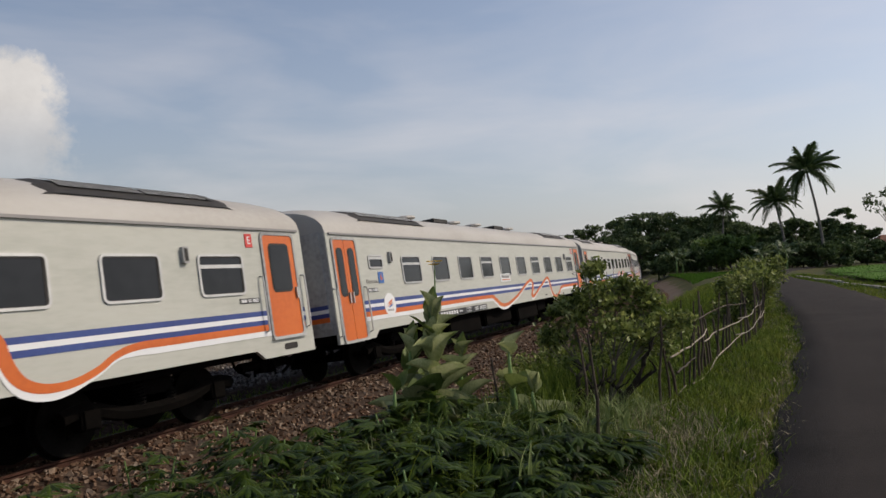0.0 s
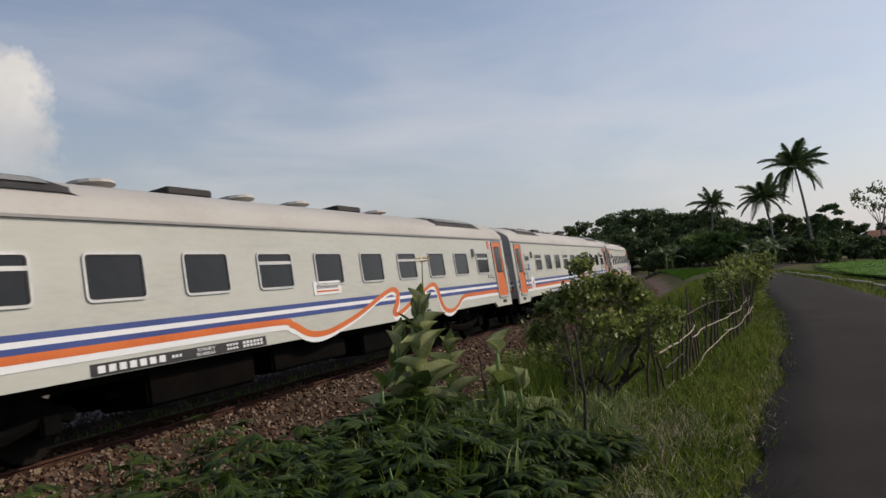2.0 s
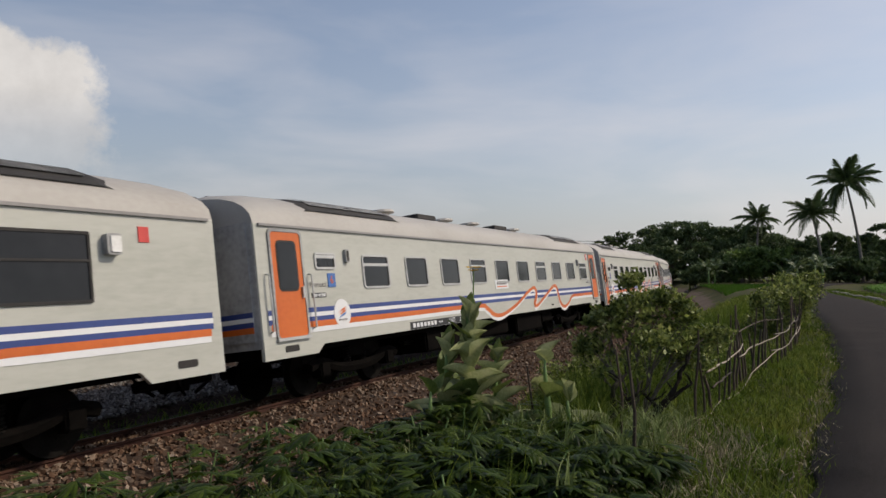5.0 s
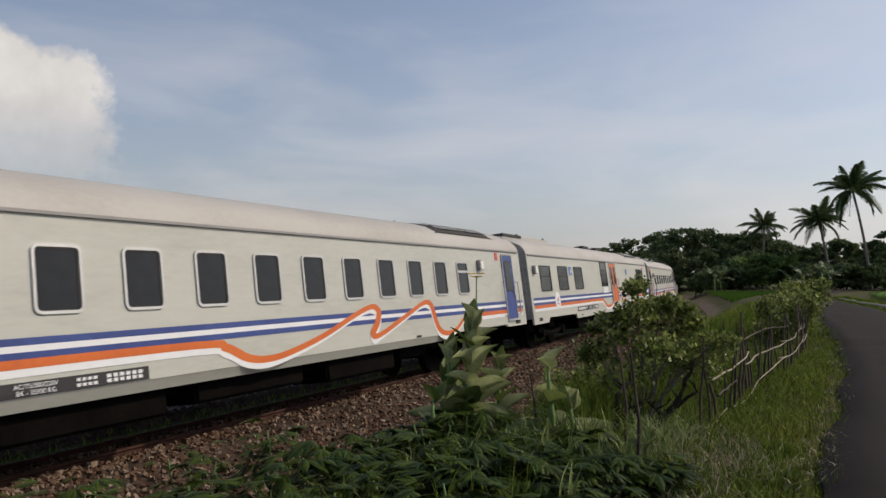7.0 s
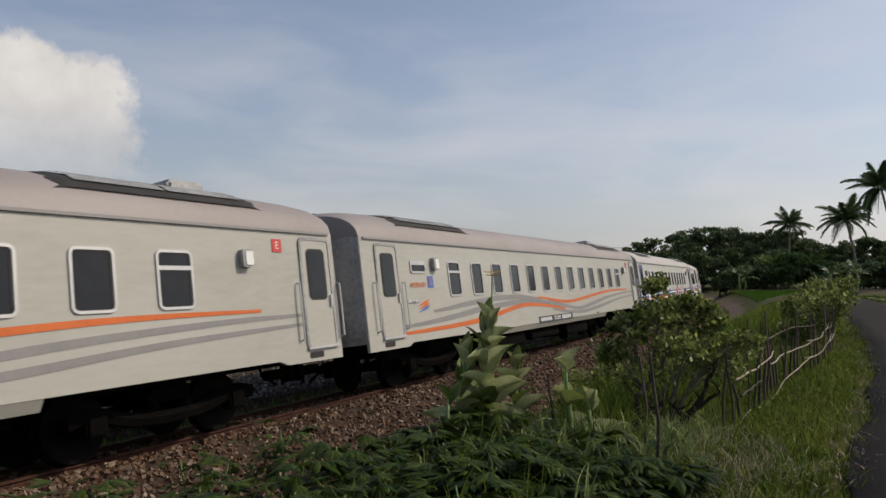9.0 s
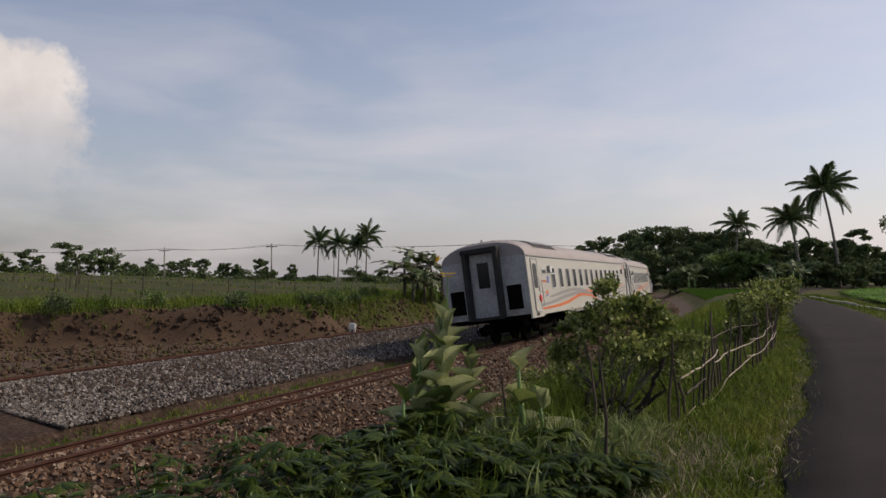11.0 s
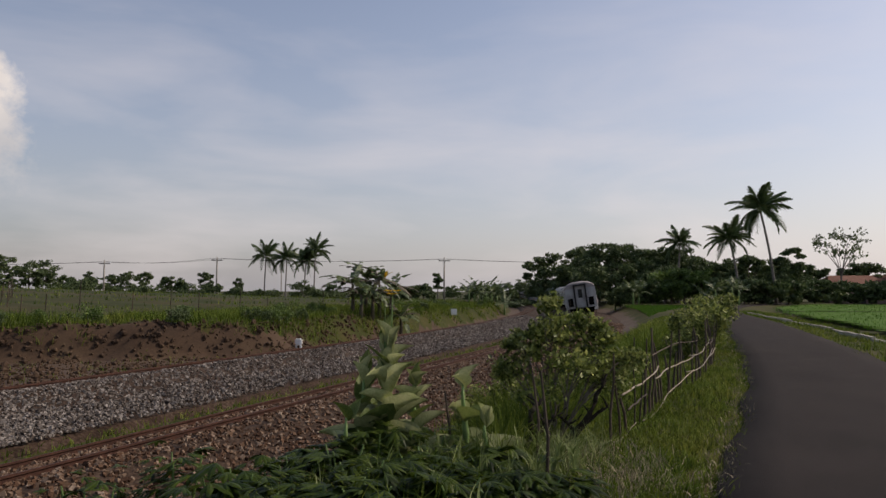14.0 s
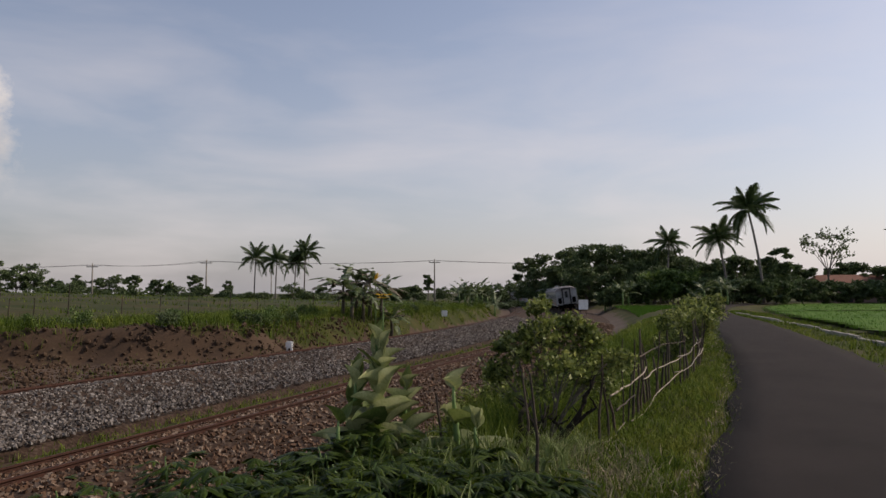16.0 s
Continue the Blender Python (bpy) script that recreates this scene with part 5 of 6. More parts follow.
for i, (x, y, top) in enumerate([(-2.55, 5.5, 1.36), (-2.05, 6.0, 1.46), (-1.5, 5.5, 1.40), (-1.05, 5.8, 1.42), (-0.72, 6.2, 1.44), (-0.42, 5.0, 1.42), (-0.05, 6.0, 1.42),
                                 (0.2, 5.2, 1.40), (0.55, 6.0, 1.38), (-0.85, 4.8, 1.36), (-0.45, 6.6, 1.50), (0.85, 5.6, 1.30), (-3.0, 5.0, 1.20), (-2.3, 4.9, 1.25), (-1.6, 4.7, 1.25),
                                 (-1.35, 6.5, 1.22), (0.35, 4.7, 1.30), (-3.5, 5.4, 1.05), (0.05, 6.9, 1.4), (-2.9, 4.5, 1.32), (-2.0, 4.3, 1.35), (-1.2, 4.3, 1.4), (-0.4, 4.4, 1.4), (-3.2, 4.1, 1.3), (-1.8, 5.3, 1.2), (-1.0, 5.2, 1.36), (-0.1, 5.5, 1.4), (0.55, 5.2, 1.32), (-0.5, 5.6, 1.42), (-0.9, 6.6, 1.3)]):
    cassava(x, y, top, 40 + i, 0.14 + 0.09 * ((i * 7) % 3) / 2, 0.40, 72)


def small_leaf_cloud(centre, radii, n, size, q, v, f, hollow=0.35):
    c = np.array(centre)
    u = nrng.normal(size=(n, 3))
    u /= np.linalg.norm(u, axis=1)[:, None]
    rr = (hollow + (1 - hollow) * nrng.random((n, 1)) ** 0.6)
    p = c + u * rr * np.array(radii)
    d1 = nrng.normal(size=(n, 3)) + u * 0.5 + np.array([0, 0, 0.2])
    d1 /= np.linalg.norm(d1, axis=1)[:, None]
    d2 = np.cross(d1, nrng.normal(size=(n, 3)))
    d2 /= np.linalg.norm(d2, axis=1)[:, None]
    s = size * nrng.uniform(0.6, 1.3, (n, 1))
    a, b, e, g = p - d1 * s * 0.5, p + d2 * s * 0.28, p + d1 * s * 0.6, p - d2 * s * 0.28
    base = sum(len(k) for k in v) if v else 0
    v.append(np.stack([a, b, e, g], 1).reshape(-1, 3))
    f.append(base + np.arange(n * 4).reshape(-1, 4))


def bushy(name, x, y, z0, clumps, leaf, count, material, label, category, stems=5, twist=0.5, group=""):
    """Stems that fork from the ground into clumps of small leaves."""
    q = random.Random(int(x * 91 + y * 13))
    p = empty(name, pose(x, y, z0))
    for k, (cx, cy, cz, r) in enumerate(clumps):
        b = (0.15 * r * q.uniform(-1, 1), 0.15 * r * q.uniform(-1, 1), -0.05)
        mid = (cx * 0.4 + twist * 0.2 * q.uniform(-1, 1), cy * 0.4 + twist * 0.2 * q.uniform(-1, 1), cz * 0.5)
        th = 0.008 + 0.03 * r
        bm = bmesh.new()
        tube_in(bm, curve_pts([b, mid, (cx, cy, cz)], 4), [th * (1 - 0.75 * i / 8) for i in range(9)], 6)
        for j in range(3):
            e = (cx + r * q.uniform(-0.8, 0.8), cy + r * q.uniform(-0.8, 0.8), cz + r * q.uniform(-0.3, 0.8))
            tube_in(bm, [mid, ((mid[0] + e[0]) / 2, (mid[1] + e[1]) / 2, (mid[2] + e[2]) / 2 + 0.05 * r), e], [th * 0.55, th * 0.4, th * 0.15], 5)
        part("stem", bm, M_BARK, p)
        v, f = [], []
        for j in range(5):
            o = (cx + r * q.uniform(-1.0, 1.0), cy + r * q.uniform(-1.0, 1.0), cz + r * q.uniform(-1.0, 0.8))
            small_leaf_cloud(o, (r * 0.85, r * 0.85, r * 0.7), count // 5, leaf, q, v, f, 0.0)
        mesh_ob("foliage", np.concatenate(v).tolist(), np.concatenate(f).tolist(), material, p)
    tagged(p, label, category, group=group)
    return p


bushy("shrub", 1.45, 8.0, gz(1.45, 8.0), [(-0.42, 0, 0.92, 0.22), (0.02, 0.1, 1.24, 0.25), (0.42, 0, 1.02, 0.24), (0.05, -0.2, 0.82, 0.22), (0.62, 0.2, 0.78, 0.22), (-0.58, 0.1, 0.66, 0.18), (0.22, 0.2, 1.46, 0.18), (-0.2, 0.1, 1.14, 0.2), (0.80, 0, 0.92, 0.17), (-0.05, 0.0, 1.50, 0.13), (0.55, 0.1, 1.26, 0.15), (-0.40, 0.1, 1.20, 0.13)], 0.062, 520, M_SHRUB,
      "leafy green shrub with dark twisted stems beside the fence", "shrub")


def gnarled_stump(x, y, h, seed):
    """A dead trunk that forks into crooked dark branches."""
    q = random.Random(seed)
    p = empty("gnarled_stump", pose(x, y, gz(x, y)))

    def limb(start, lean, length, r, depth):
        pts = [Vector(start)]
        for k in range(5):
            pts.append(pts[-1] + Vector((lean[0] + q.uniform(-0.5, 0.5), lean[1] + q.uniform(-0.5, 0.5), 0.9 + q.uniform(-0.3, 0.2))).normalized() * length / 5)
        part("branch" if depth else "trunk", tube(pts, [r, r * 0.9, r * 0.8, r * 0.68, r * 0.55, r * 0.4], 7), M_DARKBARK, p, smooth=True)
        if depth < 2:
            for k in (2, 3, 5):
                limb(pts[k], (q.uniform(-1.3, 1.3), q.uniform(-1.0, 1.0)), length * q.uniform(0.45, 0.7), r * 0.5, depth + 1)

    limb((0, 0, -0.08), (0.25, 0.0), h, 0.055, 0)
    tagged(p, "dark gnarled stump with crooked branches beside the fence", "stump", group="gnarled stumps by the fence")


gnarled_stump(1.02, 7.5, 0.62, 4)
gnarled_stump(1.50, 7.9, 0.70, 9)
for x, y, h, r in ((2.3, 10.6, 0.9, 0.4), (3.0, 12.0, 0.8, 0.4), (0.9, 9.3, 0.7, 0.35)):
    bushy("shrub", x, y, gz(x, y), [(0, 0, h * 0.6, r), (r * 0.7, 0.1, h * 0.5, r * 0.7), (-r * 0.6, 0, h * 0.45, r * 0.7)], 0.06, 800, M_SHRUB, "low green shrub growing through the stick fence", "shrub")
for x, y, h, r in ((7.0, 18.2, 1.15, 0.5), (7.9, 20.3, 1.3, 0.55), (8.8, 22.4, 1.35, 0.55)):
    bushy("shrub", x, y, gz(x, y), [(0, 0, h * 0.65, r), (r * 0.7, 0.1, h * 0.85, r * 0.7), (-r * 0.6, 0.2, h * 0.5, r * 0.7)], 0.10, 900, M_SHRUB, "overgrown hedge at the fence's end", "hedge", group="hedge at the fence's end")


# ---- stick fence ----
FENCE = [(0.95, 5.7), (1.45, 6.8), (1.95, 7.7), (2.3, 8.35), (2.75, 9.25), (3.55, 10.8), (4.2, 11.9), (4.95, 13.1), (5.8, 14.8), (6.6, 16.5), (7.5, 18.6), (8.3, 20.8), (9.0, 23.0)]
FPTS = curve_pts([(*p, 0) for p in FENCE], 8)
FLEN = [0.0]
for a, b in zip(FPTS, FPTS[1:]):
    FLEN.append(FLEN[-1] + (b - a).length)


def on_fence(u):
    i = np.interp(u, FLEN, range(len(FPTS)))
    k = min(int(i), len(FPTS) - 2)
    p = FPTS[k].lerp(FPTS[k + 1], i - k)
    return p.x, p.y


def fence():
    q = random.Random(21)
    x0, y0 = FENCE[0]
    p = empty("stick_fence", pose(0, 0, 0))
    u, n = 2.3, 0
    while u < FLEN[-1] - 0.2:
        x, y = on_fence(u)
        z = gz(x, y)
        h = q.uniform(0.6, 1.0) if n % 3 else q.uniform(0.95, 1.2)
        lx, ly = q.uniform(-0.14, 0.14), q.uniform(-0.1, 0.1)
        r = q.uniform(0.010, 0.021)
        bm = bmesh.new()
        pts = [(x, y, z - 0.1), (x + lx * 0.3 + q.uniform(-0.02, 0.02), y + ly * 0.3, z + h * 0.35), (x + lx * 0.7 + q.uniform(-0.02, 0.02), y + ly * 0.7, z + h * 0.7), (x + lx, y + ly, z + h)]
        tube_in(bm, pts, [r, r * 0.95, r * 0.85, r * 0.65], 6)
        if q.random() < 0.35:
            e = q.choice((-1, 1))
            tube_in(bm, [pts[2], (pts[2][0] + 0.06 * e, pts[2][1], pts[2][2] + 0.10), (pts[2][0] + 0.09 * e, pts[2][1] + 0.02, pts[2][2] + 0.22)], [r * 0.6, r * 0.5, r * 0.3], 5)
        part("post", bm, M_STICK, p)
        u += q.uniform(0.18, 0.5) if u > 4.2 else q.uniform(0.3, 0.6)
        n += 1
    for a, b, h0, h1, sag, thick in ((2.2, 3.4, 0.06, 0.10, 0.06, 0.014), (3.0, 4.3, 0.30, 0.36, 0.0, 0.028), (4.0, 7.9, 0.05, 0.30, 0.12, 0.024), (2.6, 5.3, 0.52, 0.60, 0.03, 0.028), (4.9, 8.4, 0.48, 0.55, 0.05, 0.026),
                                     (3.6, 8.2, 0.86, 0.80, 0.02, 0.020), (7.6, 11.5, 0.55, 0.70, 0.06, 0.022), (7.4, 12.0, 0.30, 0.42, 0.08, 0.022), (10.5, 15.5, 0.62, 0.70, 0.05, 0.024), (11.0, 15.8, 0.32, 0.4, 0.05, 0.022),
                                     (14.5, FLEN[-1] - 0.3, 0.66, 0.7, 0.04, 0.024), (14.9, FLEN[-1] - 0.5, 0.36, 0.42, 0.05, 0.022)):
        pts = []
        m = 9
        for i in range(m):
            t = i / (m - 1)
            x, y = on_fence(a + (b - a) * t)
            pts.append((x + 0.035 + q.uniform(-0.02, 0.02), y - 0.025 + q.uniform(-0.015, 0.015), gz(x, y) + h0 + (h1 - h0) * t - sag * math.sin(math.pi * t) + q.uniform(-0.009, 0.009)))
        part("rail", tube(curve_pts(pts, 3), [0.46 * thick * (1 - 0.3 * i / (3 * m)) for i in range(3 * (m - 1) + 1)], 7), M_BAMBOO if int(a * 10) % 3 else M_STICK, p, "bleached bamboo rail" if int(a * 10) % 3 else "", smooth=True)
    tagged(p, "crooked stick fence with bleached bamboo rails along the verge", "fence")


fence()
for x, y, h in ((0.93, 5.65, 1.05), (0.2, 6.9, 0.8), (1.05, 6.9, 0.9)):
    z = gz(x, y)
    tagged(from_bm("stake", tube([(x, y, z - 0.1), (x + 0.02, y, z + h * 0.5), (x - 0.03, y + 0.03, z + h)], [0.016, 0.014, 0.009], 6), M_STICK), "thin dark stake standing in the weeds", "stake", group="stakes in the weeds")

# ---- palms, bananas, trees ----
FRONDS = []


def frond_mesh(L, arch, seed):
    q = random.Random(seed)
    v, f = [], []

    def at(t):
        return Vector((L * (t - 0.12 * arch * t * t), 0, L * (0.28 * t - arch * t * t)))
    n = 30
    for i in range(n):
        a, b = at(i / n), at((i + 1) / n)
        w = 0.06 * (1 - i / n) + 0.015
        k = len(v)
        v += [(a.x, -w, a.z), (a.x, w, a.z), (b.x, w * 0.95, b.z), (b.x, -w * 0.95, b.z)]
        f.append((k, k + 1, k + 2, k + 3))
        t = (i + 0.5) / n
        if t < 0.10:
            continue
        ll = L * 0.33 * math.sin(math.pi * (0.12 + 0.82 * t)) + 0.1
        for s in (-1, 1):
            for e in (0, 0.5):
                c = at(min(1, t + e / n))
                d = Vector((0.55 + 0.2 * q.random(), s * (0.85 - 0.3 * t), -0.55 - 0.5 * q.random())).normalized()
                tip = c + d * ll * q.uniform(0.75, 1.1)
                m = c + d * ll * 0.5 + Vector((0, 0, 0.05 * ll))
                wv = Vector((0.044, 0, 0.016)) * (L / 4.0)
                k = len(v)
                v += [tuple(c - wv), tuple(c + wv), tuple(m + wv), tuple(m - wv), tuple(tip)]
                f += [(k, k + 1, k + 2, k + 3), (k + 3, k + 2, k + 4)]
    me = bpy.data.meshes.new("frond")
    me.from_pydata(v, [], f)
    me.materials.append(M_FROND)
    return me


for i, (L, a) in enumerate(((3.7, 0.42), (4.0, 0.72), (3.8, 1.0))):
    FRONDS.append(frond_mesh(L, a, i))


def palm(x, y, z0, top, lean, size, label, seed=1, count=20, group=""):
    q = random.Random(seed)
    p = empty("coconut_palm", pose(x, y, z0))
    h = top - z0
    pts = [(lean[0] * t ** 1.6, lean[1] * t ** 1.6, h * t - 0.3 * (t == 0)) for t in [k / 10 for k in range(11)]]
    part("trunk", tube(pts, [0.26, 0.21, 0.185, 0.175, 0.165, 0.16, 0.155, 0.15, 0.145, 0.14, 0.13], 9), M_PALMBARK, p, smooth=True)
    for i in range(count):
        t = i / (count - 1)
        yaw = i * 137.5 + q.uniform(-15, 15)
        up = 74 - 92 * t + q.uniform(-14, 14)
        me = FRONDS[0 if t < 0.35 else 1 if t < 0.7 else 2]
        o = new("frond", me)
        o.parent = p
        k = size / 3.7 * q.uniform(0.72, 1.15)
        o.matrix_basis = pose(lean[0], lean[1], h, 0, 0, yaw) @ pose(0, 0, 0, q.uniform(-25, 25), -up, 0) @ Matrix.Diagonal((k, k, k, 1))
    bm = bmesh.new()
    for k in range(7):
        a = k * 0.9
        bmesh.ops.create_icosphere(bm, subdivisions=1, radius=0.14, matrix=Matrix.Translation((lean[0] + 0.28 * math.cos(a), lean[1] + 0.28 * math.sin(a), h - 0.25 - 0.08 * (k % 2))))
    part("coconuts", bm, M_TREE, p)
    tagged(p, label, "palm tree", group=group)


palm(47.0, 95.0, 1.0, 13.9, (-1.9, 0, 0), 3.8, "tall coconut palm with a slender leaning trunk", 3, 28)
palm(44.3, 100.0, 1.0, 10.2, (-1.3, 0, 0), 3.5, "coconut palm rising behind the roadside trees", 5, 26)
palm(42.9, 121.0, 1.0, 11.2, (0.5, 0, 0), 3.3, "coconut palm among dark woodland crowns", 9, 26)
palm(66.0, 92.0, 1.0, 9.6, (0.5, 0, 0), 3.6, "coconut palm near the red-roofed house", 11, 20)
for i, (px, dep, top) in enumerate(((470, 180, 12.0), (507, 182, 11.6), (540, 178, 10.6), (557, 176, 13.2))):
    xx = (px - 784) / 1255 * dep + 0.021 * dep
    palm(xx, dep, gz(xx, dep) - 0.1, top - 0.5, (0.3, 0, 0), 4.4, "coconut palm standing in the open fields", 20 + i, 20, "palms in the fields")


def banana(x, y, z0, h, leaves, seed, label, leaf=1.9, group="", hang=0.0):
    q = random.Random(seed)
    p = empty("banana_plant", pose(x, y, z0))
    part("stem", tube([(0, 0, -0.1), (0.03, 0.02, h * 0.5), (0.0, 0.05, h)], [0.13, 0.10, 0.06], 8), M_DEADLEAF if hang else M_STALK, p, smooth=True)
    for i in range(leaves):
        v, f = [], []
        L = leaf * q.uniform(0.8, 1.15)
        n = 9
        ar = q.uniform(0.35, 0.9) + hang * q.uniform(0.2, 1.0)
        for k in range(n):
            for s in (-1, 1):
                if q.random() < 0.12:
                    continue
                t0, t1 = 0.12 + 0.88 * k / n, 0.12 + 0.88 * (k + 0.93) / n
                flop = q.uniform(0.1, 0.9)
                b = len(v)
                for t in (t0, t1):
                    w = 0.27 * L / 1.9 * math.sin(math.pi * (0.1 + 0.85 * t)) + 0.03
                    c = (L * (t - 0.2 * ar * t * t), 0, L * (0.15 * t - ar * 0.7 * t * t))
                    v += [c, (c[0] + 0.03, s * w * (1 - 0.35 * flop), c[2] - w * flop)]
                f.append((b, b + 1, b + 3, b + 2))
        b = len(v)
        for t in (0, 0.35, 0.7, 1.0):
            c = (L * (t - 0.2 * ar * t * t), 0, L * (0.15 * t - ar * 0.7 * t * t))
            v += [(c[0], -0.025 * (1.1 - t), c[2] - 0.01), (c[0], 0.025 * (1.1 - t), c[2] - 0.01)]
        for k in range(3):
            f.append((b + 2 * k, b + 2 * k + 1, b + 2 * k + 3, b + 2 * k + 2))
        o = mesh_ob("leaf", v, f, M_DEADLEAF if hang and i % 3 == 0 else M_BANANA, p)
        o.matrix_basis = pose(0, 0.04, h * 0.97, 0, 0, i * 137.5 + q.uniform(-20, 20)) @ pose(0, 0, 0, 0, -q.uniform(10, 75), 0)
    tagged(p, label, "banana plant", group=group)


for i, (px, dep, h, lf) in enumerate(((625, 44, 2.1, 1.9), (648, 46, 2.5, 1.9), (672, 45, 2.5, 1.7), (692, 47, 2.1, 1.7), (640, 43, 1.5, 1.6), (660, 44, 1.8, 1.5), (710, 46, 1.3, 1.4))):
    xx = (px - 784) / 1255 * dep + 0.021 * dep
    banana(xx, dep, gz(xx, dep), h * 0.9, 13, 60 + i, "ragged banana plant with hanging dead leaves on the cutting's edge", lf * 1.15, "bananas on the cutting's edge", 0.7)
for i, (px, dep, h) in enumerate(((1090, 95, 3.2), (1122, 92, 3.8), (1132, 93, 3.4), (1270, 88, 3.2), (1300, 86, 3.6), (1312, 84, 3.0), (1250, 90, 2.6))):
    xx = (px - 784) / 1255 * dep + 0.021 * dep
    banana(xx, dep, gz(xx, dep), h * 0.62, 8, 80 + i, "pale wind-torn banana plant before the dark trees", 2.2, "bananas before the trees")
xx = (682 - 784) / 1255 * 45 + 0.021 * 45
p = empty("flowering_stem", pose(xx, 45, gz(xx, 45)))
h = 2.7 + (523 - 497) / 1255 * 45 - gz(xx, 45)
part("stem", tube([(0, 0, -0.1), (0.03, 0, h * 0.5), (0, 0, h)], [0.05, 0.04, 0.02], 6), M_STALK, p)
for k in range(6):
    o = new("bract", BRACT)
    o.parent = p
    o.matrix_basis = pose(0, 0, h * 0.97, 0, 0, k * 60) @ pose(0, 0, 0, 0, -50 - 8 * (k % 3), 0)
tagged(p, "stem with orange-yellow bracts above the banana clump", "flower")
# a fan of big leaves far beside the line
for i in range(7):
    xx, dep = 5.2 + i * 0.75, 90 + (i % 3)
    banana(xx, dep, gz(xx, dep), 1.5, 7, 100 + i, "clump of big upright leaves beside the railway", 2.6, "leaf clump beside the railway")


def tree(x, y, z0, h, r, label, seed, density=1.0, material=None, trunk=0.3, leaf=0.42, name="tree", group="", low=0.5):
    q = random.Random(seed)
    p = empty(name, pose(x, y, z0))
    bm = bmesh.new()
    fork = h * 0.42
    tube_in(bm, [(0, 0, -0.3), (0.1 * r * q.uniform(-1, 1), 0, fork * 0.5), (0.12 * r * q.uniform(-1, 1), 0, fork)], [trunk, trunk * 0.8, trunk * 0.65], 8)
    lobes = []
    n = 9 if low > 0.4 else 14
    for i in range(n):
        a = i * 2.4 + q.uniform(-0.4, 0.4)
        rr = r * (0.25 + 0.5 * q.random())
        zc = h * (low + (0.91 - low) * q.random())
        c = (rr * math.cos(a), rr * math.sin(a), zc)
        lobes.append((c, r * q.uniform(0.28, 0.46)))
        tube_in(bm, [(0, 0, fork * q.uniform(0.7, 1.0)), (c[0] * 0.5, c[1] * 0.5, (fork + zc) / 2), c], [trunk * 0.4, trunk * 0.22, trunk * 0.07], 5)
    lobes.append(((0, 0, h * 0.9), r * 0.38))
    part("trunk", bm, M_BARK, p)
    v, f = [], []
    for c, lr in lobes:
        for j in range(5):
            o = (c[0] + lr * q.uniform(-0.7, 0.7), c[1] + lr * q.uniform(-0.7, 0.7), c[2] + lr * q.uniform(-0.4, 0.5))
            small_leaf_cloud(o, (lr * 0.62, lr * 0.62, lr * 0.30), max(6, int(46 * density)), leaf, q, v, f, 0.15)
    mesh_ob("crown", np.concatenate(v).tolist(), np.concatenate(f).tolist(), material or M_TREE, p)
    tagged(p, label, "tree", group=group)


WOOD = "dark woodland beyond the rice land"
for i, (px, dep, top, r) in enumerate(((955, 150, 468, 4.2), (985, 145, 455, 5.0), (1022, 140, 445, 5.2), (1062, 132, 440, 5.2), (1098, 130, 437, 5.4), (1135, 136, 458, 5.0), (1165, 128, 445, 4.6), (1195, 132, 448, 4.6),
                                       (1228, 126, 465, 4.4), (1110, 118, 478, 4.0), (1180, 116, 480, 4.0), (1260, 120, 470, 4.0), (1330, 112, 458, 3.6), (1300, 116, 470, 3.6), (1010, 128, 480, 4.0), (1060, 122, 475, 4.0),
                                       (1410, 104, 446, 3.3), (1385, 108, 480, 3.0), (1440, 115, 478, 3.6), (1530, 118, 470, 4.0), (1600, 112, 478, 4.0), (1690, 100, 455, 4.5), (1650, 110, 470, 4.5), (1145, 125, 470, 4.4), (1215, 140, 455, 4.6),
                                       (1030, 150, 462, 4.6), (1240, 134, 462, 4.4), (1355, 118, 468, 3.6), (1285, 126, 468, 3.8))):
    xx = (px - 784) / 1255 * dep + 0.021 * dep
    zt = 2.7 - (top - 523) / 1255 * dep
    tree(xx, dep, 0.9, zt - 0.9, r, "dark broad-crowned tree in dense woodland", 200 + i, 2.0, M_TREE, 0.28, 0.50, group=WOOD, low=0.16)
for i, (px, dep, top, r) in enumerate(((1190, 98, 490, 3.4), (1215, 95, 485, 3.2), (1245, 94, 488, 3.0), (1170, 100, 500, 3.0), (1275, 92, 500, 2.6), (1140, 96, 510, 2.6), (1340, 92, 500, 2.6), (1400, 92, 505, 2.4), (1450, 96, 505, 2.6), (1500, 96, 508, 2.4), (1550, 95, 505, 2.6), (1365, 90, 508, 2.2), (1320, 90, 508, 2.4), (1600, 92, 505, 2.6), (1100, 94, 520, 2.2))):
    xx = (px - 784) / 1255 * dep + 0.021 * dep
    zt = 2.7 - (top - 523) / 1255 * dep
    tree(xx, dep, 0.8, max(1.8, zt - 0.8), r, "rounded green bush before the woodland", 300 + i, 0.9, M_TREEB if i in (0, 1, 2, 3) else M_TREE, 0.12, 0.45, name="bush", group="bushes before the woodland", low=0.2)
tree(65.5, 111.0, 1.0, 11.8, 4.8, "sparse pale tree with thin open crown", 401, 0.3, M_TREE, 0.2, 0.5)
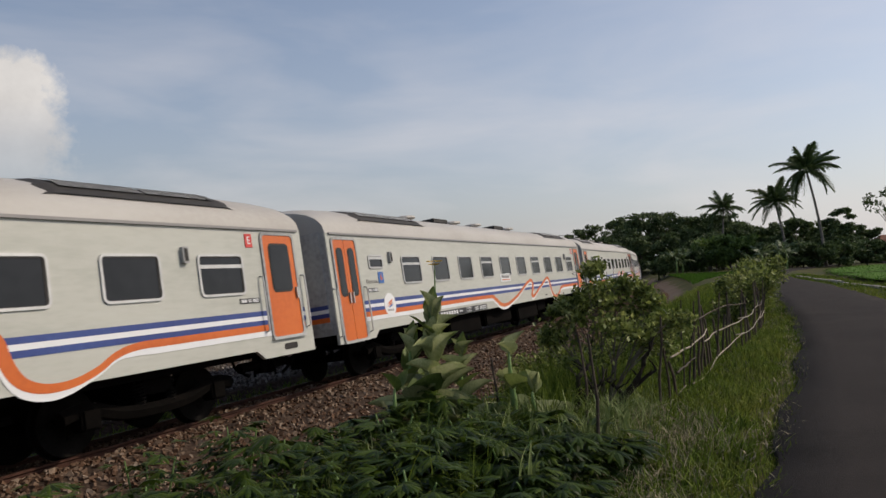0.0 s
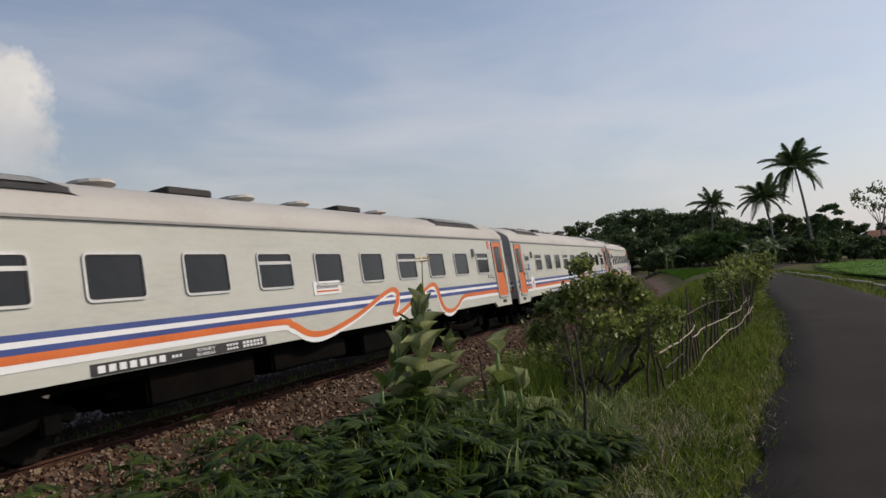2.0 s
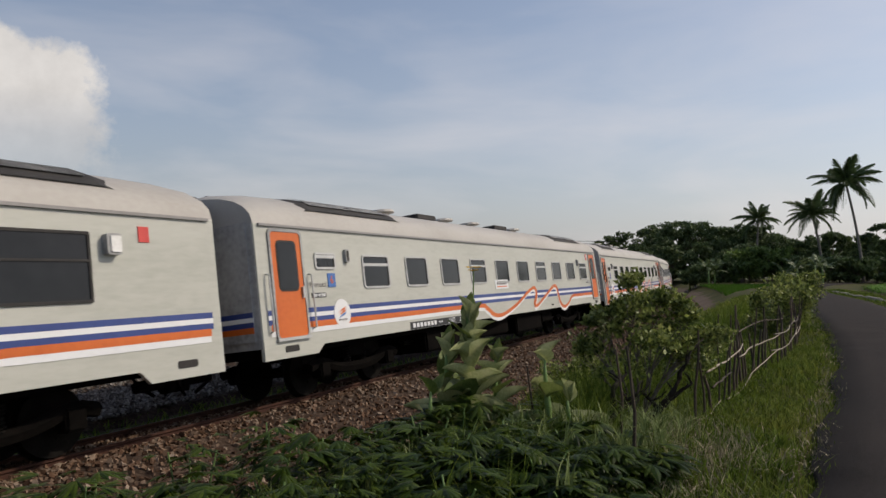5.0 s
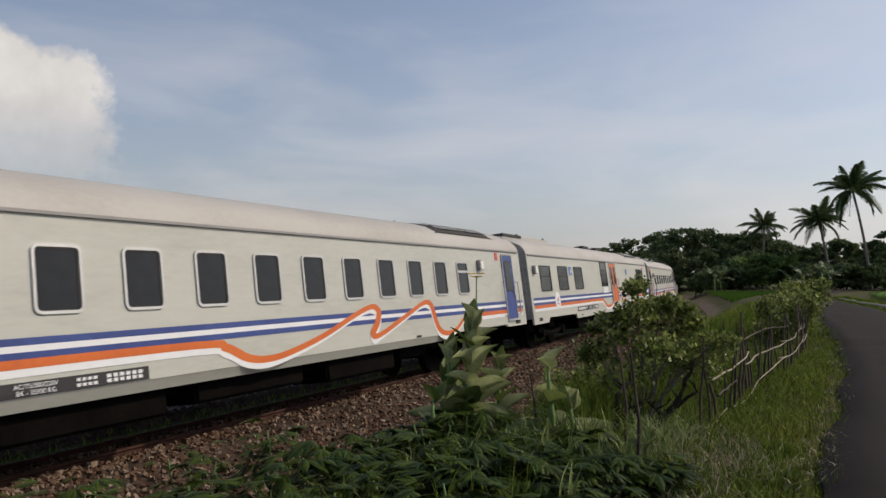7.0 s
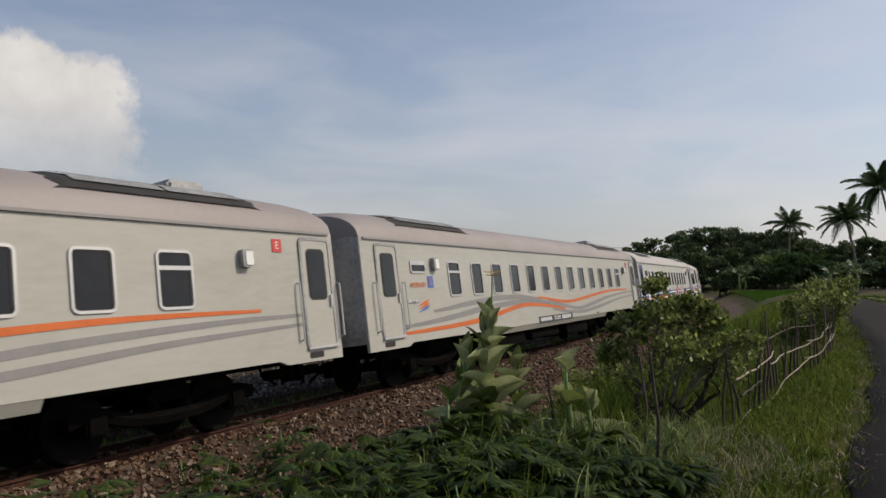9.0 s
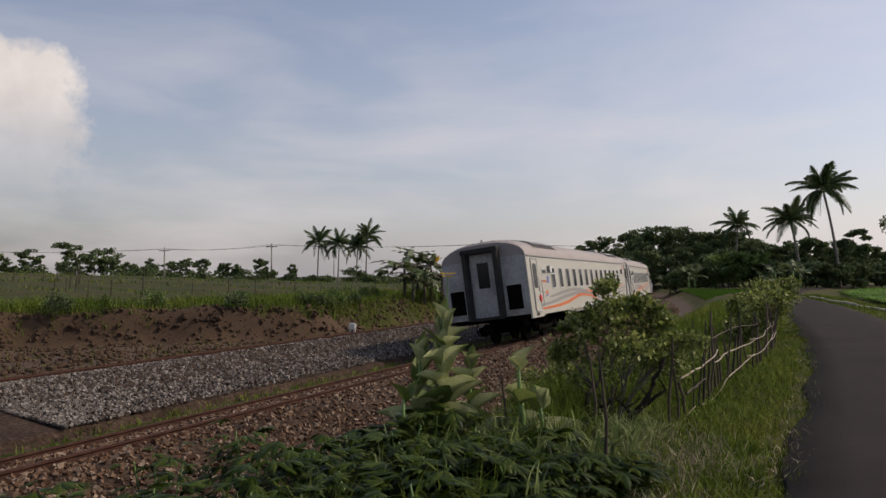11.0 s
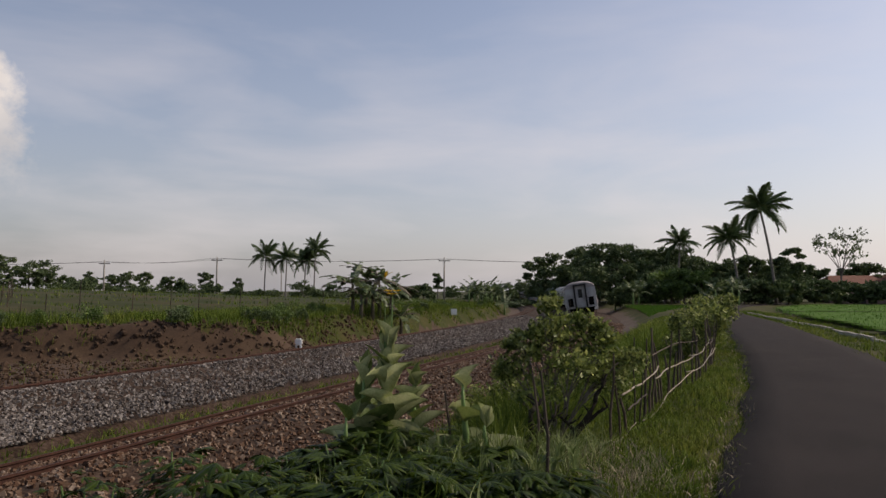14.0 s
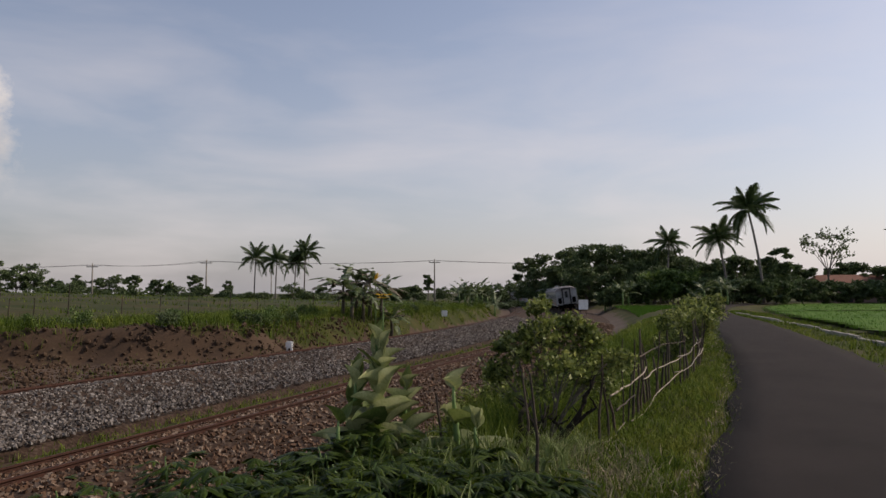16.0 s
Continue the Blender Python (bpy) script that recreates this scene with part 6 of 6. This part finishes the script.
# scattered trees on the far fields
for i, (px, dep, top, r) in enumerate(((5, 150, 458, 2.6), (30, 160, 462, 2.4), (62, 150, 475, 3.4), (85, 155, 468, 3.2), (165, 170, 488, 1.8), (230, 200, 490, 3.5), (260, 205, 490, 3.0), (205, 200, 494, 2.8), (300, 190, 498, 2.4), (325, 190, 500, 2.2), (368, 190, 490, 2.4),
                                      (425, 220, 500, 1.8), (120, 170, 496, 2.0), (585, 240, 512, 2.6), (750, 150, 512, 2.4), (725, 140, 515, 2.2), (775, 160, 490, 1.2), (895, 190, 510, 4), (920, 200, 508, 4), (870, 180, 515, 3), (940, 180, 505, 4), (135, 180, 500, 2.2), (-60, 150, 470, 3), (-120, 150, 480, 3))):
    xx = (px - 784) / 1255 * dep + 0.021 * dep
    g = gz(xx, dep)
    zt = 2.7 - (top - 523) / 1255 * dep
    tree(xx, dep, g, max(1.6, zt - g), r, "small tree far off on the open fields", 420 + i, 0.55, M_TREE, 0.13, 0.55, group="trees on the far fields", low=0.3)


# low scrub along the skyline of the fields
for i in range(46):
    px, dep = -90 + 22.5 * i + rng.uniform(-9, 9), rng.uniform(125, 205)
    xx = (px - 784) / 1255 * dep + 0.021 * dep
    g = gz(xx, dep)
    tree(xx, dep, g - 0.1, rng.uniform(1.3, 3.4), rng.uniform(1.3, 3.0), "low scrub bush on the skyline of the fields", 500 + i, rng.uniform(0.3, 0.6), M_TREE, 0.08, 0.36, name="scrub", group="scrub on the skyline", low=0.25)


# ---- poles and wires ----
def utility_pole(x, y, top):
    z = gz(x, y)
    p = empty("utility_pole", pose(x, y, z))
    h = top - z
    part("post", tube([(0, 0, -0.3), (0, 0, h)], [0.19, 0.12], 10), M_CONCRETE, p, smooth=True)
    part("crossarm", box(-1.1, 1.1, -0.06, 0.06, h - 0.75, h - 0.6, 0.01), M_STEEL, p)
    for xx in (-1.0, 0.0, 1.0):
        part("insulator", tube([(xx, 0, h - 0.6), (xx, 0, h - 0.5), (xx, 0, h - 0.42), (xx, 0, h - 0.30)], [0.03, 0.09, 0.07, 0.04], 8), M_WHITE, p)
    tagged(p, "concrete utility pole with crossarm in the fields", "utility pole", group="utility poles in the fields")
    return Vector((x, y, top - 0.3))


POLES = [utility_pole(-63.3 - 45, 141, 8.6), utility_pole(-63.3, 140, 8.7), utility_pole(-41.4, 140, 9.4), utility_pole(3.2, 140, 9.4), utility_pole(48, 148, 9.6)]
for a, b in zip(POLES, POLES[1:]):
    for off in (-1.0, 1.0):
        pts = [a.lerp(b, t) + Vector((off, 0, -2.2 * t * (1 - t))) for t in [k / 10 for k in range(11)]]
        tagged(from_bm("overhead_wire", tube(pts, 0.025, 4), M_BLACK), "thin dark power line sagging between poles", "power line", group="power lines")
p = empty("short_pole", pose(-29.0, 141, gz(-29, 141)))
part("post", tube([(0, 0, -0.2), (0, 0, 5.8)], [0.12, 0.08], 8), M_CONCRETE, p)
tagged(p, "slim pale pole standing among the field palms", "pole")


# ---- signs and markers beside the line ----
def board(name, x, y, z0, w, h, bottom, label, category):
    p = empty(name, pose(x, y, z0))
    part("panel", box(-w / 2, w / 2, -0.02, 0.02, bottom, bottom + h, 0.01), M_WHITE, p)
    for sx in ((-w * 0.3, w * 0.3) if w > 0.8 else (0,)):
        part("post", tube([(sx, 0.045, -0.2), (sx, 0.045, bottom + h * 0.8)], 0.025, 6), M_STEEL, p)
    tagged(p, label, category)


board("signboard", 18.3, 78.3, gz(18.3, 78.3), 1.05, 1.1, 1.15, "plain white signboard on two posts beside the railway", "sign")
board("marker_board", 2.2, 60.0, gz(2.2, 60.0), 0.5, 0.5, 0.45, "small white marker board beside the second track", "sign")
p = empty("distance_marker", pose(-6.12, 34.0, gz(-6.12, 34.0) + 0.0))
bm = bmesh.new()
box_in(bm, -0.17, 0.17, -0.10, 0.10, 0.16, 0.48, 0.05)
part("head", bm, M_WHITE, p)
for s in (-0.10, 0.10):
    part("leg", box(s - 0.045, s + 0.045, -0.06, 0.06, -0.1, 0.165, 0.01), M_WHITE, p)
tagged(p, "whitewashed stone distance marker beside the second track", "marker stone")


# ---- house ----
def house(x, y, rz, w, dpt, wall, ridge):
    p = empty("house", pose(x, y, 0.9, 0, 0, rz))
    bm = bmesh.new()
    box_in(bm, -w / 2, w / 2, -dpt / 2, -dpt / 2 + 0.2, 0, wall)
    box_in(bm, -w / 2, w / 2, dpt / 2 - 0.2, dpt / 2, 0, wall)
    box_in(bm, -w / 2, -w / 2 + 0.2, -dpt / 2 + 0.2, dpt / 2 - 0.2, 0, wall)
    box_in(bm, w / 2 - 0.2, w / 2, -dpt / 2 + 0.2, dpt / 2 - 0.2, 0, wall)
    part("wall", bm, M_WALL, p)
    e = 0.8
    v = [(-w / 2 - e, -dpt / 2 - e, wall - 0.2), (w / 2 + e, -dpt / 2 - e, wall - 0.2), (w / 2 + e, dpt / 2 + e, wall - 0.2), (-w / 2 - e, dpt / 2 + e, wall - 0.2), (-w / 2 + 1.5, 0, ridge), (w / 2 - 1.5, 0, ridge)]
    v += [(a, b, c - 0.15) for a, b, c in v]
    f = [(0, 1, 5, 4), (1, 2, 5), (2, 3, 4, 5), (3, 0, 4), (6, 10, 11, 7), (7, 11, 8), (8, 11, 10, 9), (9, 10, 6), (0, 6, 7, 1), (1, 7, 8, 2), (2, 8, 9, 3), (3, 9, 6, 0)]
    mesh_ob("roof", v, f, M_TILE, p)
    for i in range(4):
        xx = -w / 2 + w * (i + 0.5) / 4
        o = part("window" if i != 1 else "door", box(xx - 0.45, xx + 0.45, -dpt / 2 - 0.03, -dpt / 2 + 0.02, 0.9 if i != 1 else 0.05, 2.1, 0.01), M_BLACK, p)
    tagged(p, "low plastered house with red clay tiled roof among trees", "house", group="village houses")


house(70.5, 114, -8, 13, 8, 2.7, 4.5)
house(86.0, 112, 4, 10, 7, 2.6, 4.2)


# ---- low bank wall by the rice land ----
def low_wall():
    pts = curve_pts([(24.5, 54, 0), (22.7, 47.9, 0), (18.1, 32.6, 0), (14.7, 22.5, 0), (13.0, 17.5, 0)], 5)
    p = empty("irrigation_kerb")
    for i, (a, b) in enumerate(zip(pts, pts[1:])):
        d = b - a
        m = a.lerp(b, 0.5)
        bm = box(-d.length / 2 * 0.97, d.length / 2 * 0.97, -0.09, 0.09, -0.4, 0.10 + 0.03 * math.sin(i * 2.1), 0.02)
        o = part("kerb_stone", bm, M_CONCRETE, p)
        o.matrix_basis = pose(m.x, m.y, 1.05, 0, 0, math.degrees(math.atan2(d.y, d.x)))
    tagged(p, "pale concrete irrigation kerb along the rice land", "kerb", kind="structure")


low_wall()

# ---- rice, grass and weeds ----
def rice_sheet(name, inside, z, x0, x1, y0, y1, step, label):
    xs, ys = np.arange(x0, x1, step), np.arange(y0, y1, step)
    v, f, ids = [], [], {}
    gx, gy = np.meshgrid(xs, ys)
    s, d = track_sd(gx.ravel(), gy.ravel())
    r = road_d(gx.ravel(), gy.ravel())
    ok = inside(gx.ravel(), gy.ravel(), s, d, r).reshape(gx.shape)
    for j in range(len(ys) - 1):
        for i in range(len(xs) - 1):
            if ok[j, i] and ok[j + 1, i] and ok[j, i + 1] and ok[j + 1, i + 1]:
                q = []
                for a, b in ((i, j), (i + 1, j), (i + 1, j + 1), (i, j + 1)):
                    if (a, b) not in ids:
                        ids[(a, b)] = len(v)
                        v.append((xs[a], ys[b], z + 0.03 * math.sin(xs[a] * 2.3) * math.cos(ys[b] * 1.9)))
                    q.append(ids[(a, b)])
                f.append(q)
    tagged(mesh_ob(name, v, f, M_RICE, smooth=True), label, "rice field", kind="structure")


in_left = lambda x, y, s, d, r: (d > 5.6) & (r < -3.6) & (s > 14) & (y < 93)
in_right = lambda x, y, s, d, r: (r > ROAD_W + 2.9) & (y > 12) & (y < 92) & (abs(y - 58) > 0.8)
rice_sheet("rice_field_1", in_left, 0.82, 0, 44, 24, 95, 1.0, "bright green paddy of young rice beside the railway")
rice_sheet("rice_field_2", in_right, 1.10, 8, 95, 12, 94, 1.0, "bright green paddy of young rice across the road")
x, y, z = scatter(12000, 0, 42, 24, 93, in_left)
blades("rice_plants_1", x, y, np.full(len(x), 0.80), 0.32, 0.05, M_RICEBLADE, "dense young rice plants", "rice", 0.35, 1, 2, 0.12)
x, y, z = scatter(26000, 8, 85, 12, 92, in_right, 1.4)
blades("rice_plants_2", x, y, np.full(len(x), 1.08), 0.15, 0.04, M_RICEBLADE, "dense young rice plants", "rice", 0.35, 1, 2, 0.12)
# verge between fence and road
x, y, z = scatter(26000, -3, 26, 3.2, 48, lambda x, y, s, d, r: (r < 0.08) & (r > -3.2), 2.0)
blades("verge_grass", x, y, z, 0.075 + 0.05 * nrng.random(len(x)) + 0.05 * np.sin(x * 3 + np.sin(y * 2.3)) ** 2, 0.007 + 0.0008 * y, M_GRASS, "short trodden grass on the road's verge", "grass", 0.9, 2, 4, 0.045)
x, y, z = scatter(9000, -3, 26, 3.2, 40, lambda x, y, s, d, r: (r < 0.05 + 0.09 * np.sin(y * 2.1) + 0.05 * np.sin(y * 5.3)) & (r > -0.2), 1.9)
blades("verge_straw", x, y, np.full(len(x), ROAD_Z + 0.005), 0.07, 0.014, M_STRAW, "dry straw and litter along the asphalt's edge", "dry grass", 1.6, 2, 2, 0.05)
x, y, z = scatter(7000, 3, 34, 7, 60, lambda x, y, s, d, r: (r > ROAD_W - 0.05) & (r < ROAD_W + 3.2), 1.6)
blades("roadside_grass", x, y, z, 0.20, 0.02 + 0.0008 * y, M_GRASS, "rough grass on the far side of the road", "grass", 0.8, 2, 3, 0.08)
# slope down to the railway
x, y, z = scatter(9000, -9, 14, 4.2, 40, lambda x, y, s, d, r: (r < -2.3) & (d > 4.1 + 0.7 * np.sin(s * 1.7)) & ((y > 7.6) | (nrng.random(len(y)) < 0.3)), 1.7)
blades("slope_grass", x, y, z, 0.30 + 0.25 * nrng.random(len(x)), 0.014 + 0.0008 * y, M_GRASS, "tall rank grass and weeds on the railway slope", "grass", 0.8, 3, 3, 0.06)
x, y, z = scatter(420, -3.6, 1.4, 4.4, 7.4, lambda x, y, s, d, r: (r < -1.6) & (d > 4.6))
blades("bank_grass", x, y, z, 0.55, 0.016, M_GRASS, "tall grass blades growing through the bushes", "grass", 0.9, 4, 3, 0.06)
x, y, z = scatter(900, 0.6, 3.2, 6.2, 9.5, lambda x, y, s, d, r: (r < -1.9) & (r > -4.2))
blades("tall_grass", x, y, z, 0.62, 0.016, M_GRASS, "tall arching grass at the fence's foot", "grass", 1.0, 4, 3, 0.05)
x, y, z = scatter(60, 1.0, 2.0, 6.3, 7.5, lambda x, y, s, d, r: (r < -1.2) & (r > -3.0))
blades("pale_tuft_grass", x, y, z, 0.42, 0.012, M_SPRIG, "pale arching grass tufts at the fence's foot", "grass", 1.2, 4, 7, 0.06)
x, y, z = scatter(48, -2.2, 1.3, 4.6, 6.8, lambda x, y, s, d, r: (r < -0.9) & (d > 4.8))
blades("weed_sprigs", x, y, z + 0.26, 0.24, 0.022, M_SPRIG, "pale lance-leaved weed sprigs among the bushes", "weeds", 0.9, 3, 8, 0.025)
x, y, z = scatter(160, -0.2, 2.2, 4.3, 7.6, lambda x, y, s, d, r: (r < -0.35) & (r > -1.6))
blades("dead_grass", x, y, z, 0.20, 0.010, M_STRAW, "dead straw-coloured grass matted on the verge", "dry grass", 1.5, 3, 14, 0.10)
x, y, z = scatter(2600, -1.5, 9, 4.0, 16, lambda x, y, s, d, r: (r < -0.15) & (r > -2.6), 1.5)
blades("verge_weeds", x, y, z, 0.17, 0.022, M_GRASS, "broad-bladed weeds dotted over the verge", "weeds", 1.1, 2, 6, 0.04)
# strip between the tracks, and weeds in the ballast
x, y, z = scatter(10000, -16, 22, -2, 64, lambda x, y, s, d, r: (d < -1.45) & (d > -3.0 + 0.3 * np.sin(s * 0.9)), 1.3)
blades("track_weeds", x, y, np.interp(track_sd(x, y)[0], [-40, 0, 150], [RAIL_Z, RAIL_Z, RAIL_Z - 0.5]) - 0.48, 0.17, 0.030, M_GRASS, "low weeds growing between the two tracks", "weeds", 0.9, 2, 3, 0.07)
# cutting: grass on its face and edge
x, y, z = scatter(24000, -40, 14, 18, 95, lambda x, y, s, d, r: (d < foot(s) - 1.2 + 0.5 * np.sin(s) - np.interp(s, [2, 6, 12], [1.0, 0.6, -0.4])) & (d > foot(s) - 9), 1.0)
blades("cutting_grass", x, y, z, 0.25 + 0.38 * nrng.random(len(x)) * (np.sin(x * 0.7) * np.cos(y * 0.5) > -0.2), 0.035, M_GRASS, "coarse grass and weeds over the railway cutting", "grass", 0.8, 2, 3, 0.18)
x, y, z = scatter(2600, -34, 8, 20, 60, lambda x, y, s, d, r: (d < foot(s) - 0.8) & (d > foot(s) - 3.8) & (np.sin(s * 0.55 + 1.0) > -0.1))
blades("tussock_grass", x, y, z, 0.75, 0.03, M_GRASS, "tall arching tussock grass along the cutting's crest", "grass", 1.0, 4, 5, 0.10)
x, y, z = scatter(5500, -130, 30, 40, 175, lambda x, y, s, d, r: (d < foot(s) - 8) & (np.sin(y * 0.35 + 0.02 * x) > -0.1))
blades("field_crop", x, y, z, 0.34, 0.10, M_GRASS, "rows of low crops on the terraced fields", "crops", 0.5, 1, 3, 0.5)
for i in range(44):
    s = rng.uniform(0, 75) if i < 24 else rng.uniform(-8, 14)
    dd = float(foot(s)) - rng.uniform(1.2, 6.5)
    bx, by, _ = on_track(s, dd)
    h = rng.uniform(0.35, 0.85)
    bushy("weed_bush", bx, by, gz(bx, by), [(0, 0, h * 0.6, h * 0.55), (h * 0.5, 0.1, h * 0.45, h * 0.4)], 0.10, 420, M_TREEB if i % 3 else M_TREE, "scrubby weed bush on the railway cutting", "bush", group="weed bushes on the cutting")
for i in range(34):
    xx = -44 + i * 1.5 + rng.uniform(-0.4, 0.4)
    yy = 48 + 10 * math.sin(i * 0.3) + rng.uniform(-1, 1)
    s_, d_ = track_sd(np.array([xx]), np.array([yy]))
    if d_[0] < foot(s_[0]) - 4:
        tagged(from_bm("field_stake", tube([(xx, yy, gz(xx, yy) - 0.1), (xx + 0.05, yy, gz(xx, yy) + rng.uniform(0.8, 1.6))], [0.035, 0.025], 5), M_STICK), "thin dark stake standing in the field", "stake", group="stakes in the field")

# clods and stones on the bare soil of the cutting
bm = bmesh.new()
bmesh.ops.create_icosphere(bm, subdivisions=1, radius=1.0)
_b = np.array([v.co[:] for v in bm.verts])
_t = np.array([[v.index for v in q.verts] for q in bm.faces])
bm.free()
x, y, z = scatter(5200, -26, 2, 14, 40, lambda x, y, s, d, r: (d < -9.2) & (d > foot(s) - 2.2))
_r = nrng.uniform(0.02, 0.06, len(x)) * (1 + 1.4 * (nrng.random(len(x)) < 0.2))
_v = (_b[None] * (1 + nrng.uniform(-0.35, 0.3, (len(x), len(_b), 1)))) * _r[:, None, None] * nrng.uniform(0.6, 1.3, (len(x), 1, 3)) + np.stack([x, y, z + _r * 0.2], 1)[:, None]
_f = _t[None] + (np.arange(len(x)) * len(_b))[:, None, None]
tagged(mesh_ob("soil_clods", _v.reshape(-1, 3).tolist(), _f.reshape(-1, 3).tolist(), M_SOIL), "clods and stones on the bare brown cutting", "soil", kind="stuff")
x, y, z = scatter(2200, -28, 4, 16, 46, lambda x, y, s, d, r: (d < foot(s) - 0.15) & (d > foot(s) - 1.7) & (s < 26))
_r = nrng.uniform(0.04, 0.13, len(x))
_v = (_b[None] * (1 + nrng.uniform(-0.35, 0.3, (len(x), len(_b), 1)))) * _r[:, None, None] * nrng.uniform(0.6, 1.3, (len(x), 1, 3)) + np.stack([x, y, z + _r * 0.1], 1)[:, None]
_f = _t[None] + (np.arange(len(x)) * len(_b))[:, None, None]
tagged(mesh_ob("bank_rocks", _v.reshape(-1, 3).tolist(), _f.reshape(-1, 3).tolist(), M_SOIL), "brown rubble stones packed in the face of the cutting", "rocks", kind="stuff")
x, y, z = scatter(600, -30, 4, 16, 44, lambda x, y, s, d, r: (d < -9.0) & (d > foot(s) - 2.6))
blades("soil_weeds", x, y, z, 0.22, 0.03, M_GRASS, "sparse weeds on the bare soil of the cutting", "weeds", 1.0, 2, 3, 0.10)


def motions():
    turn = -math.degrees(SPEED / WHEEL_R) / FPS
    for w in WHEELS:
        x = w.location.x
        walk(w, [(i / FPS, pose(x, 0, WHEEL_R, 0, (-turn * i) % 360, 0)) for i in range(16 * FPS + 1)])
    act = [w.animation_data.action for w in WHEELS]
    slot = [w.animation_data.action_slot for w in WHEELS]
    for _, car in COACHES:
        for b in [o for o in car.children if o.name.startswith("bogie")]:
            for o in b.children:
                if o.name.startswith("wheelset"):
                    i = 0 if o.location.x < 0 else 1
                    o.rotation_mode = "QUATERNION"
                    o.animation_data_create()
                    o.animation_data.action = act[i]
                    o.animation_data.action_slot = slot[i]
    for o in list(BOGIE.children_recursive) + [BOGIE]:
        bpy.data.objects.remove(o)
    for k, car in COACHES:
        walk(car, [(i * 0.5, coach_pose(k, i * 0.5)) for i in range(33)])


motions()
